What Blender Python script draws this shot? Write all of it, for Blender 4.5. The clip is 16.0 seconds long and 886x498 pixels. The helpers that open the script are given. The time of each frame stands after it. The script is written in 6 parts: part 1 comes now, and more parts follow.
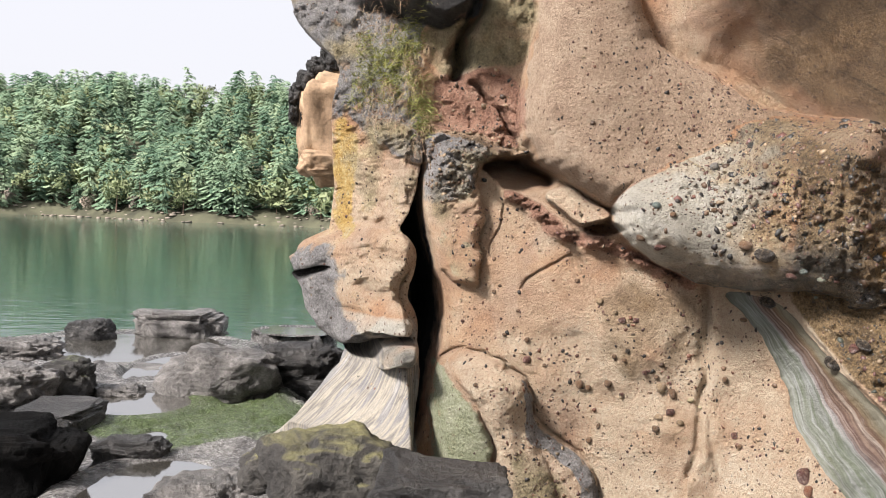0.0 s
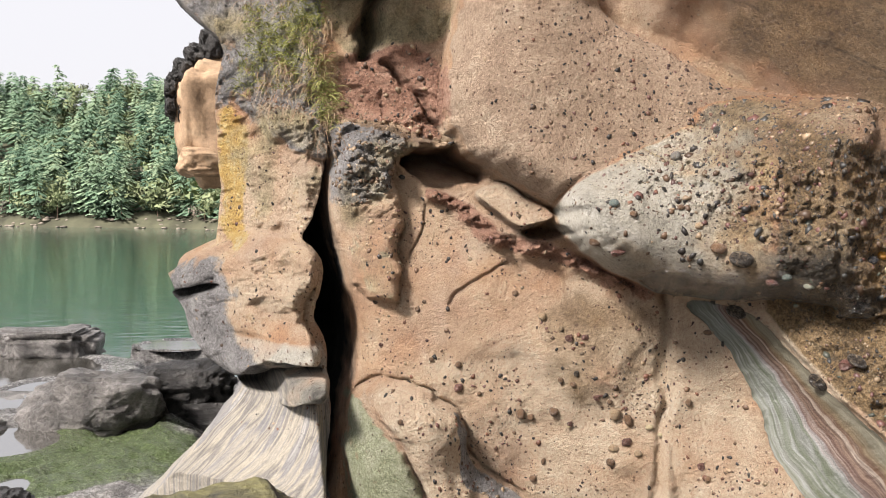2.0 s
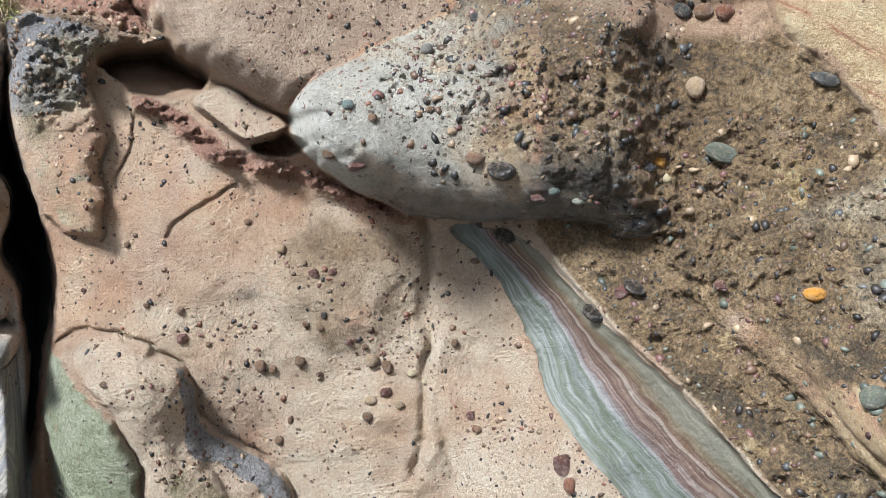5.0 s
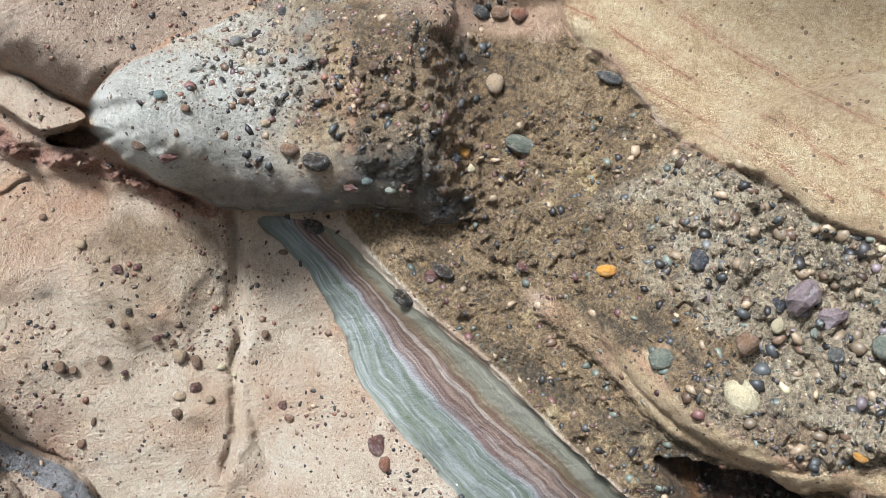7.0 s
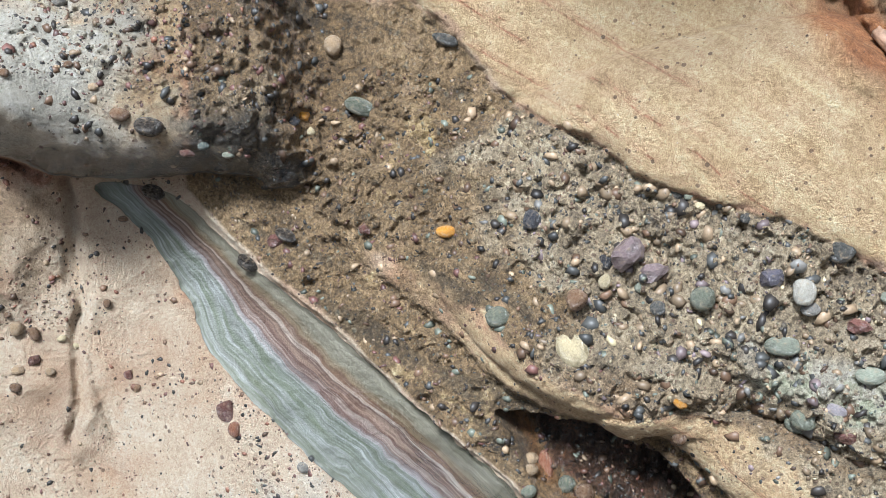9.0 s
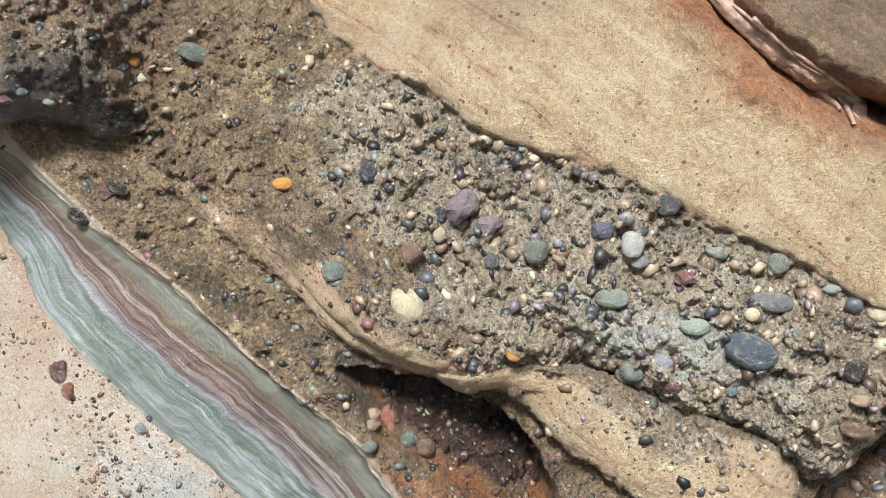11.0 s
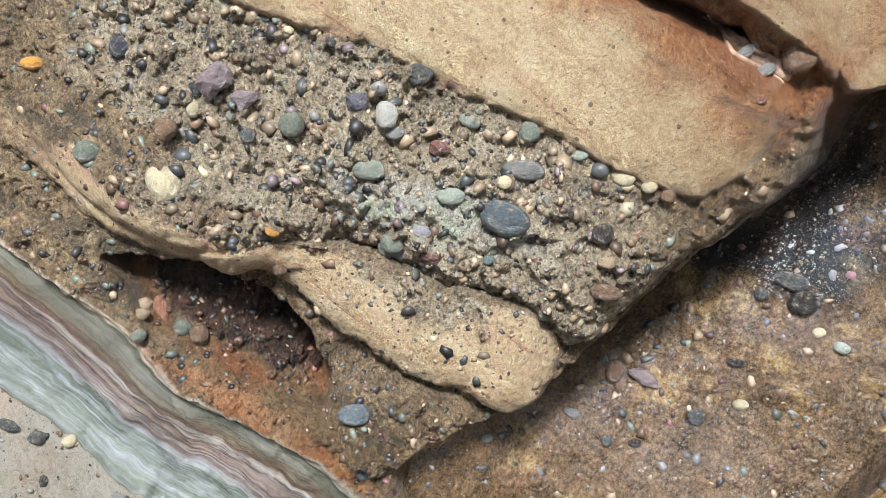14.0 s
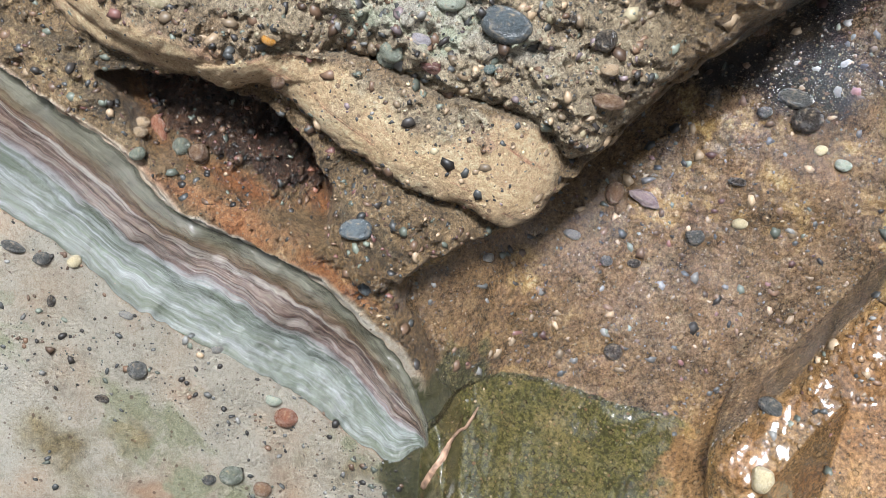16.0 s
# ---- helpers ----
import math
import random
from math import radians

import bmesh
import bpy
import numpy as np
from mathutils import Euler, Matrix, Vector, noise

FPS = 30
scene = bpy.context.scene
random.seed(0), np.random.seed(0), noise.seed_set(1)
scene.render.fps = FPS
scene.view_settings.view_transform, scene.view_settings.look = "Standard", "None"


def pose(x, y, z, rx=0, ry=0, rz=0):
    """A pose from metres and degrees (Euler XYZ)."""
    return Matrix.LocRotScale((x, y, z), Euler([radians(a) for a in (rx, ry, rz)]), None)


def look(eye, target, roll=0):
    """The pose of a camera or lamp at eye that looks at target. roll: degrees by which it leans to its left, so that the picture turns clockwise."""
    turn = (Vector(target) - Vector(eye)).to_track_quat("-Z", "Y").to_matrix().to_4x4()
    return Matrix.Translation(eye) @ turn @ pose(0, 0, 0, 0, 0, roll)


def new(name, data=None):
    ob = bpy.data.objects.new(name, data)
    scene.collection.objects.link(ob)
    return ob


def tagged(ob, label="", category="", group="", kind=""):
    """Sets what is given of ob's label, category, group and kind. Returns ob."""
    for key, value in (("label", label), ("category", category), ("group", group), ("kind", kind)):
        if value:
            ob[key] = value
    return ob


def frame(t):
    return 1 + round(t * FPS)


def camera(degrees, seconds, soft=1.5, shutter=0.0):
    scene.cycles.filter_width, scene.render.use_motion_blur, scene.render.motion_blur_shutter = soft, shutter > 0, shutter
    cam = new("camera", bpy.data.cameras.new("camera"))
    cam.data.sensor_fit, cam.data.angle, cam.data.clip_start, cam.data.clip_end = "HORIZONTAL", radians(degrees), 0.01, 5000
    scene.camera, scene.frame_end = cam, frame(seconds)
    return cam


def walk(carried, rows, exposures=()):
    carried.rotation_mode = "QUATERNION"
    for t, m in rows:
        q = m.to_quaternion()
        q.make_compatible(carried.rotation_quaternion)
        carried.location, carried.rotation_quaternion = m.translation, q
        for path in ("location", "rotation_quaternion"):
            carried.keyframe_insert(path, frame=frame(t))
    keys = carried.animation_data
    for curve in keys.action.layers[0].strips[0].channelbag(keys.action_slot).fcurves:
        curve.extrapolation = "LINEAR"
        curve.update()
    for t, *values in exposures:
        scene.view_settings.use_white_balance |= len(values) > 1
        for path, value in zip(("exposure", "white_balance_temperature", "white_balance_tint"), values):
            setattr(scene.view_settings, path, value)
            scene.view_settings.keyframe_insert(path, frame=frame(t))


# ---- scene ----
# camera and its walk
cam = camera(49.52, 16.0, soft=0.75)
PATH = [
    (0.0, look((-0.256, -0.064, 1.502), (-0.032, 2.925, 1.368), 2.10)),
    (0.5, look((-0.251, -0.074, 1.502), (0.050, 2.907, 1.345), 2.07)),
    (1.0, look((-0.245, -0.084, 1.504), (0.103, 2.892, 1.367), 1.47)),
    (1.5, look((-0.277, 0.106, 1.512), (0.171, 3.070, 1.391), 0.98)),
    (2.0, look((-0.286, 0.447, 1.517), (0.282, 3.389, 1.380), 0.73)),
    (2.5, look((-0.269, 0.656, 1.512), (0.420, 3.572, 1.355), 0.72)),
    (3.0, look((-0.196, 0.756, 1.481), (0.587, 3.648, 1.326), 0.61)),
    (3.5, look((-0.050, 0.771, 1.469), (0.741, 3.659, 1.286), 0.12)),
    (4.0, look((0.081, 0.823, 1.453), (0.922, 3.694, 1.221), -0.14)),
    (4.2, look((0.133, 0.817, 1.459), (0.976, 3.683, 1.187), -0.20)),
    (6.3, look((-0.099, 0.805, 1.413), (1.489, 3.333, 1.117), 0.58)),
    (6.5, look((-0.094, 0.803, 1.413), (1.536, 3.304, 1.116), 0.54)),
    (7.0, look((-0.076, 0.799, 1.424), (1.643, 3.237, 1.111), -0.03)),
    (7.5, look((-0.044, 0.785, 1.421), (1.746, 3.168, 1.085), -0.36)),
    (8.2, look((-0.037, 0.769, 1.434), (1.863, 3.056, 1.033), -0.49)),
    (10.3, look((0.067, 0.706, 1.447), (2.185, 2.756, 0.890), 0.02)),
    (10.5, look((0.082, 0.706, 1.447), (2.222, 2.727, 0.869), 0.19)),
    (11.0, look((0.098, 0.679, 1.431), (2.290, 2.640, 0.838), 0.45)),
    (11.5, look((0.128, 0.649, 1.423), (2.360, 2.553, 0.796), 0.37)),
    (12.0, look((0.152, 0.620, 1.420), (2.442, 2.444, 0.767), 0.38)),
    (12.5, look((0.187, 0.573, 1.388), (2.523, 2.338, 0.736), 0.54)),
    (13.0, look((0.199, 0.545, 1.357), (2.567, 2.258, 0.681), 0.74)),
    (13.5, look((0.207, 0.523, 1.337), (2.594, 2.192, 0.617), 0.76)),
    (14.0, look((0.207, 0.507, 1.307), (2.615, 2.130, 0.553), 0.83)),
    (14.5, look((0.203, 0.498, 1.276), (2.606, 2.096, 0.454), 0.95)),
    (15.0, look((0.198, 0.507, 1.258), (2.582, 2.072, 0.328), 1.07)),
    (15.5, look((0.190, 0.505, 1.234), (2.531, 2.071, 0.198), 0.71)),
    (16.0, look((0.184, 0.497, 1.206), (2.491, 2.039, 0.065), 0.45)),
]
EXPOSURES = [(0.0, 0.86, 6500, 15), (3.2, 0.84, 6700, 15), (4.1, 0.88, 6000, 11), (6.3, 0.99, 5500, 8), (8.2, 1.0, 5500, 8), (10.3, 0.99, 5600, 8), (14.0, 1.03, 5650, 8), (16.0, 1.03, 5700, 9)]
walk(cam, PATH, EXPOSURES)

# world and sun: bright overcast over the bay
SUN_EL, SUN_AZ = 43, -120
world = bpy.data.worlds.new("world")
scene.world = world
world.use_nodes = True
wn, wl = world.node_tree.nodes, world.node_tree.links
sky = wn.new("ShaderNodeTexSky")
sky.sky_type, sky.sun_disc = "NISHITA", False
sky.sun_elevation, sky.sun_rotation = radians(SUN_EL), radians(SUN_AZ)
sky.air_density, sky.dust_density, sky.ozone_density = 1.0, 6.0, 1.0
cloud = wn.new("ShaderNodeMix")
cloud.data_type = "RGBA"
cloud.inputs["Factor"].default_value = 0.82
cloud.inputs["B"].default_value = (12.5, 12.9, 13.4, 1)
wl.new(sky.outputs["Color"], cloud.inputs["A"])
wl.new(cloud.outputs["Result"], wn["Background"].inputs["Color"])
wn["Background"].inputs["Strength"].default_value = 0.047
sun = new("sun", bpy.data.lights.new("sun", "SUN"))
sun.data.energy, sun.data.angle, sun.data.color = 5.0, radians(12), (1.0, 0.96, 0.9)
sun.matrix_world = look((-9, -3.2, 10.8), (0.5, 2.2, 0.8))


# ---- materials ----
def material(name):
    m = bpy.data.materials.new(name)
    m.use_nodes = True
    return m, m.node_tree.nodes, m.node_tree.links, m.node_tree.nodes["Principled BSDF"]


def coords(n, l):
    """Object space in metres, the same for all parts of the cliff."""
    return n.new("ShaderNodeTexCoord").outputs["Object"]


def noise_node(n, l, vec, scale, detail=4.0, rough=0.6, warp=0.0):
    t = n.new("ShaderNodeTexNoise")
    t.inputs["Scale"].default_value, t.inputs["Detail"].default_value = scale, detail
    t.inputs["Roughness"].default_value, t.inputs["Distortion"].default_value = rough, warp
    l.new(vec, t.inputs["Vector"])
    return t.outputs["Fac"]


def ramp(n, l, fac, stops):
    r = n.new("ShaderNodeValToRGB")
    el = r.color_ramp.elements
    while len(el) < len(stops):
        el.new(0.5)
    for e, (p, c) in zip(el, stops):
        e.position, e.color = p, (*c, 1) if len(c) == 3 else c
    l.new(fac, r.inputs["Fac"])
    return r.outputs["Color"]


def grey(v):
    return (v, v, v)


def mixc(n, l, fac, a, b, mode="MIX"):
    m = n.new("ShaderNodeMix")
    m.data_type, m.blend_type = "RGBA", mode
    for key, v in (("Factor", fac), ("A", a), ("B", b)):
        if isinstance(v, (int, float)):
            m.inputs[key].default_value = v
        elif isinstance(v, tuple):
            m.inputs[key].default_value = (*v, 1)
        else:
            l.new(v, m.inputs[key])
    return m.outputs["Result"]


def calc(n, l, op, a, b=0.0, c=0.0, clamp=False):
    m = n.new("ShaderNodeMath")
    m.operation, m.use_clamp = op, clamp
    for i, v in enumerate((a, b, c)):
        if isinstance(v, (int, float)):
            m.inputs[i].default_value = v
        else:
            l.new(v, m.inputs[i])
    return m.outputs[0]


def attr(n, name):
    a = n.new("ShaderNodeAttribute")
    a.attribute_name = name
    return a


def bump(n, l, height, strength, distance, under=None):
    b = n.new("ShaderNodeBump")
    b.inputs["Strength"].default_value, b.inputs["Distance"].default_value = strength, distance
    l.new(height, b.inputs["Height"])
    if under:
        l.new(under, b.inputs["Normal"])
    return b.outputs["Normal"]


def rock_material():
    """The cliff: one weathered sandstone whose beds, stains and painted shade come from the zones stored on the
    surface.
    """
    m, n, l, p = material("cliff_rock")
    v = coords(n, l)
    fine = noise_node(n, l, v, 420, 3, 0.8)
    grain = noise_node(n, l, v, 110, 6, 0.74)
    mid = noise_node(n, l, v, 11, 7, 0.66, 0.3)
    big = noise_node(n, l, v, 2.3, 5, 0.6, 0.6)
    col = ramp(n, l, mid, [(0.3, (0.52, 0.345, 0.22)), (0.5, (0.60, 0.42, 0.28)), (0.72, (0.66, 0.49, 0.345))])
    col = mixc(n, l, ramp(n, l, big, [(0.42, grey(0.0)), (0.62, grey(0.8))]), col, (0.60, 0.33, 0.18))
    col = mixc(n, l, ramp(n, l, noise_node(n, l, v, 3.7, 5, 0.6, 0.8), [(0.52, grey(0.0)), (0.72, grey(0.7))]), col, (0.66, 0.55, 0.43))

    slow = noise_node(n, l, v, 6, 4, 0.5, 0.3)

    def zone(name, colours, col, soft=0.22):
        a = attr(n, name).outputs["Fac"]
        f = calc(n, l, "ADD", a, calc(n, l, "MULTIPLY", calc(n, l, "SUBTRACT", slow if soft > 0.4 else mid, 0.5), 2.0))
        f = calc(n, l, "MULTIPLY", calc(n, l, "SUBTRACT", f, 0.5 - soft / 2), 1 / soft, clamp=True)
        f = calc(n, l, "MULTIPLY", f, calc(n, l, "MULTIPLY", a, 4.0, clamp=True))
        t = calc(n, l, "ADD", calc(n, l, "MULTIPLY", grain, 0.45), calc(n, l, "MULTIPLY", mid, 0.55))
        c = ramp(n, l, t, [(0.36, colours[0]), (0.5, colours[1]), (0.64, colours[2])])
        return mixc(n, l, f, col, c)

    col = mixc(n, l, 0.55, col, ramp(n, l, noise_node(n, l, v, 5.5, 6, 0.58, 0.1), [(0.34, grey(0.34)), (0.5, grey(0.5)), (0.64, grey(0.62))]), "OVERLAY")
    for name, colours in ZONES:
        col = zone(name, colours, col, {"pale": 0.7, "grit": 0.5, "gold": 0.5, "brown": 0.6, "rust": 0.6, "dark": 0.6, "cream": 0.7, "olive": 0.5, "umber": 0.6, "wet_shade": 0.6}.get(name, 0.25))
    # set pebbles and sand grains of the pebbly beds
    gold, grit = attr(n, "gold").outputs["Fac"], attr(n, "grit").outputs["Fac"]
    lumps = None
    for scale, amount, bias in ((42, 0.75, 0.0), (95, 0.9, 0.35), (210, 0.6, 0.55)):
        vo = n.new("ShaderNodeTexVoronoi")
        vo.inputs["Scale"].default_value, vo.inputs["Randomness"].default_value = scale, 1.0
        l.new(v, vo.inputs["Vector"])
        sep = n.new("ShaderNodeSeparateColor")
        l.new(vo.outputs["Color"], sep.inputs[0])
        pal = n.new("ShaderNodeValToRGB")
        pal.color_ramp.interpolation = "CONSTANT"
        stops = [(0.0, (0.30, 0.23, 0.15)), (0.22, (0.10, 0.11, 0.11)), (0.34, (0.44, 0.36, 0.24)), (0.52, (0.22, 0.19, 0.15)), (0.64, (0.055, 0.05, 0.05)),
                 (0.74, (0.46, 0.40, 0.28)), (0.84, (0.24, 0.15, 0.10)), (0.93, (0.24, 0.30, 0.25))]
        while len(pal.color_ramp.elements) < len(stops):
            pal.color_ramp.elements.new(0.5)
        for e, (pos, c) in zip(pal.color_ramp.elements, stops):
            e.position, e.color = pos, (*c, 1)
        l.new(sep.outputs[0], pal.inputs["Fac"])
        size = calc(n, l, "ADD", calc(n, l, "MULTIPLY", sep.outputs[1], 0.42), -0.06 + 0.1 * bias)
        on = calc(n, l, "MULTIPLY", calc(n, l, "SUBTRACT", size, vo.outputs["Distance"]), 14.0, clamp=True)
        where = calc(n, l, "ADD", calc(n, l, "MULTIPLY", grit, 1.0), calc(n, l, "MULTIPLY", gold, 0.25 + 0.75 * bias), clamp=True)
        on = calc(n, l, "MULTIPLY", on, where)
        col = mixc(n, l, calc(n, l, "MULTIPLY", on, amount), col, pal.outputs["Color"])
        hh = calc(n, l, "MULTIPLY", on, 42.0 / scale * 1.6)
        lumps = hh if lumps is None else calc(n, l, "ADD", lumps, hh)
    # scattered pits of the plain sandstone
    speck = n.new("ShaderNodeTexVoronoi")
    speck.inputs["Scale"].default_value = 60
    l.new(v, speck.inputs["Vector"])
    ss = n.new("ShaderNodeSeparateColor")
    l.new(speck.outputs["Color"], ss.inputs[0])
    pit = calc(n, l, "LESS_THAN", speck.outputs["Distance"], calc(n, l, "MULTIPLY", calc(n, l, "SUBTRACT", calc(n, l, "ADD", ss.outputs[0], calc(n, l, "MULTIPLY", big, 0.9)), 1.12), 0.8))
    vein = attr(n, "vein").outputs["Fac"]
    pit = calc(n, l, "MULTIPLY", pit, calc(n, l, "SUBTRACT", 1.0, vein))
    col = mixc(n, l, calc(n, l, "MULTIPLY", pit, 0.75), col, (0.15, 0.09, 0.06))
    # dark and pale grains
    for scale, share, amount in ((70, 0.91, 0.95), (150, 0.86, 0.9)):
        gv = n.new("ShaderNodeTexVoronoi")
        gv.inputs["Scale"].default_value = scale
        l.new(v, gv.inputs["Vector"])
        gs = n.new("ShaderNodeSeparateColor")
        l.new(gv.outputs["Color"], gs.inputs[0])
        rad = calc(n, l, "MULTIPLY", calc(n, l, "SUBTRACT", calc(n, l, "ADD", gs.outputs[0], calc(n, l, "MULTIPLY", calc(n, l, "SUBTRACT", mid, 0.5), 0.6)), share), 2.2)
        dot = calc(n, l, "MULTIPLY", calc(n, l, "SUBTRACT", rad, gv.outputs["Distance"]), 9.0, clamp=True)
        dot = calc(n, l, "MULTIPLY", dot, calc(n, l, "SUBTRACT", 1.0, calc(n, l, "MAXIMUM", vein, attr(n, "algae").outputs["Fac"])))
        tone = ramp(n, l, gs.outputs[1], [(0.0, (0.07, 0.045, 0.03)), (0.5, (0.13, 0.09, 0.06)), (0.75, (0.30, 0.18, 0.11)), (0.85, (0.66, 0.55, 0.40)), (1.0, (0.75, 0.66, 0.52))])
        col = mixc(n, l, calc(n, l, "MULTIPLY", dot, amount * 0.85), col, tone)
        lumps = calc(n, l, "ADD", lumps, calc(n, l, "MULTIPLY", dot, 45.0 / scale))
    # bedding lines
    bx = n.new("ShaderNodeCombineXYZ")
    l.new(calc(n, l, "MULTIPLY", attr(n, "bed").outputs["Fac"], 11.0), bx.inputs[0])
    l.new(calc(n, l, "MULTIPLY", big, 1.6), bx.inputs[1])
    beds = noise_node(n, l, bx.outputs[0], 3.0, 6, 0.65, 0.2)
    layered = calc(n, l, "ADD", attr(n, "buff").outputs["Fac"], calc(n, l, "ADD", gold, attr(n, "brown").outputs["Fac"]), clamp=True)
    col = mixc(n, l, calc(n, l, "MULTIPLY", layered, 0.6), col, ramp(n, l, beds, [(0.32, grey(0.06)), (0.38, grey(0.40)), (0.46, grey(0.48)), (0.55, grey(0.54)), (0.7, grey(0.70))]), "OVERLAY")
    # banded vein
    vs, run = attr(n, "band").outputs["Fac"], attr(n, "run").outputs["Fac"]
    sw = noise_node(n, l, v, 4.5, 3, 0.5)
    wob = calc(n, l, "ADD", vs, calc(n, l, "MULTIPLY", calc(n, l, "SUBTRACT", sw, 0.5), 0.15))
    cx = n.new("ShaderNodeCombineXYZ")
    l.new(calc(n, l, "MULTIPLY", wob, 11.0), cx.inputs[0])
    l.new(calc(n, l, "MULTIPLY", run, 4.0), cx.inputs[1])
    fibre = noise_node(n, l, cx.outputs[0], 3.0, 6, 0.62, 0.6)
    pos = calc(n, l, "ADD", wob, calc(n, l, "MULTIPLY", calc(n, l, "SUBTRACT", fibre, 0.5), 0.20))
    bands = ramp(n, l, pos, [(0.0, (0.30, 0.285, 0.225)), (0.05, (0.205, 0.20, 0.165)), (0.16, (0.172, 0.18, 0.15)), (0.28, (0.115, 0.128, 0.102)), (0.40, (0.092, 0.104, 0.083)), (0.45, (0.25, 0.235, 0.23)),
                             (0.50, (0.094, 0.053, 0.042)), (0.54, (0.226, 0.182, 0.156)), (0.57, (0.070, 0.034, 0.024)), (0.62, (0.195, 0.137, 0.103)), (0.65, (0.062, 0.030, 0.021)), (0.69, (0.289, 0.243, 0.201)),
                             (0.72, (0.101, 0.053, 0.030)), (0.78, (0.148, 0.110, 0.065)), (0.85, (0.148, 0.137, 0.099)), (1.00, (0.179, 0.167, 0.125))])
    # green stain streaks; the pale blue-grey ones paint the sky's sheen
    sx = n.new("ShaderNodeCombineXYZ")
    l.new(calc(n, l, "MULTIPLY", wob, 9.0), sx.inputs[0])
    l.new(calc(n, l, "MULTIPLY", run, 6.0), sx.inputs[1])
    stain_sheen = noise_node(n, l, sx.outputs[0], 2.2, 6, 0.7, 0.4)
    plain = calc(n, l, "LESS_THAN", pos, 0.44)
    bands = mixc(n, l, calc(n, l, "MULTIPLY", plain, 0.75), bands, ramp(n, l, stain_sheen, [(0.34, (0.07, 0.085, 0.045)), (0.46, (0.12, 0.135, 0.105)), (0.55, (0.19, 0.20, 0.185)), (0.66, (0.32, 0.335, 0.33))]))
    bands = mixc(n, l, 0.55, bands, ramp(n, l, fibre, [(0.3, grey(0.25)), (0.5, grey(0.5)), (0.7, grey(0.75))]), "OVERLAY")
    vf = calc(n, l, "MULTIPLY", calc(n, l, "SUBTRACT", calc(n, l, "ADD", vein, calc(n, l, "MULTIPLY", calc(n, l, "SUBTRACT", grain, 0.5), 0.5)), 0.42), 6.0, clamp=True)
    col = mixc(n, l, vf, col, bands)
    # flow-banded foot of the buttress
    foot, fan = attr(n, "foot").outputs["Fac"], attr(n, "fan").outputs["Fac"]
    fx = n.new("ShaderNodeCombineXYZ")
    l.new(calc(n, l, "MULTIPLY", fan, 1.0), fx.inputs[0])
    l.new(calc(n, l, "MULTIPLY", foot, 0.6), fx.inputs[1])
    lines = noise_node(n, l, fx.outputs[0], 1.7, 3.0, 0.5, 0.35)
    flow = ramp(n, l, lines, [(0.28, (0.06, 0.052, 0.045)), (0.38, (0.20, 0.195, 0.195)), (0.44, (0.33, 0.30, 0.245)), (0.48, (0.17, 0.16, 0.15)), (0.53, (0.36, 0.325, 0.26)), (0.59, (0.19, 0.185, 0.185)), (0.65, (0.34, 0.325, 0.30)), (0.75, (0.24, 0.225, 0.20))])
    col = mixc(n, l, calc(n, l, "MULTIPLY", foot, 6.0, clamp=True), col, flow)
    # grain
    keep = calc(n, l, "SUBTRACT", 1.0, calc(n, l, "MULTIPLY", vf, 0.7))
    col = mixc(n, l, calc(n, l, "MULTIPLY", keep, calc(n, l, "ADD", 0.20, calc(n, l, "MULTIPLY", calc(n, l, "ADD", gold, grit, clamp=True), 0.40))), col, ramp(n, l, grain, [(0.34, grey(0.14)), (0.5, grey(0.52)), (0.66, grey(0.82))]), "OVERLAY")
    col = mixc(n, l, calc(n, l, "MULTIPLY", keep, calc(n, l, "SUBTRACT", 0.40, calc(n, l, "MULTIPLY", attr(n, "buff").outputs["Fac"], 0.10))), col, ramp(n, l, fine, [(0.38, grey(0.10)), (0.5, grey(0.52)), (0.62, grey(0.88))]), "OVERLAY")
    wet = attr(n, "wet").outputs["Fac"]
    col = mixc(n, l, calc(n, l, "MULTIPLY", wet, 0.62, clamp=True), col, mixc(n, l, 1.0, col, mixc(n, l, vf, (0.50, 0.42, 0.32), (0.40, 0.42, 0.38)), "MULTIPLY"))
    l.new(col, p.inputs["Base Color"])
    ro = calc(n, l, "SUBTRACT", 0.93, calc(n, l, "MULTIPLY", wet, calc(n, l, "ADD", 0.46, calc(n, l, "MULTIPLY", mid, 0.5))))
    ro = calc(n, l, "SUBTRACT", ro, calc(n, l, "MULTIPLY", vf, 0.42), clamp=True)
    l.new(calc(n, l, "MAXIMUM", ro, 0.12), p.inputs["Roughness"])
    h = calc(n, l, "ADD", calc(n, l, "MULTIPLY", grain, 1.3), calc(n, l, "MULTIPLY", fine, 0.6))
    h = calc(n, l, "ADD", h, calc(n, l, "MULTIPLY", noise_node(n, l, v, 28, 5, 0.7, 0.3), 1.4))
    h = calc(n, l, "SUBTRACT", h, calc(n, l, "MULTIPLY", pit, 0.5))
    h = calc(n, l, "MULTIPLY", h, calc(n, l, "SUBTRACT", 1.0, calc(n, l, "MULTIPLY", vf, 0.85)))
    h = calc(n, l, "MULTIPLY", h, calc(n, l, "SUBTRACT", 1.0, calc(n, l, "MULTIPLY", calc(n, l, "MULTIPLY", foot, 6.0, clamp=True), 0.8)))
    h = calc(n, l, "MULTIPLY", h, calc(n, l, "SUBTRACT", 1.0, calc(n, l, "MULTIPLY", calc(n, l, "SUBTRACT", wet, 0.85), 1.6, clamp=True)))
    h = calc(n, l, "ADD", h, calc(n, l, "MULTIPLY", lumps, 0.55))
    l.new(bump(n, l, h, 1.0, 0.024), p.inputs["Normal"])
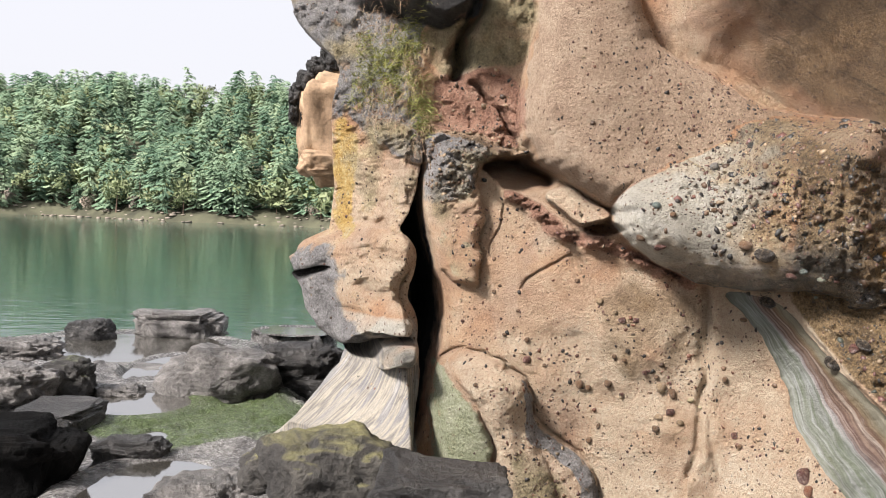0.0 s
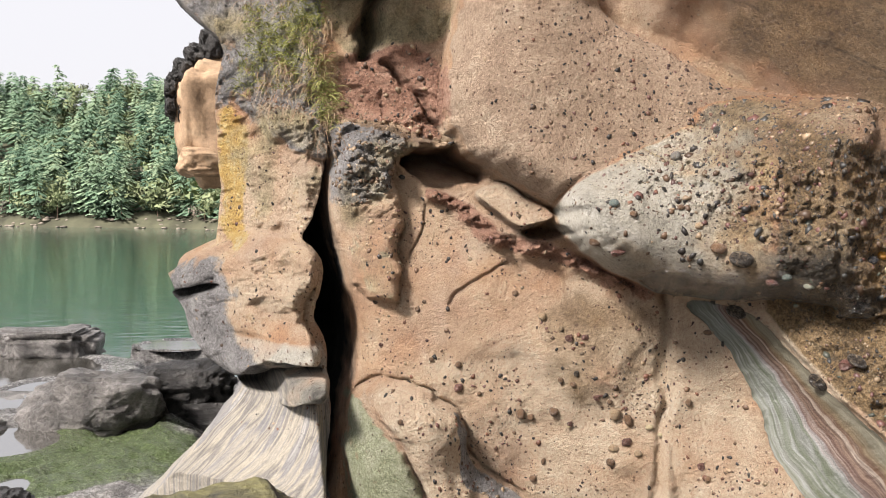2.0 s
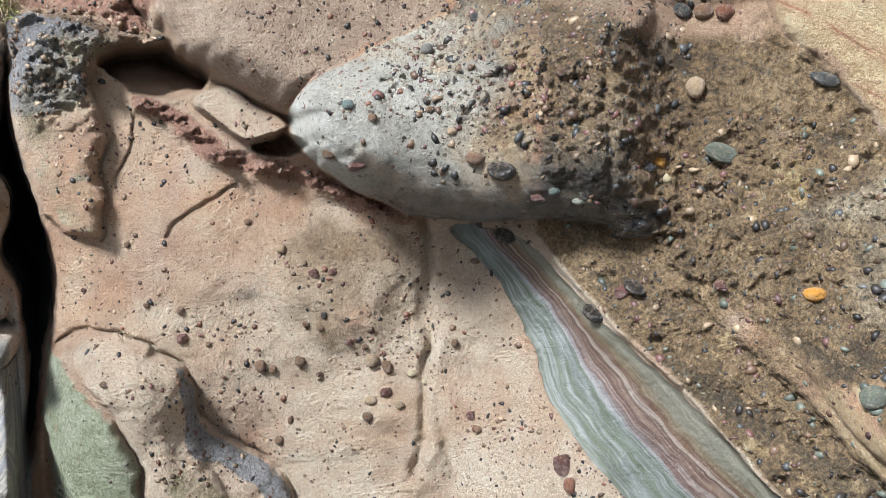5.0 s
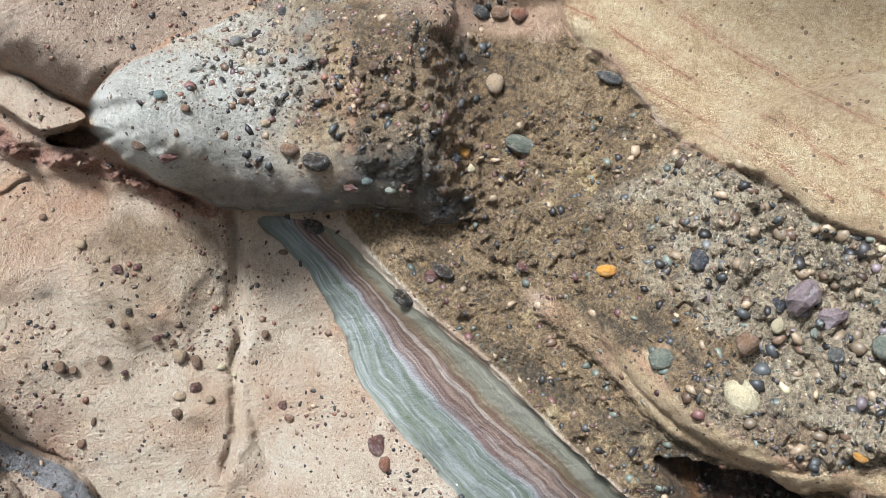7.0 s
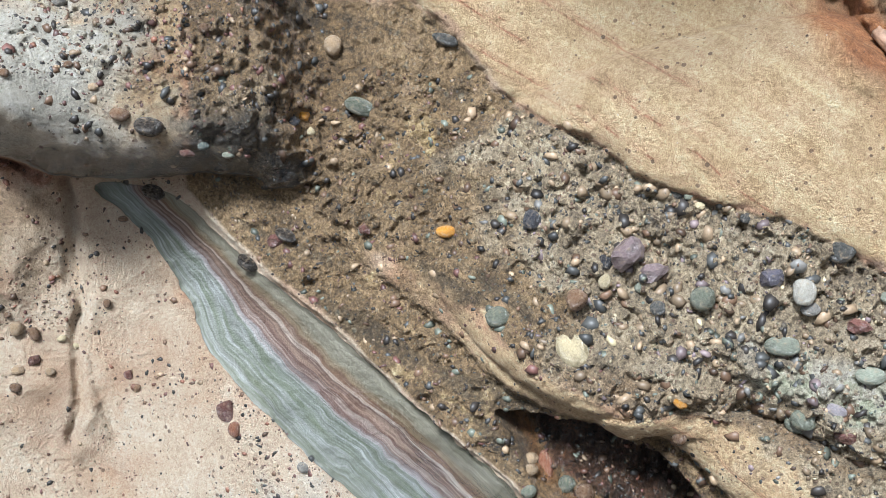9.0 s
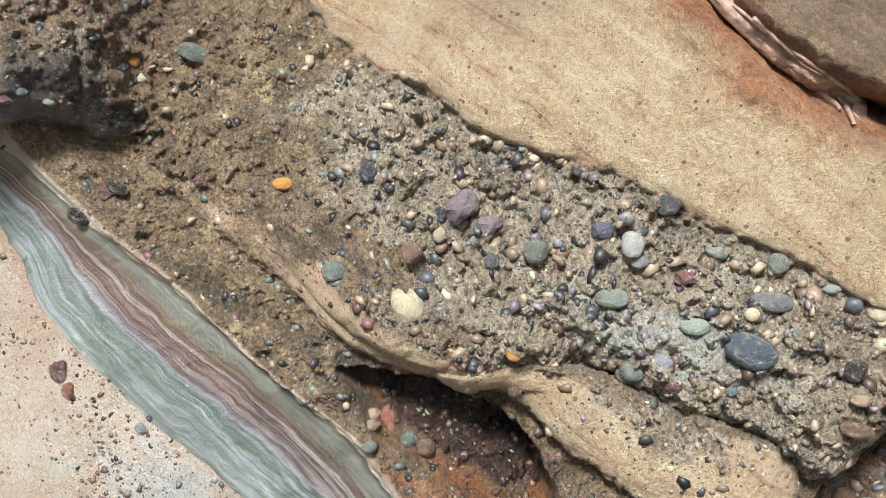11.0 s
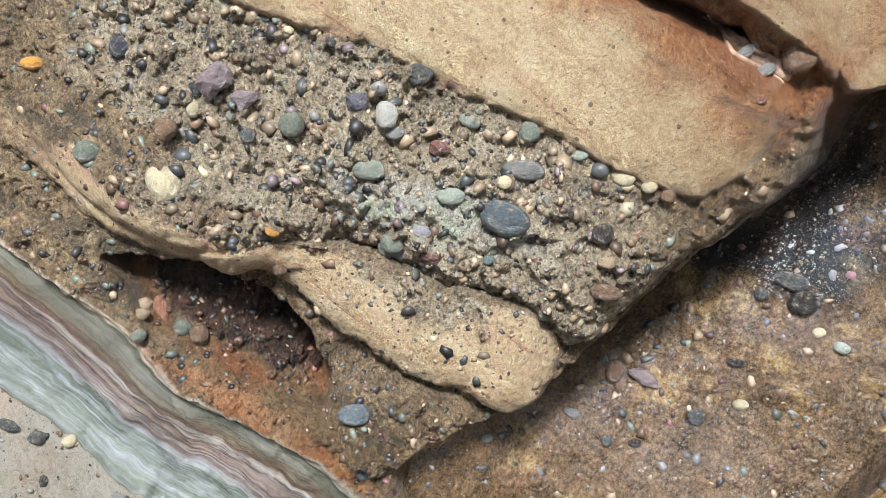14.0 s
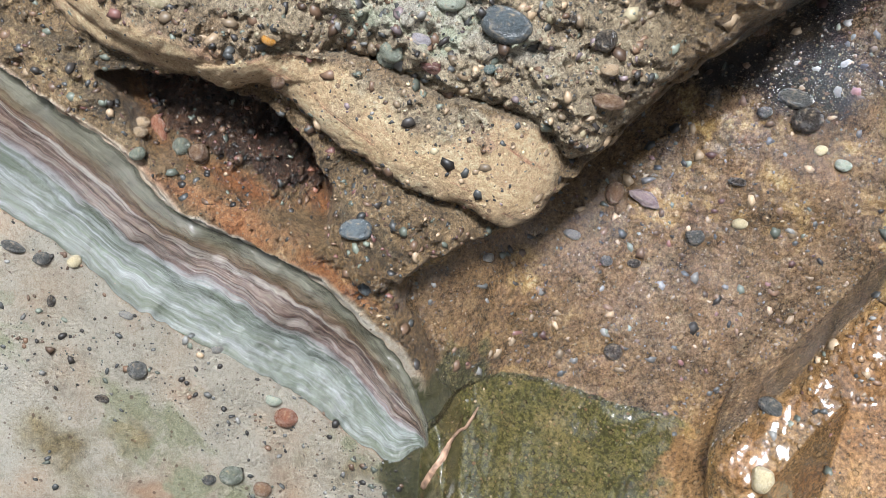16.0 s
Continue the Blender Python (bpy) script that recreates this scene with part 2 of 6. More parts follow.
    film = calc(n, l, "MULTIPLY", calc(n, l, "SUBTRACT", calc(n, l, "ADD", wet, calc(n, l, "MULTIPLY", mid, 0.5)), 0.72), 1.6, clamp=True)
    l.new(film, p.inputs["Coat Weight"])
    p.inputs["Coat Roughness"].default_value = 0.08
    calm = calc(n, l, "SUBTRACT", 1.0, calc(n, l, "MULTIPLY", calc(n, l, "SUBTRACT", wet, 0.85), 1.4, clamp=True))
    l.new(bump(n, l, calc(n, l, "ADD", calc(n, l, "MULTIPLY", calc(n, l, "MULTIPLY", grain, 0.7), calm), calc(n, l, "MULTIPLY", mid, calc(n, l, "ADD", 0.3, calc(n, l, "MULTIPLY", calm, 0.9)))), 0.7, 0.012), p.inputs["Coat Normal"])
    return m


# zone name and its dark, middle and light colour
ZONES = [
    ("pink", [(0.40, 0.275, 0.19), (0.54, 0.39, 0.275), (0.63, 0.49, 0.36)]),
    ("cream", [(0.58, 0.43, 0.295), (0.70, 0.55, 0.39), (0.77, 0.66, 0.505)]),
    ("buff", [(0.49, 0.325, 0.165), (0.645, 0.455, 0.255), (0.73, 0.56, 0.345)]),
    ("gold", [(0.062, 0.040, 0.019), (0.265, 0.175, 0.084), (0.46, 0.322, 0.175)]),
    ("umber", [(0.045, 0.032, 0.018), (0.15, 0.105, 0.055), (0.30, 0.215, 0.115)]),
    ("ochre", [(0.50, 0.28, 0.07), (0.64, 0.43, 0.14), (0.66, 0.55, 0.33)]),
    ("red", [(0.15, 0.07, 0.045), (0.42, 0.225, 0.15), (0.56, 0.36, 0.26)]),
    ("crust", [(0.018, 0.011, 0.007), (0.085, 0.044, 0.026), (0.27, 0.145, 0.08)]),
    ("rust", [(0.24, 0.09, 0.03), (0.45, 0.19, 0.07), (0.58, 0.31, 0.14)]),
    ("grit", [(0.13, 0.098, 0.066), (0.43, 0.335, 0.21), (0.62, 0.52, 0.37)]),
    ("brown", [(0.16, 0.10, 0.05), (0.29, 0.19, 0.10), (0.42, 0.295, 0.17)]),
    ("pale", [(0.47, 0.445, 0.375), (0.65, 0.615, 0.52), (0.75, 0.715, 0.615)]),
    ("grey", [(0.11, 0.108, 0.105), (0.28, 0.27, 0.265), (0.43, 0.415, 0.405)]),
    ("wet_shade", [(0.022, 0.023, 0.020), (0.070, 0.071, 0.062), (0.15, 0.147, 0.125)]),
    ("green", [(0.22, 0.25, 0.13), (0.38, 0.40, 0.26), (0.50, 0.50, 0.37)]),
    ("olive", [(0.11, 0.095, 0.055), (0.36, 0.30, 0.175), (0.54, 0.45, 0.27)]),
    ("algae", [(0.030, 0.034, 0.013), (0.085, 0.088, 0.036), (0.17, 0.15, 0.075)]),
    # near-black for shade put into the colour, and for black wet rock
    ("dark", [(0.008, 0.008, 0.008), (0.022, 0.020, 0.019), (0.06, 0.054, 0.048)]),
]
ROCK = rock_material()


def boulder_material(name, dark, mid, light, moss=0.0, rough=0.75, scale=1.0, relief_s=0.9, grain_s=0.85, moss_colour=((0.05, 0.07, 0.02), (0.16, 0.18, 0.06))):
    m, n, l, p = material(name)
    v = coords(n, l)
    grain = noise_node(n, l, v, 45 * scale, 5, 0.7)
    blotch = noise_node(n, l, v, 6 * scale, 5, 0.6, 0.5)
    col = ramp(n, l, blotch, [(0.3, dark), (0.52, mid), (0.75, light)])
    col = mixc(n, l, grain_s, col, ramp(n, l, grain, [(0.30, grey(0.15)), (0.5, grey(0.5)), (0.72, grey(0.85))]), "OVERLAY")
    if moss:
        g = n.new("ShaderNodeNewGeometry")
        s = n.new("ShaderNodeSeparateXYZ")
        l.new(g.outputs["Normal"], s.inputs[0])
        f = calc(n, l, "MULTIPLY", calc(n, l, "SUBTRACT", calc(n, l, "ADD", s.outputs[2], blotch), 1.6 - moss), 3.0, clamp=True)
        col = mixc(n, l, f, col, ramp(n, l, grain, [(0.3, moss_colour[0]), (0.7, moss_colour[1])]))
    mo = attr(n, "moss").outputs["Fac"]
    col = mixc(n, l, calc(n, l, "MULTIPLY", calc(n, l, "SUBTRACT", calc(n, l, "ADD", mo, calc(n, l, "MULTIPLY", grain, 0.5)), 0.5), 2.5, clamp=True), col, ramp(n, l, grain, [(0.3, (0.035, 0.055, 0.02)), (0.7, (0.12, 0.16, 0.06))]))
    l.new(col, p.inputs["Base Color"])
    l.new(calc(n, l, "ADD", rough - 0.2, calc(n, l, "MULTIPLY", grain, 0.4)), p.inputs["Roughness"])
    l.new(bump(n, l, calc(n, l, "ADD", grain, blotch), relief_s, 0.04 / scale), p.inputs["Normal"])
    return m


def plain_material(name, colour, rough=0.6, vary=0.3, scale=30, bump_d=0.004, random_tint=0.0):
    m, n, l, p = material(name)
    v = coords(n, l)
    t = noise_node(n, l, v, scale, 4, 0.6)
    lo, hi = tuple(c * (1 - vary) for c in colour), tuple(min(1, c * (1 + vary)) for c in colour)
    col = ramp(n, l, t, [(0.3, lo), (0.7, hi)])
    l.new(col, p.inputs["Base Color"])
    p.inputs["Roughness"].default_value = rough
    l.new(bump(n, l, t, 0.4, bump_d), p.inputs["Normal"])
    return m


# ---- the cliff's form ----
CX, CY = 0.08, 0.64          # axis of the bay that the cliff curves round
BASE_AZ = [-40, -15, -10, -5, 0, 5, 10, 15, 20, 25, 30, 35, 40, 45, 50, 60, 70, 80, 90, 110, 140, 215]
BASE_R = [3.28, 3.2, 3.0, 2.68, 2.56, 2.48, 2.4, 2.336, 2.32, 2.256, 2.112, 2.024, 1.952, 1.904, 1.872, 1.84, 1.904, 2.016, 2.176, 2.4, 2.56, 3.4]
LATTICE = np.random.RandomState(7).rand(256, 256)


def base_radius(az, z):
    return np.interp(az, BASE_AZ, BASE_R) + 0.12 * (z - 1.15) * np.clip((az - 8) / 18, 0, 1)


def value_noise(x, y):
    xi, yi = np.floor(x).astype(int), np.floor(y).astype(int)
    fx, fy = x - xi, y - yi
    fx, fy = fx * fx * fx * (fx * (fx * 6 - 15) + 10), fy * fy * fy * (fy * (fy * 6 - 15) + 10)
    a, b = LATTICE[xi % 256, yi % 256], LATTICE[(xi + 1) % 256, yi % 256]
    c, d = LATTICE[xi % 256, (yi + 1) % 256], LATTICE[(xi + 1) % 256, (yi + 1) % 256]
    return (a + (b - a) * fx) * (1 - fy) + (c + (d - c) * fx) * fy


def fbm(x, y, freq, octaves=4, gain=0.5, shift=0.0):
    """Layered noise from -1 to 1."""
    out, amp, tot = 0, 1.0, 0
    for k in range(octaves):
        out = out + amp * (2 * value_noise(x * freq + 17.3 * k + shift, y * freq + 9.1 * k - shift) - 1)
        tot, amp, freq = tot + amp, amp * gain, freq * 2.03
    return out / tot


def cobbles(x, y, freq, shift):
    """Rounded cells like half-buried stones, 0 to 1."""
    gx, gy = x * freq, y * freq
    xi, yi = np.floor(gx).astype(int), np.floor(gy).astype(int)
    out = np.zeros(x.shape)
    for i in (-1, 0, 1):
        for j in (-1, 0, 1):
            a, b = (xi + i + 31 * shift) % 256, (yi + j + 57 * shift) % 256
            px, py = xi + i + LATTICE[a, b], yi + j + LATTICE[b, a]
            size = 0.15 + 0.55 * LATTICE[(a + 91) % 256, (b + 13) % 256] ** 1.5
            d2 = ((gx - px) ** 2 + (gy - py) ** 2) / size ** 2
            out = np.maximum(out, size * 1.4 * np.sqrt(np.maximum(1 - d2, 0)))
    return out


def uz(pairs):
    return np.array([(radians(a) * 2.0, z) for a, z in pairs])


def rounded(pts, closed):
    """Corners cut twice, so that outlines run in worn curves."""
    for _ in range(2):
        nxt = np.roll(pts, -1, 0) if closed else pts[1:]
        cur = pts if closed else pts[:-1]
        cut = np.stack([0.75 * cur + 0.25 * nxt, 0.25 * cur + 0.75 * nxt], 1).reshape(-1, 2)
        pts = cut if closed else np.vstack([pts[:1], cut, pts[-1:]])
    return pts


REACH = 0.32


def nearby(u, z, pts):
    lo, hi = pts.min(0) - REACH, pts.max(0) + REACH
    return (u > lo[0]) & (u < hi[0]) & (z > lo[1]) & (z < hi[1])


def inside(u, z, pairs):
    """Signed distance in metres to the outline, positive inside; cut off at REACH."""
    pts = rounded(uz(pairs), True)
    near = nearby(u, z, pts)
    out = np.full(u.shape, -REACH)
    u, z = u[near], z[near]
    best, sign = np.full(u.shape, 1e9), np.zeros(u.shape, bool)
    for (x0, y0), (x1, y1) in zip(pts, np.roll(pts, -1, 0)):
        dx, dy = x1 - x0, y1 - y0
        t = np.clip(((u - x0) * dx + (z - y0) * dy) / (dx * dx + dy * dy + 1e-12), 0, 1)
        best = np.minimum(best, (u - x0 - t * dx) ** 2 + (z - y0 - t * dy) ** 2)
        sign ^= ((y0 > z) != (y1 > z)) & (u < (x1 - x0) * (z - y0) / (y1 - y0 + 1e-12) + x0)
    out[near] = np.where(sign, 1, -1) * np.sqrt(best)
    return np.maximum(out, -REACH)


def along(u, z, pairs):
    """Distance to an open line, and how far along it from 0 to 1."""
    pts = rounded(uz(pairs), False)
    near = nearby(u, z, pts)
    out, place = np.full(u.shape, REACH), np.zeros(u.shape)
    u, z = u[near], z[near]
    best, where = np.full(u.shape, 1e9), np.zeros(u.shape)
    n = len(pts) - 1
    for k in range(n):
        (x0, y0), (x1, y1) = pts[k], pts[k + 1]
        dx, dy = x1 - x0, y1 - y0
        t = np.clip(((u - x0) * dx + (z - y0) * dy) / (dx * dx + dy * dy + 1e-12), 0, 1)
        d = (u - x0 - t * dx) ** 2 + (z - y0 - t * dy) ** 2
        where = np.where(d < best, (k + t) / n, where)
        best = np.minimum(best, d)
    out[near], place[near] = np.minimum(np.sqrt(best), REACH), where
    return out, place


def step(x, lo, hi):
    t = np.clip((x - lo) / (hi - lo), 0, 1)
    return t * t * (3 - 2 * t)


def pillow(sd, w):
    """Rounded rise from an edge, 0 outside to 1 at w inside."""
    t = np.clip(sd / w, 0, 1)
    return np.sqrt(np.maximum(1 - (1 - t) ** 2, 0))


LEFT_EDGE = [(-13.4, 2.394), (-12.6, 2.261), (-12.4, 2.205), (-11.4, 2.139), (-10.3, 2.072), (-9.7, 2.039), (-9.3, 1.976), (-9.7, 1.874), (-9.6, 1.708), (-9.3, 1.560), (-9.6, 1.401)] + [(-11.2, 1.353), (-12.3, 1.290), (-11.9, 1.221), (-11.5, 1.176), (-11.2, 1.104), (-10.3, 1.034), (-8.9, 0.990)] + [(-8.5, 0.978), (-9.1, 0.895), (-10.7, 0.808), (-12.7, 0.699), (-13.8, 0.628), (-14.8, 0.556), (-16.3, 0.450), (-17.1, 0.385)]
OVER_BLACK = [(-8.6, 2.418), (-8.3, 2.230), (-7.7, 2.198), (-6.3, 2.159), (-4.8, 2.139), (-3.1, 2.118), (-2.3, 2.130), (-0.7, 2.183), (-0.5, 2.357)]
CRACK = [(-3.7, 1.734), (-3.8, 1.567), (-4.4, 1.468), (-5.3, 1.415), (-3.9, 1.370), (-3.7, 1.291), (-4.6, 1.189), (-3.5, 1.113), (-3.5, 1.013), (-3.2, 0.915), (-3.5, 0.793), (-3.7, 0.652), (-3.3, 0.655), (-2.9, 0.727), (-2.6, 0.838), (-2.3, 0.939), (-1.8, 1.021), (-1.6, 1.121), (-2.0, 1.257), (-2.7, 1.353), (-3.3, 1.470), (-3.5, 1.568), (-3.5, 1.734)]
UPPER_CRACK = [(0.2, 2.315), (-0.1, 2.203), (-1.1, 2.110), (-1.5, 2.034), (-1.3, 1.976), (-1.5, 1.947)]
JAW = [(-12.8, 1.288), (-11.2, 1.372), (-9.5, 1.404), (-7.8, 1.451), (-5.6, 1.424), (-4.0, 1.374), (-3.9, 1.297), (-4.7, 1.198), (-3.7, 1.124), (-3.9, 1.046), (-6.7, 0.961), (-8.9, 0.990), (-10.6, 1.029), (-11.4, 1.103), (-12.0, 1.217)]
JAW_GREY = [(-13.5, 1.286), (-11.2, 1.372), (-9.9, 1.361), (-8.7, 1.274), (-8.1, 1.134), (-7.5, 1.037), (-5.3, 0.961), (-8.9, 0.921), (-11.2, 1.009), (-12.7, 1.192)]
JAW_MOUTH = [(-12.4, 1.195), (-11.6, 1.262), (-9.4, 1.292), (-10.3, 1.240), (-11.5, 1.192)]
JAW_UNDER = [(-9.3, 0.996), (-8.5, 1.036), (-5.7, 1.070), (-3.8, 1.054), (-3.4, 0.932), (-5.2, 0.922), (-6.9, 0.938), (-8.4, 0.956)]
JAW_LIP = [(-9.6, 0.985), (-8.5, 1.036), (-5.7, 1.070), (-3.8, 1.060)]
KNOB = [(-6.7, 0.944), (-6.0, 0.996), (-4.5, 1.028), (-3.5, 1.019), (-3.6, 0.941), (-5.2, 0.941), (-6.0, 0.909)]
COLUMN = [(-9.4, 1.835), (-8.3, 1.821), (-7.3, 1.707), (-7.6, 1.563), (-7.7, 1.449), (-9.0, 1.392), (-9.8, 1.379), (-9.4, 1.560)]
GRASS_LEDGE = [(-9.7, 1.904), (-7.9, 1.836), (-5.7, 1.790), (-3.5, 1.731), (-3.4, 1.625), (-6.0, 1.653), (-6.9, 1.693), (-7.5, 1.795), (-9.3, 1.840)]
PIER = [(-3.8, 1.721), (-1.7, 1.751), (2.5, 1.696), (5.1, 1.661), (1.7, 1.649), (0.3, 1.600), (0.3, 1.534), (0.8, 1.440), (0.8, 1.288), (0.2, 1.225), (-1.5, 1.243), (-2.7, 1.355), (-3.3, 1.470), (-3.7, 1.567)]
PIER_GREY = [(-4.1, 1.740), (-1.7, 1.751), (1.7, 1.687), (0.5, 1.629), (0.3, 1.534), (-3.1, 1.480), (-3.8, 1.566)]
RED_FACE = [(-3.5, 1.968), (-1.3, 1.957), (0.3, 1.984), (3.7, 1.936), (4.1, 1.710), (2.6, 1.680), (0.9, 1.727), (-2.0, 1.754), (-3.3, 1.744)]
NOTCH = [(0.5, 1.623), (1.0, 1.645), (1.8, 1.669), (3.3, 1.68), (4.4, 1.678), (5.6, 1.642), (6.3, 1.604), (5.8, 1.552), (4.4, 1.535), (3.1, 1.519), (2.0, 1.541), (1.6, 1.585)]
NOTCH_TOP = [(0.4, 1.61), (0.9, 1.642), (1.8, 1.669), (3.3, 1.68), (4.4, 1.678), (5.6, 1.642), (6.3, 1.604)]
NOTCH_FOOT = [(1.8, 1.56), (2.0, 1.541), (3.1, 1.519), (4.4, 1.535), (5.8, 1.552)]
FLAP = [(5.0, 1.539), (6.1, 1.569), (7.2, 1.586), (8.8, 1.538), (10.4, 1.514), (10.7, 1.485), (9.3, 1.472), (8.1, 1.454), (6.8, 1.489)]
FLAP_RIM = [(5.6, 1.525), (6.8, 1.489), (8.1, 1.454), (9.3, 1.472), (10.7, 1.485)]
FLAP_FOLD = [(7.2, 1.586), (7.6, 1.52), (8.1, 1.454)]
SLOT = [(8.1, 1.451), (9.4, 1.468), (10.8, 1.478), (11.5, 1.437), (10.8, 1.426), (8.9, 1.421)]
LEDGE = [(2.8, 1.529), (4.5, 1.493), (7.5, 1.405), (11.4, 1.377), (13.9, 1.338), (16.5, 1.290)]
SLAB = [(3.9, 2.279), (3.8, 2.171), (3.5, 2.064), (3.2, 1.938), (3.3, 1.811), (3.6, 1.721), (4.6, 1.645), (6.1, 1.599), (8.4, 1.554), (11.0, 1.504), (15.4, 1.433), (23.7, 1.448), (30.1, 1.643), (29.8, 1.796), (22.8, 1.812), (18.6, 1.924), (13.9, 2.001), (12.1, 2.158), (11.1, 2.263)]
TONGUE = [(10.4, 1.506), (10.6, 1.541), (11.4, 1.579), (13.2, 1.622), (15.8, 1.673), (18.7, 1.718)] + [(19.9, 1.813), (29.6, 1.794), (35.7, 1.644), (32.5, 1.383), (31.3, 1.276), (27.6, 1.250)] + [(28.1, 1.288), (24.2, 1.279), (21.1, 1.274), (17.9, 1.284), (15.2, 1.317), (13.3, 1.359), (11.5, 1.416), (10.6, 1.467)]
TONGUE_ROUGH = [(13.2, 1.614), (15.3, 1.639), (17.5, 1.716), (22.2, 1.722), (26.4, 1.658), (28.6, 1.582), (28.6, 1.342), (24.6, 1.317), (23.1, 1.404), (20.6, 1.416), (19.1, 1.484), (17.0, 1.518), (14.9, 1.505), (13.9, 1.564)]
TONGUE_TOP = [(10.4, 1.506), (10.6, 1.541), (11.4, 1.579), (13.2, 1.622), (15.8, 1.673), (18.7, 1.718)] + [(19.9, 1.813), (29.6, 1.839)]
TONGUE_BOTTOM = [(10.4, 1.506), (10.6, 1.467), (11.5, 1.416), (13.3, 1.359), (15.2, 1.317), (17.9, 1.284), (21.1, 1.274), (24.2, 1.279), (28.1, 1.288)] + [(27.6, 1.250), (31.3, 1.270), (35.6, 1.254)]
TONGUE_CRACK = [(27.7, 1.655), (27.4, 1.541), (27.7, 1.427), (27.4, 1.347), (27.5, 1.245)]
GROOVE = [(17.9, 1.272), (18.2, 1.194), (18.1, 1.113), (18.5, 0.992), (17.7, 0.909), (18.1, 0.774), (17.2, 0.654)]
FACET = [(8.8, 1.245), (11.4, 1.296), (14.6, 1.305), (17.7, 1.28), (18.0, 1.167), (17.9, 1.057), (15.8, 0.96), (13.0, 0.921), (10.8, 0.967), (9.3, 1.051), (8.5, 1.149)]
GROOVE_LOW = [(17.6, 1.116), (18.2, 0.942), (18.9, 0.788), (19.6, 0.632)]
LOBES = [(-2.1, 0.278), (-2.6, 0.770), (-2.4, 0.933), (-1.7, 0.979), (-0.8, 1.018), (0.6, 1.042), (2.2, 1.024), (4.0, 0.966), (4.8, 0.924), (5.3, 0.867), (5.1, 0.810), (7.1, 0.744), (9.0, 0.684), (10.4, 0.621), (11.6, 0.396)]
LOBE_GREEN = [(-2.2, 0.984), (-1.4, 0.961), (-0.6, 0.917), (1.0, 0.847), (1.8, 0.768), (2.2, 0.636), (2.8, 0.317), (-2.1, 0.278), (-2.6, 0.770), (-2.4, 0.927)]
LOBE_PINK = [(-1.3, 0.972), (-0.7, 1.014), (0.6, 1.041), (2.2, 1.022), (3.5, 0.979), (4.6, 0.923), (5.2, 0.864), (5.0, 0.807), (5.6, 0.732), (7.0, 0.629), (8.0, 0.358), (2.9, 0.318), (2.2, 0.637), (1.9, 0.768), (1.1, 0.848), (-0.5, 0.924)]
LOBE_GREY = [(3.5, 0.973), (4.8, 0.924), (5.3, 0.864), (5.1, 0.810), (5.8, 0.780), (7.1, 0.740), (9.0, 0.679), (10.4, 0.621), (11.8, 0.397), (10.1, 0.380), (8.6, 0.622), (7.0, 0.684), (5.4, 0.730), (4.3, 0.771), (4.5, 0.856), (4.2, 0.910)]
LOBE_STAIN = [(3.3, 0.719), (4.6, 0.753), (6.3, 0.690), (8.2, 0.599), (9.2, 0.371), (3.9, 0.325), (3.2, 0.586)]
LOBE_SLOT = [(-1.3, 0.969), (-0.6, 0.917), (1.1, 0.847), (1.8, 0.768), (2.2, 0.637)]
VEIN_L = [(18.6, 1.273), (20.2, 1.194), (22.3, 1.124), (23.5, 1.001), (25.0, 0.862), (27.8, 0.754), (29.6, 0.683)] + [(34.8, 0.534), (39.2, 0.418), (41.7, 0.346), (44.0, 0.289), (47.5, 0.229), (51.2, 0.171), (53.4, 0.121), (56.5, 0.050), (58.9, 0.020), (61.0, 0.058)]
VEIN_R = [(23.3, 1.253), (25.5, 1.159), (27.9, 1.068), (30.7, 0.991), (32.9, 0.915), (36.1, 0.812), (39.0, 0.739)] + [(41.8, 0.674), (44.7, 0.552), (48.8, 0.496), (53.8, 0.428), (56.7, 0.335), (58.9, 0.268), (60.6, 0.185), (61.5, 0.085)]
BUFF = [(34.0, 2.004), (35.8, 1.671), (38.3, 1.606), (40.1, 1.523), (42.0, 1.437), (46.3, 1.367)] + [(46.1, 1.373), (49.1, 1.303), (51.4, 1.274), (55.7, 1.238), (58.9, 1.212), (61.2, 1.175), (64.4, 1.127), (67.5, 1.090)] + [(73.1, 0.997), (76.4, 0.964), (79.0, 1.027), (80.5, 1.118), (80.4, 1.167), (77.0, 1.233), (73.2, 1.299), (69.0, 1.365), (64.9, 1.451), (63.3, 1.526), (60.0, 1.730), (47.8, 1.924)]
BAND = [(28.6, 1.265), (32.9, 1.175), (35.4, 1.123), (38.2, 1.086), (41.5, 1.033), (44.1, 0.979), (46.8, 0.943), (49.6, 0.905), (51.7, 0.845), (53.8, 0.818), (50.3, 0.797), (47.6, 0.809), (44.8, 0.827), (42.1, 0.859), (40.1, 0.912), (37.5, 0.989), (35.0, 1.065), (31.7, 1.153)]
BAND_RIM = [(28.9, 1.225), (31.7, 1.153), (35.0, 1.065), (37.5, 0.989), (40.1, 0.912), (42.1, 0.859), (44.8, 0.827), (47.6, 0.809), (50.3, 0.797), (53.8, 0.818)]
MASS = [(31.2, 1.192), (36.6, 1.095), (41.4, 0.900), (45.6, 0.861), (49.6, 0.838), (54.4, 0.841), (57.2, 0.852), (60.0, 0.816), (62.7, 0.789), (66.1, 0.751), (68.2, 0.715), (70.0, 0.659), (72.7, 0.732), (75.5, 0.842), (78.6, 0.917), (80.6, 0.970), (81.9, 1.066), (82.8, 1.156), (82.2, 1.411), (67.9, 1.591), (49.6, 1.585)]
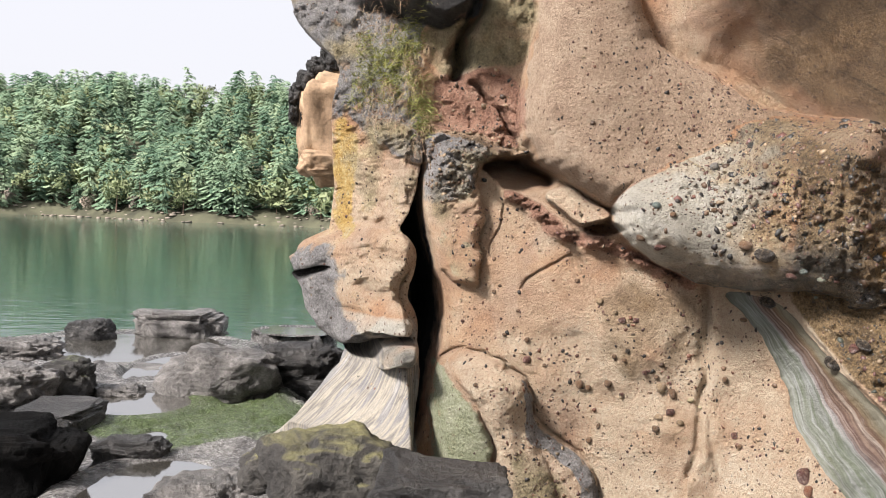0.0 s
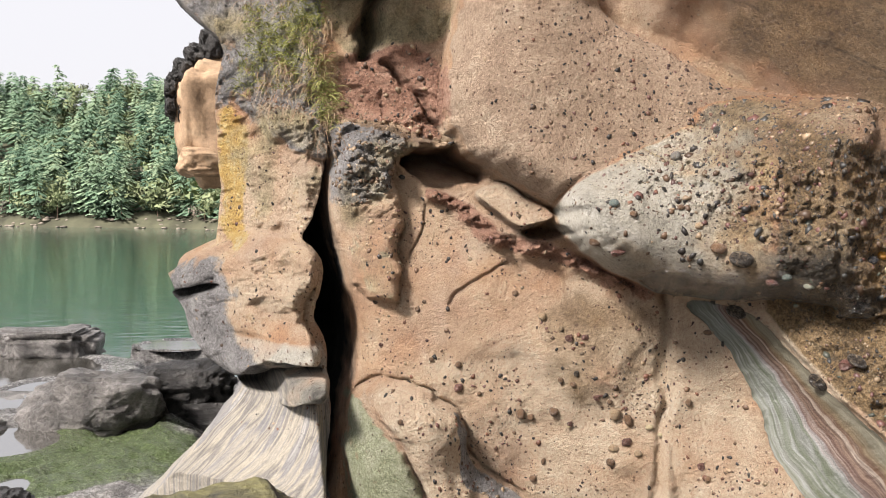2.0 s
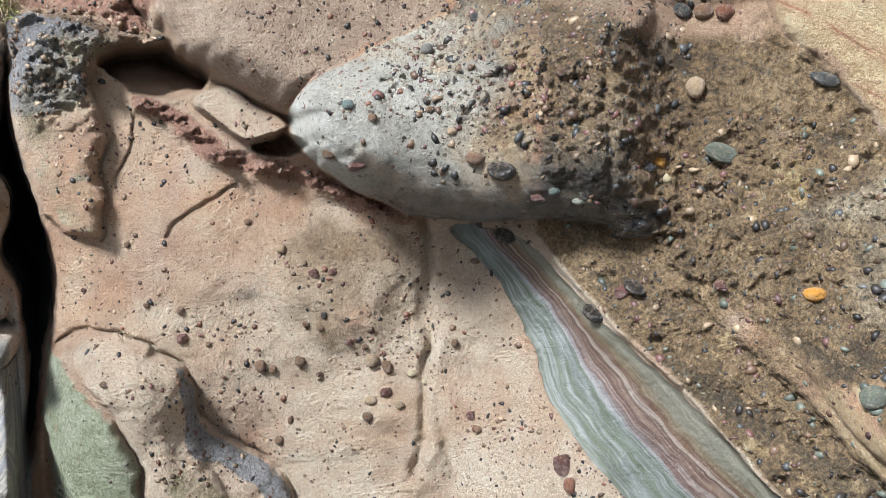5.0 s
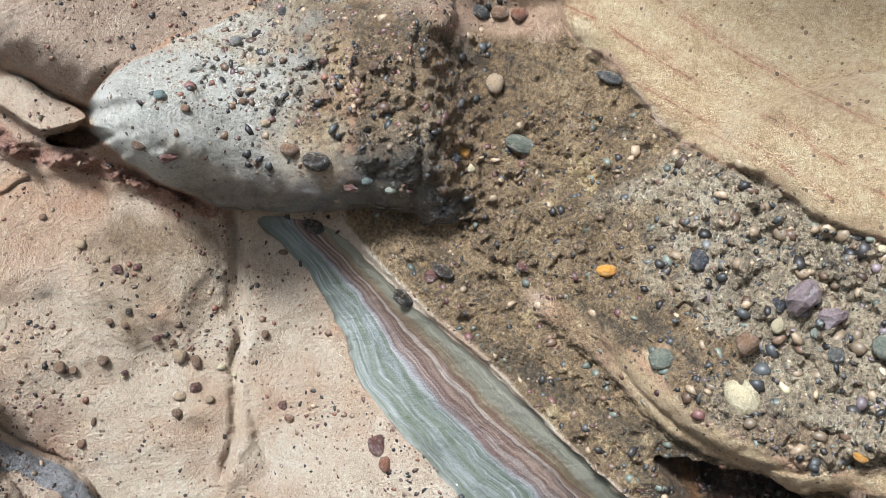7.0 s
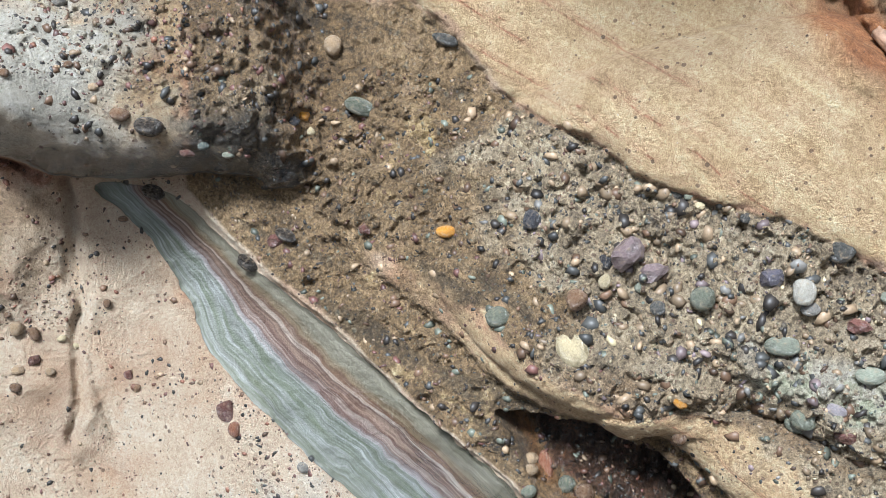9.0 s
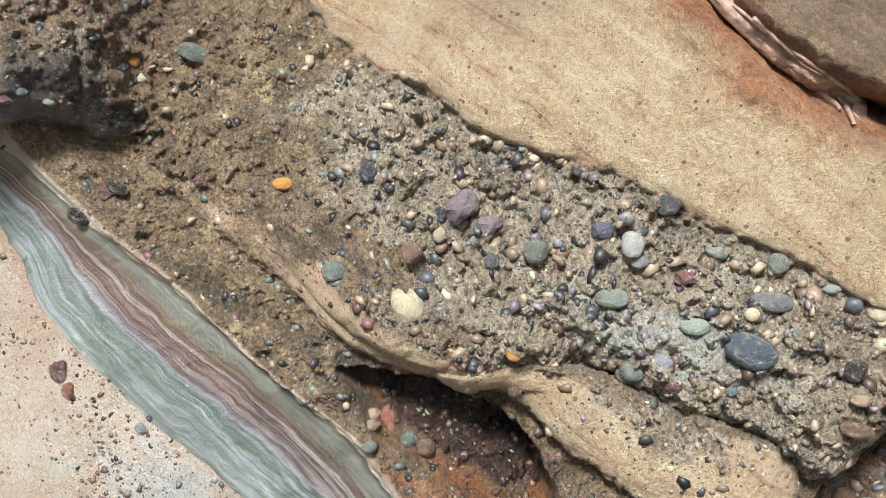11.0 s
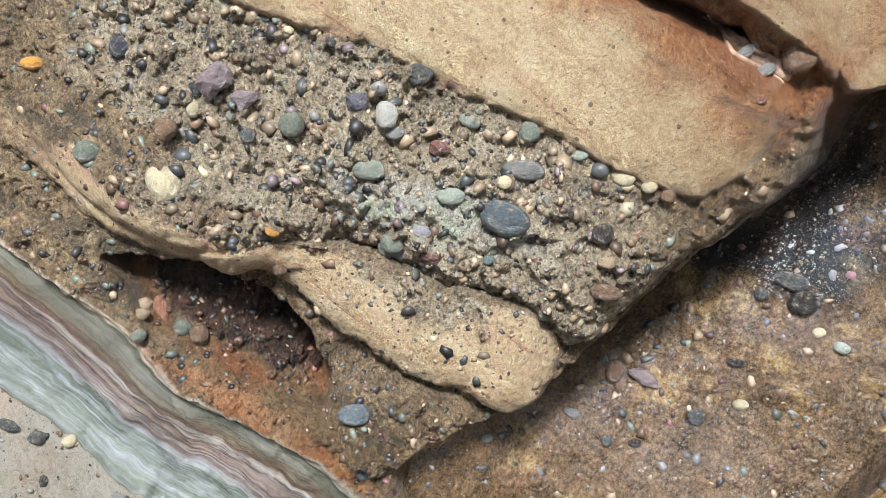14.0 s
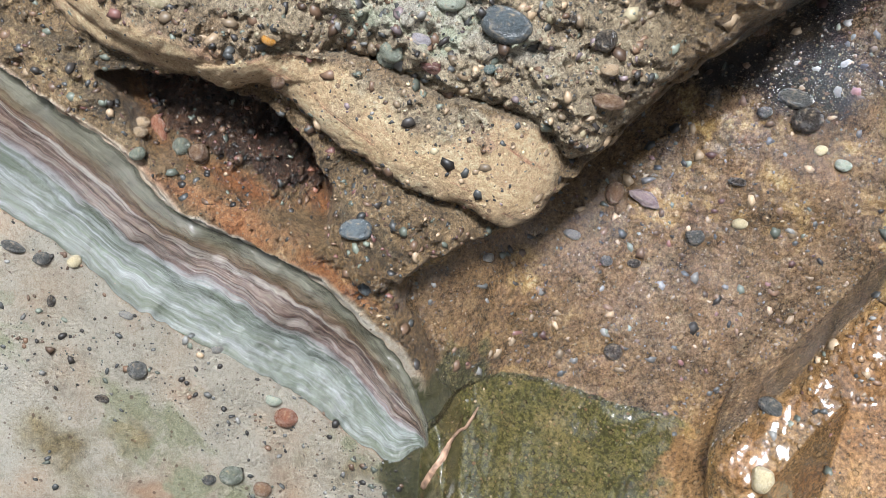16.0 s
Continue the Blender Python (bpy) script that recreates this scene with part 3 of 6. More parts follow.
LOBE = [(46.5, 0.86), (50.7, 0.87), (54.3, 0.87), (57.4, 0.86), (59.8, 0.83), (62.8, 0.80), (65.6, 0.765), (67.9, 0.745), (69.2, 0.687), (69.4, 0.645), (68.6, 0.582), (67.7, 0.533), (66.5, 0.521), (64.8, 0.532), (63.2, 0.570), (60.7, 0.597), (58.6, 0.626), (57.2, 0.653), (55.7, 0.68), (54.1, 0.715), (52.9, 0.765), (50.7, 0.79), (48.1, 0.81)]
LOBE_RIM = [(69.6, 0.70), (69.4, 0.645), (68.6, 0.582), (67.7, 0.533), (66.5, 0.521), (64.8, 0.532), (63.2, 0.570), (60.7, 0.597), (58.6, 0.626), (57.2, 0.653), (55.7, 0.68), (54.1, 0.715), (52.9, 0.765), (50.7, 0.79), (48.1, 0.81), (46.5, 0.85)]
HOLLOW = [(40.9, 0.827), (43.9, 0.825), (47.2, 0.815), (48.9, 0.799), (51.0, 0.772), (52.7, 0.715), (54.1, 0.663), (54.9, 0.606), (55.3, 0.556), (54.6, 0.476), (53.7, 0.481), (52.6, 0.502), (50.5, 0.537), (48.4, 0.565), (46.7, 0.600), (44.3, 0.635), (43.0, 0.675), (42.4, 0.737), (41.2, 0.791)]
HOLLOW_RIM = [(41.5, 0.826), (43.9, 0.825), (47.2, 0.815), (48.9, 0.799), (51.0, 0.772), (52.7, 0.715), (54.1, 0.663), (54.9, 0.606), (55.3, 0.556), (54.9, 0.49)]
CRUST = [(42.0, 0.82), (43.9, 0.83), (47.2, 0.82), (48.9, 0.805), (51.0, 0.775), (52.7, 0.72), (54.1, 0.665), (55.2, 0.606), (55.2, 0.53), (54.0, 0.525), (52.0, 0.545), (50.0, 0.585), (47.6, 0.635), (45.0, 0.67), (43.6, 0.73)]
PLUG = [(55.5, 0.609), (57.8, 0.625), (60.6, 0.586), (63.1, 0.558), (64.1, 0.517), (63.0, 0.467), (62.7, 0.408), (57.0, 0.407), (55.5, 0.478)]
ORANGE_LIP = [(42.6, 0.658), (44.6, 0.635), (47.0, 0.605), (51.2, 0.544), (54.1, 0.485), (55.5, 0.441), (57.3, 0.40), (58.6, 0.36), (56.0, 0.37), (52.6, 0.419), (48.7, 0.495), (46.3, 0.553), (43.5, 0.602)]
RECESS = [(82.8, 1.154), (81.9, 1.049), (80.5, 0.950), (78.4, 0.893), (75.3, 0.814), (72.4, 0.698), (69.7, 0.618), (68.1, 0.558), (65.4, 0.505), (62.6, 0.478), (59.8, 0.448), (58.7, 0.374), (59.9, 0.263), (61.8, 0.141), (63.0, 0.054), (63.8, -0.677), (101.8, -0.459), (90.1, 1.171)]
ROOT_LINE = [(60.1, 1.619), (62.7, 1.531), (64.6, 1.469), (66.5, 1.422), (68.4, 1.380), (70.5, 1.356), (73.2, 1.318), (76.7, 1.252), (79.5, 1.200), (81.2, 1.168)]
UPPER = [(60.1, 1.619), (62.7, 1.531), (64.6, 1.469), (66.5, 1.422), (68.4, 1.385), (70.6, 1.365), (73.1, 1.352), (75.8, 1.325), (78.1, 1.289), (79.5, 1.261), (81.0, 1.234), (82.0, 1.169), (83.5, 1.125), (86.1, 1.10), (84.9, 1.819), (62.9, 1.824)]
SLIT = [(70.4, 1.352), (71.0, 1.350), (72.6, 1.318), (74.5, 1.290), (76.6, 1.256), (77.6, 1.240)]
ROOT_HOLE = [(70.4, 1.329), (70.9, 1.354), (72.5, 1.336), (74.9, 1.295), (76.4, 1.265), (75.0, 1.275), (72.9, 1.301)]
ORANGE_TOP = [(71.3, 1.349), (74.5, 1.235), (78.4, 1.168), (81.0, 1.140), (82.6, 1.151), (85.7, 1.134), (84.7, 1.412), (71.2, 1.406)]
POOL_EDGE = [(60.5, 0.200), (62.5, 0.150), (65.5, 0.130), (68.6, 0.095), (73.1, 0.040), (77.5, 0.018), (78.7, 0.048), (80.6, 0.111), (83.2, 0.200), (85.2, 0.312), (87.1, 0.412)]
LEDGE_RIGHT = [(79.3, 0.073), (81.6, 0.155), (83.5, 0.206), (85.8, 0.346), (88.1, 0.461), (90.7, 0.469), (93.9, -0.107), (80.1, -0.163)]
# wet stain and the overhang's shade, painted as one patch below the mass
STAIN_SHADE = [(72.4, 0.717), (74.7, 0.795), (77.3, 0.862), (80.2, 0.952), (81.6, 1.027), (84.9, 1.072), (86.9, 0.732), (83.9, 0.682), (79.6, 0.666), (75.6, 0.701)]
OLIVE_BLOCK = [(-4.6, 2.126), (-2.0, 2.155), (-0.0, 2.191), (0.3, 2.339), (4.2, 2.331), (4.0, 2.186), (3.9, 1.947), (0.2, 1.975), (-1.4, 1.946), (-3.7, 1.956)]
THIN_CRACKS = [[(2.1, 1.495), (2.0, 1.403), (1.6, 1.344)], [(0.8, 1.439), (1.0, 1.304), (0.4, 1.222)], [(7.5, 1.349), (6.1, 1.317), (4.7, 1.257), (4.1, 1.217)], [(-0.4, 1.841), (-0.1, 1.764), (-0.2, 1.703)]]
FACE_CRACKS = [(-0.3, 1.917), (1.2, 1.860), (2.6, 1.766), (3.6, 1.729)]
MINT = [(53.8, 1.047), (61.2, 1.013), (67.1, 0.943), (68.9, 0.872), (66.0, 0.835), (61.9, 0.860), (57.1, 0.913), (54.1, 0.977)]
BROWN_BED = [(43.0, 0.95), (46.0, 0.975), (50.0, 0.97), (54.5, 0.94), (58.0, 0.89), (62.0, 0.82), (64.0, 0.76), (60.0, 0.79), (56.0, 0.845), (52.0, 0.825), (48.0, 0.86), (45.0, 0.91)]
RUBBLE = [(-3.5, 1.74), (0.2, 1.78), (3.4, 1.765), (4.0, 1.69), (3.3, 1.682), (1.8, 1.672), (0.5, 1.63), (0.6, 1.555), (-2.6, 1.54), (-3.4, 1.66)]
RIDGE = [(11.3, 2.293), (12.2, 2.184), (14.1, 2.020), (18.7, 1.946), (22.9, 1.833), (26.5, 1.751), (31.1, 1.708)]


def relief(az, z):
    """How far the rock stands out from the bay's plain curve, in metres, and its zones."""
    u0 = np.radians(az) * 2.0
    wild = 1 + 1.3 * (1 - step(az, 3, 6))
    u = u0 + 0.014 * wild * fbm(u0, z, 6, 4, shift=3.0) + 0.005 * fbm(u0, z, 30, 2, shift=8.0)
    w = z + 0.014 * wild * fbm(u0, z, 6, 4, shift=31.0) + 0.005 * fbm(u0, z, 30, 2, shift=38.0)
    s = {}
    rough = fbm(u0, z, 22, 4, 0.6, 5.0)
    d = 0.035 * fbm(u0, z, 2.2, 3, shift=1.0) + 0.014 * fbm(u0, z, 6, 3, shift=361.0) + 0.008 * fbm(u0, z, 14, 4, shift=2.0)
    left = 1 - step(az, -4.6, -3.2)
    # vertical swells of the lower face
    d = d + 0.05 * np.sin(u0 * 9 + 2.5 * fbm(u0, z, 1.5, 2, shift=51.0)) * step(1.45 - z, 0, 0.3) * (1 - left) * (1 - step(az, 24, 34))
    d = d + left * (0.03 * fbm(u0, z, 7, 4, 0.55, 11.0) + 0.035 * (0.6 - 2 * np.abs(fbm(u0, z * 0.7, 6, 5, 0.55, 141.0))) * step(z, 1.1, 1.2))
    d = d - 0.05 * step(az, 5, 10) * (1 - step(az, 24, 32)) * step(1.5 - z, 0, 0.2)
    # set stones standing out of the pebbly beds
    stones = 0.014 * cobbles(u0, z, 22, 3) + 0.012 * cobbles(u0, z, 52, 9)
    # upright folds of the wall
    for line, depth, width in ((GROOVE, 0.020, 0.012), (GROOVE_LOW, 0.012, 0.012), (UPPER_CRACK, 0.20, 0.016), (FACE_CRACKS, 0.05, 0.008), *((c, 0.012, 0.004) for c in THIN_CRACKS)):
        dist, _ = along(u, w, line)
        d = d - depth * np.exp(-(dist / width) ** 2)
    facet = inside(u, w, FACET)
    d = d + 0.03 * step(facet, -0.03, 0.12)
    gd, _ = along(u, w, GROOVE)
    d = d + 0.03 * np.exp(-(gd / 0.05) ** 2) * (az > np.interp(z, GROOVE_AZ[0], GROOVE_AZ[1])) * step(gd, 0, 0.012)
    d = d + 0.016 * fbm(u0 + 0.4 * z, z, 9, 4, 0.6, 391.0) * step(0.62 - z, 0, 0.2) * step(az, 20, 26) * (1 - step(az, 58, 64))
    # recess on the far right
    rec = step(inside(u, w, RECESS), -0.01, 0.03)
    d = d - (0.09 + 0.13 * step(az, 60, 72) + 0.26 * np.exp(-np.maximum(inside(u, w, RECESS), 0) / 0.10) * step(az, 62, 68)) * rec
    # main mass above the groove
    mass = inside(u, w, MASS)
    d = d + 0.12 * pillow(mass, 0.13) * step(az, 32, 50)
    buff = inside(u, w, BUFF)
    d = d + 0.05 * pillow(buff, 0.12)
    lobe = inside(u, w, LOBE)
    lobe_rim, _ = along(u, w, LOBE_RIM)
    d = np.maximum(d, np.where(lobe > 0, 0.095 * pillow(lobe_rim, 0.15) + 0.003, -9))
    plug = inside(u, w, PLUG)
    d = d + 0.05 * pillow(plug, 0.05)
    # hollow: undercut below its upper rim, running out to the orange slope
    hollow, crust = inside(u, w, HOLLOW), inside(u, w, CRUST)
    rim, _ = along(u, w, HOLLOW_RIM)
    d = d - (0.03 + 0.20 * np.exp(-(rim / 0.10) ** 2)) * step(hollow, 0.0, 0.02) * np.clip(hollow / 0.04, 0, 1) ** 0.5
    d = d + (0.045 * rough + 0.022 * cobbles(u0, z, 30, 5) + 0.022 * cobbles(u0, z, 60, 6)) * step(crust, -0.01, 0.02)
    # the buff band: a rounded lip over the hollow
    band = inside(u, w, BAND)
    band_rim, _ = along(u, w, BAND_RIM)
    above = step(w - np.interp(az, [a for a, h in BAND_RIM], [h for a, h in BAND_RIM]), -0.004, 0.004) * step(az, 27, 44) * (1 - step(az, 49, 55))
    d = d + 0.065 * pillow(band_rim, 0.07) * np.exp(-(np.maximum(band_rim - 0.07, 0) / 0.12) ** 2) * above
    dist, _ = along(u, w, ROOT_LINE)
    d = d - 0.03 * np.exp(-(dist / 0.022) ** 2) + 0.02 * rough * np.exp(-(dist / 0.06) ** 2) + 0.03 * np.exp(-((dist - 0.06) / 0.03) ** 2)
    hole = inside(u, w, ROOT_HOLE)
    d = d - 0.05 * step(hole, 0, 0.02)
    dist, _ = along(u, w, SLIT)
    d = d - 0.16 * np.exp(-(dist / 0.011) ** 2)
    otop = inside(u, w, ORANGE_TOP)
    upper = inside(u, w, UPPER)
    d = d + 0.07 * pillow(upper, 0.06)
    # vein trough
    dl, tl = along(u, w, VEIN_L)
    dr, tr = along(u, w, VEIN_R)
    vein = inside(u, w, VEIN_L + VEIN_R[::-1])
    across = np.clip(dl / (dl + dr + 1e-6), 0, 1)
    d = d - np.where(vein > 0, 0.012 + 0.020 * step(vein, 0, 0.09), 0) * step(vein, 0, 0.012)
    bank = step(az - np.interp(z, *VEIN_AZ), 0.0, 0.5) * (vein < 0) * step(az, 22, 25)
    d = d + 0.03 * bank * np.maximum(np.exp(-dr / 0.10) - 0.05, 0) * (1 + 0.8 * rough) * (1 - step(az, 52, 60))
    # slab over the wall
    slab = inside(u, w, SLAB)
    d = np.maximum(d, np.where(slab > 0, (0.23 - 0.11 * step(az, 6, 17)) * pillow(slab, 0.09) + 0.003 * rough + 0.010 * fbm(u0 + 0.5 * z, z, 7, 3, shift=371.0), -9))
    ridge, _ = along(u, w, RIDGE)
    # tongue of pebbly rock
    tongue = inside(u, w, TONGUE)
    bot, _ = along(u, w, TONGUE_BOTTOM)
    top, _ = along(u, w, TONGUE_TOP)
    soft_top = 0.03 + 0.16 * step(az, 9.5, 19)
    blend = np.where(tongue > 0, np.clip(top / soft_top, 0, 1), 0)
    blend = blend * blend * (3 - 2 * blend) * (1 - step(az, 26.5, 32))
    d = d - 0.014 * np.exp(-(top / 0.010) ** 2) * (1 - step(az, 10.5, 12.5)) * (az > 6)
    nose = 1 - step(az, 11, 18)
    target = (0.25 + 0.06 * nose) * pillow(bot, 0.17 - 0.08 * nose) + 0.01
    d = d + blend * np.maximum(target - d, 0)
    dist, _ = along(u, w, TONGUE_CRACK)
    d = d - 0.014 * np.exp(-(dist / 0.009) ** 2)
    # left buttress
    jaw = inside(u, w, JAW)
    d = d + 0.15 * pillow(jaw, 0.06) - 0.10 * step(inside(u, w, JAW_MOUTH), 0, 0.012) 
    knob = inside(u, w, KNOB)
    lip, _ = along(u, w, JAW_LIP)
    d = d - 0.26 * np.clip(lip / 0.07, 0, 1) * step(inside(u, w, JAW_UNDER), 0, 0.008) * (1 - step(knob, -0.006, 0.006))
    d = d + 0.03 * (0.5 - 2 * np.abs(fbm(u0 + 0.5 * z, z, 5, 4, 0.5, 171.0))) * step(jaw, 0, 0.02)
    d = d + 0.18 * pillow(knob, 0.05) + 0.02 * rough * step(knob, 0, 0.02)
    foot = left * np.clip((1.13 - z) / 0.42, 0, 1)
    fan = (az + 7.0) / (0.35 + foot)
    flow = 0.5 + 0.5 * np.sin(4.2 * fan + 5 * foot + 2.2 * fbm(u0, z, 5, 3, shift=61.0))
    d = d + 0.30 * foot ** 1.5 + 0.006 * flow * step(foot, 0.02, 0.2)
    s["foot"], s["fan"] = foot * (1 - step(jaw, -0.004, 0.008)) * (1 - step(knob, -0.004, 0.008)), fan + 3.0 * foot ** 2 + 1.0 * fbm(u0, z, 3, 2, shift=66.0)
    gl = inside(u, w, GRASS_LEDGE)
    d = d + 0.07 * pillow(gl, 0.05) * 1.0
    pier = inside(u, w, PIER)
    d = d + 0.08 * pillow(pier, 0.06) + 0.02 * rough * step(pier, 0, 0.03) * step(z, 1.44, 1.54)
    redf = inside(u, w, RED_FACE)
    blocks = fbm(u0 * 0.7 + 0.35 * z, z * 1.3, 5, 4, 0.55, 191.0)
    d = d + 0.05 * np.round(blocks * 6) / 6 * step(redf, -0.02, 0.03)
    d = d + 0.014 * fbm(u0 * 0.5 + z, z * 1.6, 9, 5, 0.6, 21.0) * step(redf, -0.02, 0.03)
    un, wn = u + 0.014 * fbm(u0, z, 26, 4, 0.6, 311.0), w + 0.014 * fbm(u0, z, 26, 4, 0.6, 321.0)
    notch = inside(un, wn, NOTCH)
    nt, _ = along(un, wn, NOTCH_TOP)
    nf, _ = along(u, w, NOTCH_FOOT)
    d = d - 0.45 * step(notch, 0, 0.012) * np.clip(nf / (nt + nf + 1e-6), 0, 1) ** 1.6
    d = d + 0.04 * rough * np.exp(-(nt / 0.03) ** 2) * (notch < 0.01) * (slab < 0)
    flap = inside(u, w, FLAP)
    fr, _ = along(u, w, FLAP_RIM)
    ff, _ = along(u, w, FLAP_FOLD)
    d = d + (0.03 + 0.045 * np.exp(-fr / 0.05) + 0.008 * np.exp(-(ff / 0.010) ** 2)) * step(flap, 0, 0.008)
    d = d - 0.16 * step(inside(un, wn, SLOT), 0, 0.012)
    lobes = inside(u, w, LOBES)
    lg, lp, ly = inside(u, w, LOBE_GREEN), inside(u, w, LOBE_PINK), inside(u, w, LOBE_GREY)
    ld = np.where(lobes > 0, 0.10 * pillow(lobes, 0.14), 0) + 0.045 * pillow(lp, 0.09) + 0.02 * pillow(lg, 0.06) - 0.022 * np.exp(-((lobes - 0.002) / 0.008) ** 2)
    dist, _ = along(u, w, LOBE_SLOT)
    d = d + ld * 1.0 - 0.03 * np.exp(-(dist / 0.010) ** 2) * (lobes > 0)
    crack = inside(u0 + 0.004 * rough, z, CRACK)
    d = d - 0.75 * step(crack, -0.004, 0.03)
    # lips of pebbly ledge under the slab
    dist, _ = along(u, w, LEDGE)
    d = d + 0.045 * np.exp(-(dist / 0.022) ** 2) * (0.5 + 1.6 * rough)
    # overhang: the rock leans out over the beach high up
    lean = np.clip(z - 2.02, 0, 2)
    d = d + lean ** 1.5 * 1.15 * step(az, 8, 26) * (1 - 0.7 * step(az, 58, 80)) + np.clip(z - 2.28, 0, 2) ** 1.3 * 0.45 * (1 - step(az, 8, 26)) * step(az, -14, -6)
    d = d + 1.0 * np.clip(z - np.interp(az, *RIDGE_Z) - 0.01, 0, 0.5) * step(az, 13, 19) * (1 - step(az, 34, 42))
    over = inside(u, w, OVER_BLACK)
    d = d + 0.2 * step(over, -0.005, 0.02)
    # wet floor of the pool below its edge, and the rounded ledge beside it
    edge = np.interp(az, *POOL_Z)
    low = np.clip(edge - z, 0, 1) * step(az, 60, 66)
    d = d + 1.9 * low + 0.02 * fbm(u0, z * 3, 4, 2, shift=161.0) * step(low, 0.0, 0.03)
    lr = inside(u, w, LEDGE_RIGHT)
    d = np.maximum(d, np.where(lr > 0, 0.14 * pillow(lr, 0.2) + 0.003 * rough, -9))
    # zones
    s["vein"] = step(vein, -0.003, 0.006)
    beyond = step(az - np.interp(z, *VEIN_AZ), 0.3, 1.2) * (1 - s["vein"])
    lobe_z = step(lobe, -0.005, 0.02) * (1 - step(lobe_rim + 0.03 * rough, 0.12, 0.20))
    band_z = step(az, 29, 43) * step(band, -0.005, 0.02) * (1 - step(band_rim + 0.03 * rough, 0.06, 0.12))
    gold = beyond * step(az, 16, 20) * (1 - step(buff, -0.015, 0.012))
    mixed = fbm(u0, z, 5, 4, 0.6, 71.0)
    gold = gold * (1 - step(upper, -0.02, 0.02)) * (1 - 0.9 * band_z) * (1 - 0.9 * lobe_z)
    gold = gold * (1 - step(z - np.interp(az, *RIDGE_Z), -0.10, -0.02) * (1 - step(az, 33, 39)))
    pebbly = np.maximum(step(mass, -0.01, 0.03), step(lobe, 0, 0.02)) * (1 - step(buff, -0.015, 0.012)) * step(az + 8 * mixed, 36, 46)
    pebbly = np.maximum(pebbly, step(tongue, 0.0, 0.02) * np.clip(0.45 * step(az, 13, 20) + 0.4 * mixed, 0, 1) * (1 - step(az, 25, 32)))
    pebbly = pebbly * (1 - 0.85 * step(az + 3 * mixed, 72, 77) * step(mass, 0, 0.05))
    grit = pebbly * (1 - step(upper, -0.03, 0.01)) * (1 - 0.9 * band_z) * (1 - 0.85 * lobe_z)
    brown = step(ridge, 0.0, 0.10) * step(az, 16, 24) * (1 - step(az, 34, 44)) * step(z - np.interp(az, *RIDGE_Z), -0.02, 0.06)
    gentle = 1 - 0.93 * step(tongue, 0, 0.03) * (1 - step(az, 24, 30))
    d = d + stones * np.clip(grit + 0.35 * gold, 0, 1) * gentle
    trough = step(inside(u, w, TONGUE_ROUGH), -0.01, 0.07)
    d = d + trough * (0.020 * (0.45 - 2 * np.abs(fbm(u0, z, 14, 5, 0.64, 301.0))) + 0.010 * cobbles(u0, z, 38, 21) + 0.010 * cobbles(u0, z, 70, 22))
    streak = fbm((0.85 * z + 0.53 * u0) * 3.2, (0.85 * u0 - 0.53 * z) * 0.7, 5, 4, 0.55, 351.0)
    crag = (1 - 2 * np.abs(fbm(u0, z, 16, 5, 0.6, 101.0))) * np.clip(0.6 + 1.6 * streak, 0.05, 1.4)
    d = d + (0.022 * (crag - 0.6) + 0.016 * fbm(u0, z, 34, 3, 0.6, 181.0)) * gentle * np.clip(0.8 * gold * (1 - 0.85 * rec) + 0.5 * grit + 0.10 * rec + 0.5 * step(plug, 0, 0.02), 0, 1) * (1 - band_z) * (1 - lobe_z)
    rubble = step(inside(u, w, RUBBLE), -0.02, 0.02) * (slab < 0.0) * (notch < 0.0)
    d = d + rubble * (0.026 * (1 - 2 * np.abs(fbm(u0, z, 11, 5, 0.6, 381.0)) - 0.5) + 0.022 * cobbles(u0, z, 26, 31) + 0.014 * cobbles(u0, z, 56, 32))
    olive = step(inside(u, w, OLIVE_BLOCK), -0.01, 0.02)
    craggy = np.clip(left * step(z, 1.65, 1.8) + step(pier, 0, 0.03) * step(z, 1.44, 1.54) + step(gl, 0, 0.02) + 0.15 * step(redf, 0, 0.02) + 0.6 * olive, 0, 1)
    d = d + 0.036 * (1 - 2 * np.abs(fbm(u0, z, 7, 6, 0.62, 111.0)) - 0.6) * craggy
    d = d + 0.016 * (1 - 2 * np.abs(fbm(u0, z, 26, 4, 0.65, 201.0)) - 0.6) * np.clip(craggy + 0.6 * left * step(z, 1.1, 1.2), 0, 1)
    s["pink"] = 0.6 * step(lobes, 0, 0.02) + step(slab, 0.0, 0.02) * (1 - step(tongue, -0.01, 0.01)) * (1 - brown)
    # recess: brown here and umber below stand for wet rock and painted shade
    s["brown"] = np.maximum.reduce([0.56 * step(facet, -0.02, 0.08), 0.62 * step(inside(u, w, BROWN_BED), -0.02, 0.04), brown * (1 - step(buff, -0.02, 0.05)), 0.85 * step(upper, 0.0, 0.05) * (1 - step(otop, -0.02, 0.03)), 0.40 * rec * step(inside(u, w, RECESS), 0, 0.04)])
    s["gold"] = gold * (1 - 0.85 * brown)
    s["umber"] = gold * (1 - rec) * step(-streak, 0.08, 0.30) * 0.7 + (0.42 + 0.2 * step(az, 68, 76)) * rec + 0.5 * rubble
    s["buff"] = np.maximum.reduce([0.9 * step(otop, -0.02, 0.04), 0.9 * step(tongue, -0.005, 0.015) * (1 - step(az, 20, 28)), 0.30 * left * step(z, 1.1, 1.2), step(buff, -0.02, 0.03), 0.75 * band_z, 0.8 * step(az + 3 * mixed, 72, 77) * step(mass, 0, 0.05), 0.9 * lobe_z, 0.55 * gold * (1 - rec) * step(streak, 0.10, 0.32)])
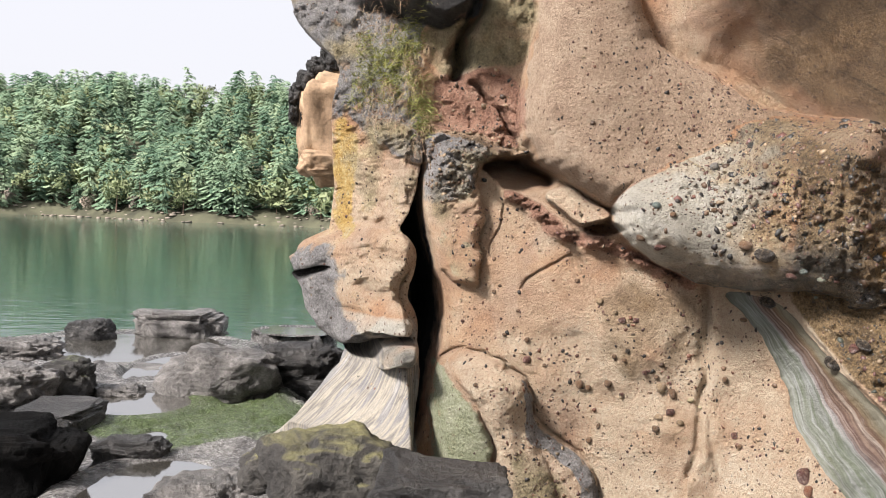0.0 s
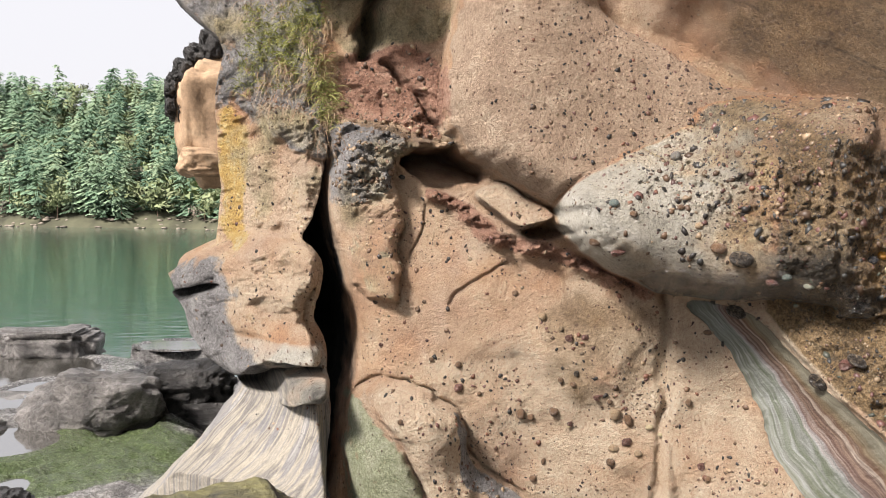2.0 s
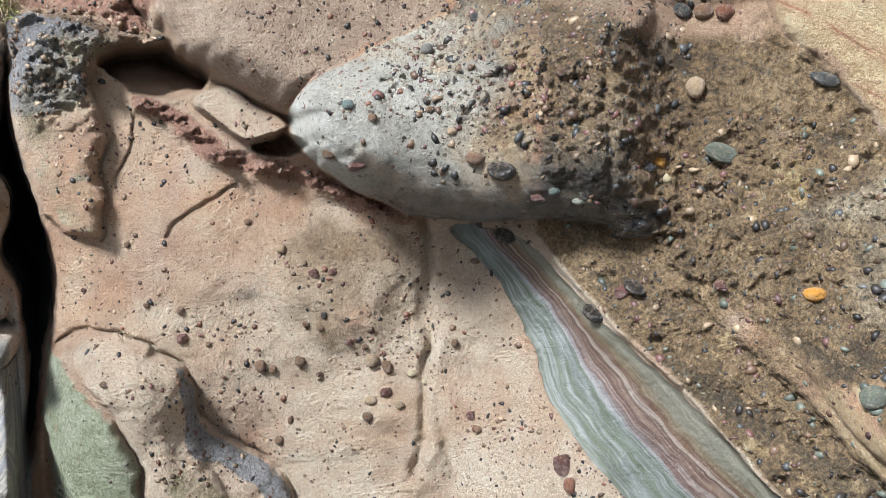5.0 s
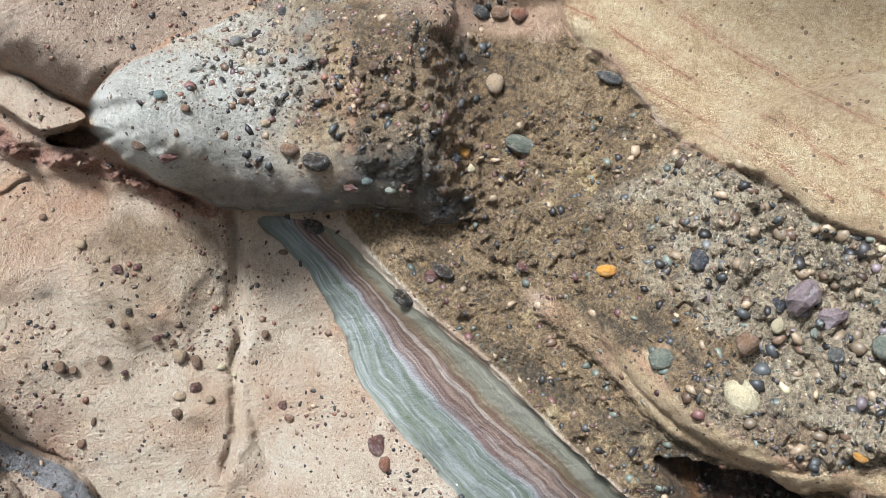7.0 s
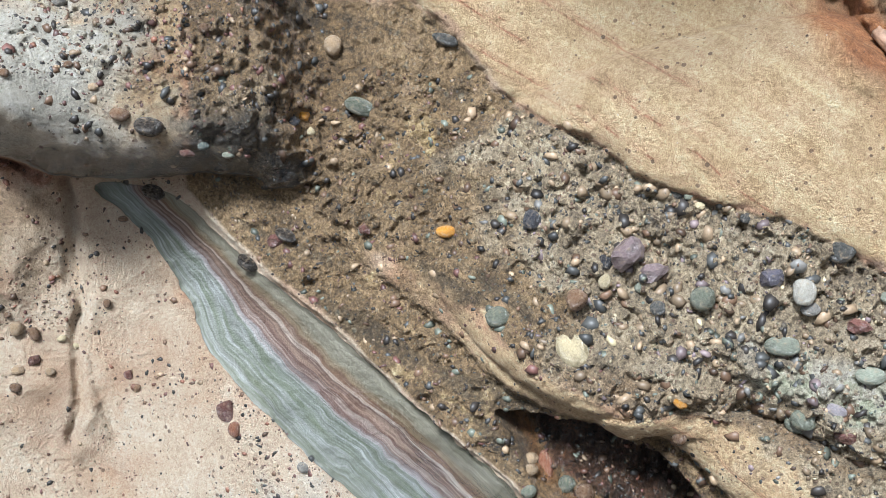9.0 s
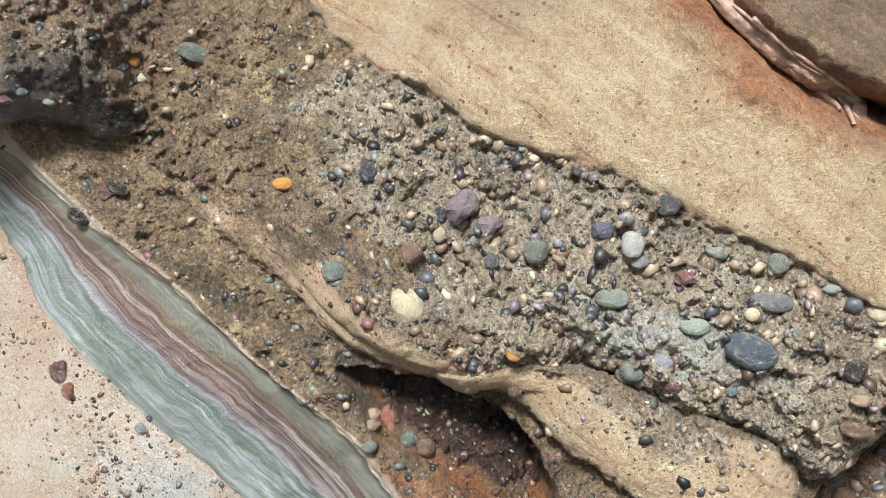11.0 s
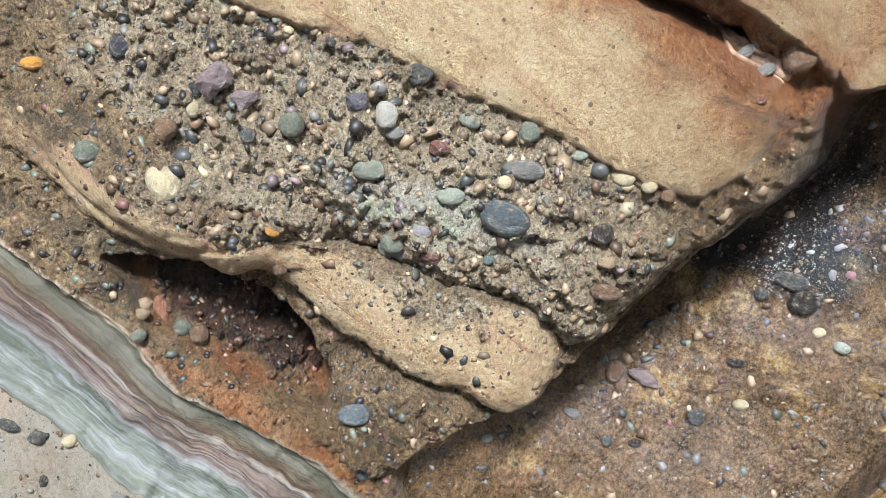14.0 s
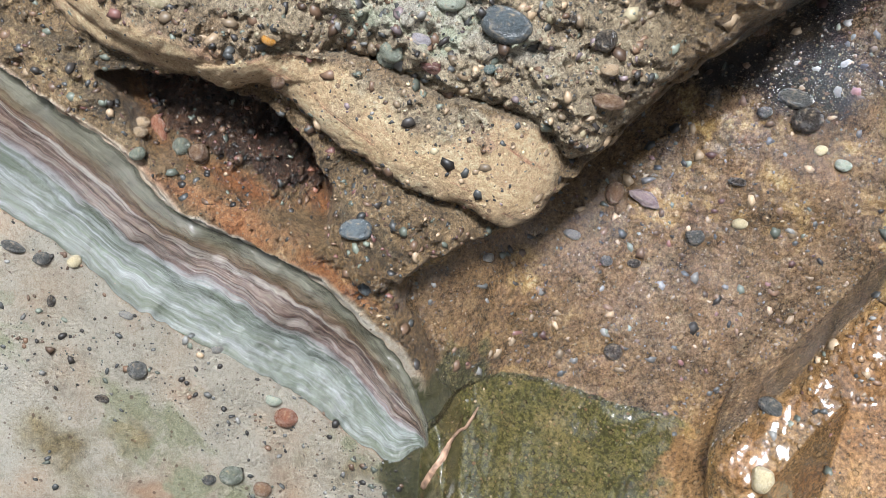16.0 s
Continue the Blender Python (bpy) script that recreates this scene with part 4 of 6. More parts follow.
    s["ochre"] = np.maximum(1.0 * step(inside(u, w, COLUMN), -0.02, 0.02) * (1 - step(az, -8.6, -7.6)), rec * np.clip(0.12 + 0.8 * fbm(u0, z, 4, 3, shift=81.0), 0, 0.4) + 0.36 * gold * (1 - rec) * np.exp(-((az - 36.5) / 5.5) ** 2) * np.clip(0.65 + mixed, 0, 1))
    s["red"] = np.maximum.reduce([step(redf, -0.01, 0.03), 0.3 * step(flap, -0.01, 0.015), 0.55 * step(crust, -0.01, 0.03), np.exp(-(dist / 0.03) ** 2)])
    dist, _ = along(u, w, ROOT_LINE)
    s["rust"] = np.maximum.reduce([np.exp(-(dist / 0.10) ** 2), 0.75 * step(inside(u, w, ORANGE_LIP), -0.02, 0.03), 0.6 * step(hollow, 0, 0.03) * (1 - step(crust, -0.01, 0.03)), 0.35 * step(otop, -0.02, 0.05), 0.25 * step(lr, 0, 0.03)])
    s["grit"] = grit * (1 - 0.8 * s["rust"]) * (1 - 0.5 * s["red"])
    s["pale"] = np.maximum(step(foot, 0.0, 0.06) * 0.8, step(knob, 0, 0.02) * 0.9) + 0.8 * step(0.60 - z, -0.1, 0.1) * (1 - beyond) * (1 - s["vein"]) * step(az, 22, 30) * (1 - step(az, 58, 63)) + 0.95 * step(tongue, 0.0, 0.01) * (1 - step(az + 7 * mixed, 16, 25))
    gtop = left * step(z, 1.70, 1.80) * (0.6 + 0.5 * fbm(u0, z, 5, 3, shift=91.0)) * (1 - step(inside(u, w, COLUMN), -0.01, 0.02))
    s["grey"] = np.maximum.reduce([step(inside(u, w, JAW_GREY), -0.03, 0.06), step(gl, -0.02, 0.03), step(inside(u, w, PIER_GREY), -0.01, 0.03), gtop,
                                   0.75 * step(ly, -0.005, 0.01), 0.8 * step(z, 1.93, 2.03) * (1 - step(az, 2.5, 4.0)) * (1 - step(redf, -0.01, 0.02))])
    s["grey"] = np.maximum(s["grey"], grit * step(az, 40, 48) * np.clip(-0.05 + 0.8 * fbm(u0 + 0.6 * z, z, 4, 4, 0.55, 121.0), 0, 0.3))
    s["grey"] = s["grey"] * (1 - olive)
    s["olive"] = np.maximum.reduce([0.8 * olive, 0.5 * step(gl, -0.02, 0.03), 0.45 * step(pier, 0, 0.03) * step(1.75 - z, 0, 0.1), 0.55 * left * step(z, 1.45, 1.65) * (0.5 + mixed), 0.6 * np.exp(-((az + 6.9) / 0.8) ** 2) * step(z, 1.42, 1.55) * step(1.82 - z, 0, 0.05)])
    s["olive"] = np.maximum(s["olive"], 0.6 * step(inside(u, w, LOBE_STAIN), -0.01, 0.03))
    s["cream"] = np.clip(step(az, -5, 14) * step(1.55 - z, 0, 0.5) * (0.78 + 0.6 * mixed) * (1 - step(tongue, -0.01, 0.01)), 0, 1) * (1 - beyond) + 0.62 * left * step(z, 1.02, 1.1) * (1 - step(z, 1.62, 1.75)) * (0.7 + mixed) + 0.8 * step(lp, 0, 0.02) + 0.6 * step(flap, 0, 0.01) + 0.65 * step(lr, 0, 0.03)
    # iron crust, coloured darker still for the hollow's shade
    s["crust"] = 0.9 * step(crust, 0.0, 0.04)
    mint = step(inside(u, w, MINT), -0.02, 0.04) * grit
    s["pale"] = s["pale"] + 0.32 * mint
    s["bed"] = z + 0.62 * u0 + 0.03 * fbm(u0, z, 3, 3, shift=131.0)
    s["olive"] = np.maximum(s["olive"], 0.75 * step(0.30 - z, 0, 0.3) * np.clip(0.05 + 1.4 * fbm(u0 - 0.4 * z, z, 5, 4, 0.6, 331.0), 0, 1) * (1 - beyond) * (1 - s["vein"]) * step(az, 26, 34))
    s["green"] = np.maximum.reduce([0.75 * step(0.28 - z, 0, 0.1) * np.clip(0.2 + 1.1 * fbm(u0 + z, z, 4, 3, shift=151.0), 0, 1) * (1 - beyond) * (1 - s["vein"]) * step(az, 22, 28), 0.5 * np.exp(-((az - 33) / 5) ** 2 - ((z - 0.30) / 0.10) ** 2), 0.85 * step(lg, -0.01, 0.02), 0.28 * step(inside(u, w, PIER), 0, 0.03) * step(1.6 - z, 0, 0.05), 0.4 * mint])
    # shade painted into crack, jaw mouth, undersides and the high overhang
    s["dark"] = np.maximum.reduce([step(crack, -0.004, 0.012), 0.5 * step(inside(u, w, JAW_UNDER), 0.0, 0.01), step(over, -0.02, 0.0), step(inside(u, w, JAW_MOUTH), 0.0, 0.008), 0.75 * step(inside(u, w, STAIN_SHADE), -0.06, 0.08), step(z, 2.30, 2.36) * (1 - step(az, 2.5, 4.0))])
    s["algae"] = np.maximum(step(low, 0.0, 0.01) * (1 - step(az, 74, 80)), 0.85 * step(az + 2 * mixed, 57.5, 60.0) * step(0.27 + 0.10 * mixed - z, -0.04, 0.10) * (1 - step(az + 5 * mixed, 61, 67)))
    s["run"] = 0.5 * (tl + tr)
    s["band"] = across
    s["wet"] = np.clip(np.maximum.reduce([1.2 * rec, 0.8 * step(otop, -0.05, 0.05), 0.85 * step(az, 66, 80), 1.1 * s["vein"] * step(0.75 - z, -0.25, 0.25), 0.8 * step(hollow, -0.02, 0.02), 1.5 * step(low, 0, 0.01), 0.85 * step(lr, 0, 0.02), 0.85 * step(0.62 - z, 0, 0.2) * step(az, 20, 40)]), 0, 1.5)
    s["wet"] = np.maximum(s["wet"], 0.7 * step(az, 18, 22) * (1 - step(az, 30, 36)) * step(z, 1.28, 1.42))
    # tongue underside: wet stain and painted shade darken it together
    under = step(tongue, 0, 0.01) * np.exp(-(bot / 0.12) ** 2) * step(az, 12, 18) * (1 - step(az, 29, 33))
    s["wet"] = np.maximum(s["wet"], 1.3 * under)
    s["wet_shade"] = np.maximum(0.92 * under, 0.8 * step(tongue, 0, 0.01) * step(0.13 + 0.03 * mixed - bot, 0, 0.10) * step(az, 12, 17) * (1 - step(az, 29, 33)))
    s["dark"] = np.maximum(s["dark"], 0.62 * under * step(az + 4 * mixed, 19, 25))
    for key, sd in (("_tongue", tongue * np.where(az < 32, 1, -1)), ("_slab", slab), ("_lobe", lobe), ("_hollow", hollow), ("_buff", buff), ("_recess", inside(u, w, RECESS)),
                    ("_mass", np.minimum(mass, (az - 30) * 0.035)), ("_jaw", jaw), ("_lobes", lobes)):
        s[key] = (sd > 0).astype(float)
    return d, s


VEIN_AZ = (np.array(sorted(z for a, z in VEIN_R)), np.array(sorted((a for a, z in VEIN_R), reverse=True)))
GROOVE_AZ = (np.array([z for a, z in GROOVE][::-1]), np.array([a for a, z in GROOVE][::-1]))
POOL_Z = (np.array(sorted(a for a, z in POOL_EDGE)), np.array([z for a, z in sorted(POOL_EDGE)]))
RIDGE_Z = (np.array([a for a, z in RIDGE]), np.array([z for a, z in RIDGE]))


def build_cliff():
    zs = np.concatenate([np.linspace(-0.45, -0.1, 30, endpoint=False), np.linspace(-0.1, 1.9, 565, endpoint=False), np.linspace(1.9, 2.75, 110)])
    cols = np.concatenate([np.linspace(-9.0, 90.0, 1190), np.linspace(90.6, 150, 40)])
    edge_z, edge_a = [z for a, z in LEFT_EDGE][::-1], [a for a, z in LEFT_EDGE][::-1]
    left = np.interp(zs, edge_z, edge_a)
    az = cols[None, :] + (left + 9.0)[:, None] * np.clip(1 - (cols + 9.0) / 7.0, 0, 1)[None, :] ** 2
    zz = np.repeat(zs[:, None], len(cols), 1)
    d, zones = relief(az, zz)
    r = base_radius(az, zz) - d
    r = np.maximum(r, 0.9)
    x, y = CX + r * np.sin(np.radians(az)), CY + r * np.cos(np.radians(az))
    # the buttress turns away from the beach behind its edge
    back = 14
    k = np.linspace(1, 0, back, endpoint=False)[None, :]
    rough = 0.03 * fbm(k + 0 * zs[:, None], zs[:, None] + 0 * k, 6, 3)
    bx = x[:, :1] + (0.42 * k ** 1.3) * 1.0 + rough
    by = y[:, :1] + 1.5 * np.sin(k * math.pi / 2) + 0 * bx
    x, y, zz = np.hstack([bx, x]), np.hstack([by, y]), np.hstack([zz[:, :1].repeat(back, 1), zz])
    zones = {key: np.hstack([v[:, :1].repeat(back, 1), v]) for key, v in zones.items()}
    rows, n = x.shape
    verts = np.stack([x, y, zz], -1).reshape(-1, 3)
    idx = np.arange(rows * n).reshape(rows, n)
    faces = np.stack([idx[:-1, :-1], idx[:-1, 1:], idx[1:, 1:], idx[1:, :-1]], -1).reshape(-1, 4)
    return verts, faces, zones, (rows, n), np.hstack([az[:, :1].repeat(back, 1), az])


def mesh_object(name, verts, faces, mat, smooth=True, parent=None):
    me = bpy.data.meshes.new(name)
    me.from_pydata(verts.tolist() if hasattr(verts, "tolist") else verts, [], faces.tolist() if hasattr(faces, "tolist") else faces)
    if smooth:
        me.polygons.foreach_set("use_smooth", [True] * len(me.polygons))
    me.materials.append(mat)
    ob = new(name, me)
    if parent:
        ob.parent = parent
    return ob


def part(name, verts, faces, mat, parent, label="", smooth=True):
    ob = mesh_object(name, verts, faces, mat, smooth, parent)
    return tagged(ob, label)


def join_shade_roof(verts, zones, shape, back):
    """An unseen roof added to shade the face: from the cliff's top inwards, over the beach on the landward side."""
    rows, n = shape
    top = verts.reshape(rows, n, 3)[-1, back + 357:back + 833]
    rings = []
    for k in range(1, 9):
        f = 1 - 0.075 * k
        rings.append(np.stack([CX + (top[:, 0] - CX) * f, CY + (top[:, 1] - CY) * f, top[:, 2] + 0.05 * k - 0.004 * k * k + 0.03 * fbm(top[:, 0] * 3 + k, top[:, 1] * 3, 1.0, 3)], -1))
    grid = np.stack([top] + rings)
    idx = np.arange(grid.shape[0] * grid.shape[1]).reshape(grid.shape[:2])
    faces = np.stack([idx[:-1, :-1], idx[:-1, 1:], idx[1:, 1:], idx[1:, :-1]], -1).reshape(-1, 4)
    return grid.reshape(-1, 3), faces


VERTS, FACES, FIELDS, SHAPE, AZ_GRID = build_cliff()
cliff = new("cliff")
tagged(cliff, "weathered orange sandstone sea cliff with pebbly beds", "cliff", kind="structure")
tmp = bpy.data.meshes.new("whole")
tmp.from_pydata(VERTS.tolist(), [], FACES.tolist())
NORMALS = np.empty(len(VERTS) * 3, np.float32)
tmp.vertex_normals.foreach_get("vector", NORMALS)
NORMALS = NORMALS.reshape(-1, 3)
bpy.data.meshes.remove(tmp)


def face_mean(v):
    f = v.ravel()
    return f[FACES].mean(1)


def cliff_part(name, label, pick):
    faces = FACES[pick]
    used, inv = np.unique(faces, return_inverse=True)
    ob = part(name, VERTS[used], inv.reshape(faces.shape), ROCK, cliff, label)
    ob.data.normals_split_custom_set_from_vertices(NORMALS[used].tolist())
    for key, v in FIELDS.items():
        ob.data.attributes.new(key, "FLOAT", "POINT").data.foreach_set("value", v.astype(np.float32).ravel()[used])
    return ob


FAZ = face_mean(AZ_GRID)
PARTS = [
    ("banded_vein", "grey-green rock vein with brown wavy bands", "vein", 0.5),
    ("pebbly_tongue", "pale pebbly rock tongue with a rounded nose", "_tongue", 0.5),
    ("overhanging_slab", "smooth pinkish overhanging sandstone slab", "_slab", 0.5),
    ("sandstone_lobe", "rounded buff sandstone lobe", "_lobe", 0.5),
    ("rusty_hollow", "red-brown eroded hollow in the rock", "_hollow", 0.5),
    ("sandstone_bulge", "smooth buff sandstone bulge with rusty top", "_buff", 0.5),
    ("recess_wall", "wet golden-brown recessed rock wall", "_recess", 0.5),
    ("conglomerate_bed", "grey conglomerate bed full of rounded pebbles", "_mass", 0.5),
    ("jaw_rock", "grey and orange jutting rock above the beach", "_jaw", 0.5),
    ("foot_lobes", "rounded pinkish and green rock lobes at the foot", "_lobes", 0.5),
]
LEFT_OVER = np.ones(len(FACES), bool)
for name, label, key, level in PARTS:
    pick = (face_mean(FIELDS[key]) > level) & LEFT_OVER
    LEFT_OVER &= ~pick
    FIELD_PART = cliff_part(name, label, pick)
    if name == "conglomerate_bed":
        BED = FIELD_PART
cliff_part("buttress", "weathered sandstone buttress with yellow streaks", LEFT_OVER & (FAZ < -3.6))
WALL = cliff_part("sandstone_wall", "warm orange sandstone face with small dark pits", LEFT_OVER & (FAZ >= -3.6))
shade_roof_v, shade_roof_f = join_shade_roof(VERTS, FIELDS, SHAPE, 14)
roof = part("roof", shade_roof_v, shade_roof_f, ROCK, cliff, "shaded brown overhanging rock roof")
roof.data.attributes.new("brown", "FLOAT", "POINT").data.foreach_set("value", np.ones(len(shade_roof_v), np.float32))

CLIFF_TOP = boulder_material("cliff_top_rock", (0.10, 0.085, 0.06), (0.26, 0.21, 0.15), (0.42, 0.35, 0.26), moss=0.3, rough=0.85)


def cliff_back():
    """The headland's crown and its landward slope behind the face."""
    rows, n = SHAPE
    top, az = VERTS.reshape(rows, n, 3)[-1], AZ_GRID[-1]
    top, az = top[::6], az[::6]
    way = np.radians(np.maximum(az, 30.0))
    rings = [top]
    for k in range(1, 25):
        t = k / 24
        out = 4.6 * t
        x, y = top[:, 0] + np.sin(way) * out, top[:, 1] + np.cos(way) * out
        z = 2.75 + 0.55 * np.sin(min(1.0, 1.5 * t) * math.pi) - 3.9 * max(0.0, (t - 0.45) / 0.55) ** 1.6
        rings.append(np.stack([x, y, z + 0.22 * t * fbm(x, y, 1.1, 4, shift=211.0) + 0.05 * fbm(x, y, 5, 3, shift=221.0)], -1))
    grid = np.stack(rings)
    idx = np.arange(grid.shape[0] * grid.shape[1]).reshape(grid.shape[:2])
    faces = np.stack([idx[:-1, :-1], idx[:-1, 1:], idx[1:, 1:], idx[1:, :-1]], -1).reshape(-1, 4)
    return grid.reshape(-1, 3), faces


part("cliff_crown", *cliff_back(), CLIFF_TOP, cliff, "rough mossy crown of the headland behind the face")

# ---- ground, sea and far shore ----
GROUND = boulder_material("shore_rock", (0.045, 0.042, 0.040), (0.17, 0.163, 0.156), (0.36, 0.35, 0.33), rough=0.26)


POOLS = [  # outline of each tide pool and its level
    ([(-2.64, 6.80), (-3.03, 8.14), (-2.74, 8.55), (-2.16, 8.58), (-1.48, 8.36), (-1.68, 7.60), (-2.07, 6.93)], 0.27),
    ([(-1.93, 5.45), (-1.89, 5.81), (-1.45, 5.86), (-1.26, 5.63), (-1.36, 5.26), (-1.66, 5.15)], 0.32),
    ([(-1.88, 6.22), (-1.89, 6.85), (-1.64, 7.27), (-1.52, 6.83), (-1.56, 6.38)], 0.30),
    ([(-1.22, 3.20), (-1.36, 3.70), (-1.28, 3.98), (-1.06, 4.12), (-0.82, 4.08), (-0.80, 3.75), (-0.90, 3.20)], 0.35),
    ([(-1.26, 8.69), (-1.24, 9.21), (-0.76, 9.31), (-0.65, 8.81)], 0.28),
    ([(-1.36, 4.36), (-1.37, 4.68), (-1.22, 4.75), (-1.22, 4.37)], 0.33),
]
BASINS = []
for outline, level in POOLS:
    q = np.array(outline)
    BASINS.append((*(q.min(0) + q.max(0)) / 2, *(q.max(0) - q.min(0)) / 2, level))


def ground_height(x, y):
    shore = step(10.5 - y - 0.35 * x, 0.0, 4.0)
    z = -2.0 + 2.32 * shore
    z = z + 0.35 * np.exp(-((x - 0.1) / 0.8) ** 2 - ((y - 3.2) / 0.7) ** 2)
    z = z - 0.75 * step(x + 0.25 * y, 0.6, 1.7) * step(7 - y, 0, 1)
    lumps = 0.07 * fbm(x, y, 0.9, 4, shift=4.0) + 0.05 * (0.5 - 2 * np.abs(fbm(x, y, 2.2, 5, 0.55, 24.0))) + 0.03 * fbm(x, y, 7, 4, 0.6, 14.0)
    z = z + lumps * shore + 0.07 * np.exp(-((x + 0.85) / 0.55) ** 2 - ((y - 4.0) / 0.9) ** 2)
    for bx, by, rx, ry, level in BASINS:
        e = np.hypot((x - bx) / rx, (y - by) / ry) + 0.22 * fbm(x, y, 2.4, 4, shift=bx)
        bowl = level - 0.05 + 0.062 * step(e, 0.8, 1.15)
        z = z + (bowl - z) * step(1.3 - e, 0.0, 0.2)
        z = np.maximum(z, z + (bowl - z) * step(1.6 - e, 0.0, 0.3))
    return z


def build_ground():
    near_x = np.concatenate([np.linspace(-9, -3.2, 40, endpoint=False), np.linspace(-3.2, 1.0, 190, endpoint=False), np.linspace(1.0, 5, 30)])
    near_y = np.concatenate([np.linspace(-6, 1.6, 40, endpoint=False), np.linspace(1.6, 8.5, 300, endpoint=False), np.linspace(8.5, 15, 40)])
    gx = np.concatenate([[-1500, -600, -200, -80, -30, -15], near_x, [8, 15, 30, 80, 200, 600, 1500]])
    gy = np.concatenate([[-1500, -400, -100, -30, -12], near_y, [20, 30, 60, 120, 300, 800, 1500]])
    X, Y = np.meshgrid(gx, gy)
    Z = ground_height(X, Y)
    verts = np.stack([X, Y, Z], -1).reshape(-1, 3)
    idx = np.arange(X.size).reshape(X.shape)
    faces = np.stack([idx[:-1, :-1], idx[:-1, 1:], idx[1:, 1:], idx[1:, :-1]], -1).reshape(-1, 4)
    ob = mesh_object("ground", verts, faces, GROUND)
    ob.data.attributes.new("moss", "FLOAT", "POINT").data.foreach_set("value", moss_field(X, Y).astype(np.float32).ravel())
    return ob


GROUND_MOSS = [(-1.43, 4.61), (-1.19, 5.00), (-0.92, 5.72), (-0.73, 6.16), (-0.66, 5.75), (-0.77, 4.91), (-1.03, 4.58), (-1.33, 4.40)]


def moss_field(x, y):
    c = np.array(GROUND_MOSS)
    cx, cy = c.mean(0)
    e = ((x - cx) * 0.75 + (y - cy) * 0.25) ** 2 / 0.5 + ((y - cy) - (x - cx) * 0.3) ** 2 / 0.9
    return np.clip(1.15 - e + 0.5 * fbm(x, y, 2.5, 4, shift=33.0), 0, 1)


ground = tagged(build_ground(), "dark wet tidal rock shelf running down to the sea", "ground", kind="structure")


def water_material(name, colour, bump_s, scale, ior=1.5):
    m, n, l, p = material(name)
    v = coords(n, l)
    mp = n.new("ShaderNodeMapping")
    mp.inputs["Scale"].default_value = (0.6, 1.6, 1)
    l.new(v, mp.inputs["Vector"])
    t = noise_node(n, l, mp.outputs[0], scale, 4, 0.55, 0.5)
    p.inputs["Base Color"].default_value = (*colour, 1)
    p.inputs["Roughness"].default_value = 0.06
    p.inputs["IOR"].default_value = ior
    l.new(bump(n, l, t, bump_s, 0.05), p.inputs["Normal"])
    return m


SEA = water_material("sea_water", (0.018, 0.058, 0.042), 0.2, 2.2)
sea = mesh_object("water", [(-1500, 7, -0.5), (-6, 7, -0.5), (1500, 7, -0.5), (1500, 1500, -0.5), (-1500, 1500, -0.5), (-1500, -1500, -0.5), (-6, -1500, -0.5)], [(0, 1, 2, 3, 4), (5, 6, 1, 0)], SEA, False)
tagged(sea, "calm green sea water with soft ripples", "water", kind="structure")

# ---- stones set in the cliff ----
STONE_COLOURS = {
    "slate": (0.065, 0.07, 0.07), "navy": (0.038, 0.045, 0.06), "black": (0.022, 0.02, 0.02), "cream": (0.66, 0.56, 0.35), "mauve": (0.23, 0.175, 0.18),
    "sage": (0.16, 0.18, 0.14), "mint": (0.31, 0.34, 0.27), "grey": (0.22, 0.215, 0.20), "violet": (0.16, 0.155, 0.20), "brown": (0.17, 0.10, 0.06),
    "russet": (0.24, 0.10, 0.06), "maroon": (0.16, 0.07, 0.06), "amber": (0.60, 0.28, 0.04), "white": (0.46, 0.44, 0.38), "teal": (0.14, 0.19, 0.18),
    "lilac": (0.26, 0.24, 0.26), "tan": (0.40, 0.29, 0.18), "blue": (0.10, 0.125, 0.14),
}


def stone_material(key, colour):
    m, n, l, p = material("stone_" + key)
    v = coords(n, l)
    a = noise_node(n, l, v, 3.5, 6, 0.7, 0.5)
    tone = n.new("ShaderNodeObjectInfo").outputs["Random"]
    col = ramp(n, l, a, [(0.3, tuple(c * 0.75 for c in colour)), (0.5, colour), (0.72, tuple(min(1, c * 1.2 + 0.01) for c in colour))])
    col = mixc(n, l, 1.0, col, ramp(n, l, tone, [(0.0, grey(0.6)), (1.0, grey(0.98))]), "MULTIPLY")
    dust = noise_node(n, l, v, 2.2, 6, 0.75, 0.3)
    col = mixc(n, l, ramp(n, l, dust, [(0.54, grey(0.0)), (0.66, grey(0.7))]), col, (0.33, 0.255, 0.165))
    col = mixc(n, l, 0.6, col, ramp(n, l, noise_node(n, l, v, 14, 5, 0.75), [(0.3, grey(0.2)), (0.5, grey(0.47)), (0.72, grey(0.8))]), "OVERLAY")
    l.new(col, p.inputs["Base Color"])
    l.new(calc(n, l, "ADD", 0.06, calc(n, l, "MULTIPLY", dust, 0.45)), p.inputs["Roughness"])
    l.new(bump(n, l, calc(n, l, "ADD", a, calc(n, l, "MULTIPLY", dust, 0.8)), 0.5, 0.10), p.inputs["Normal"])
    return m


STONE_COLOURS = {k: tuple(0.82 * c + 0.06 * e for c, e in zip(v, (0.24, 0.18, 0.115))) for k, v in STONE_COLOURS.items()}
STONE_MATS = {k: stone_material(k, c) for k, c in STONE_COLOURS.items()}


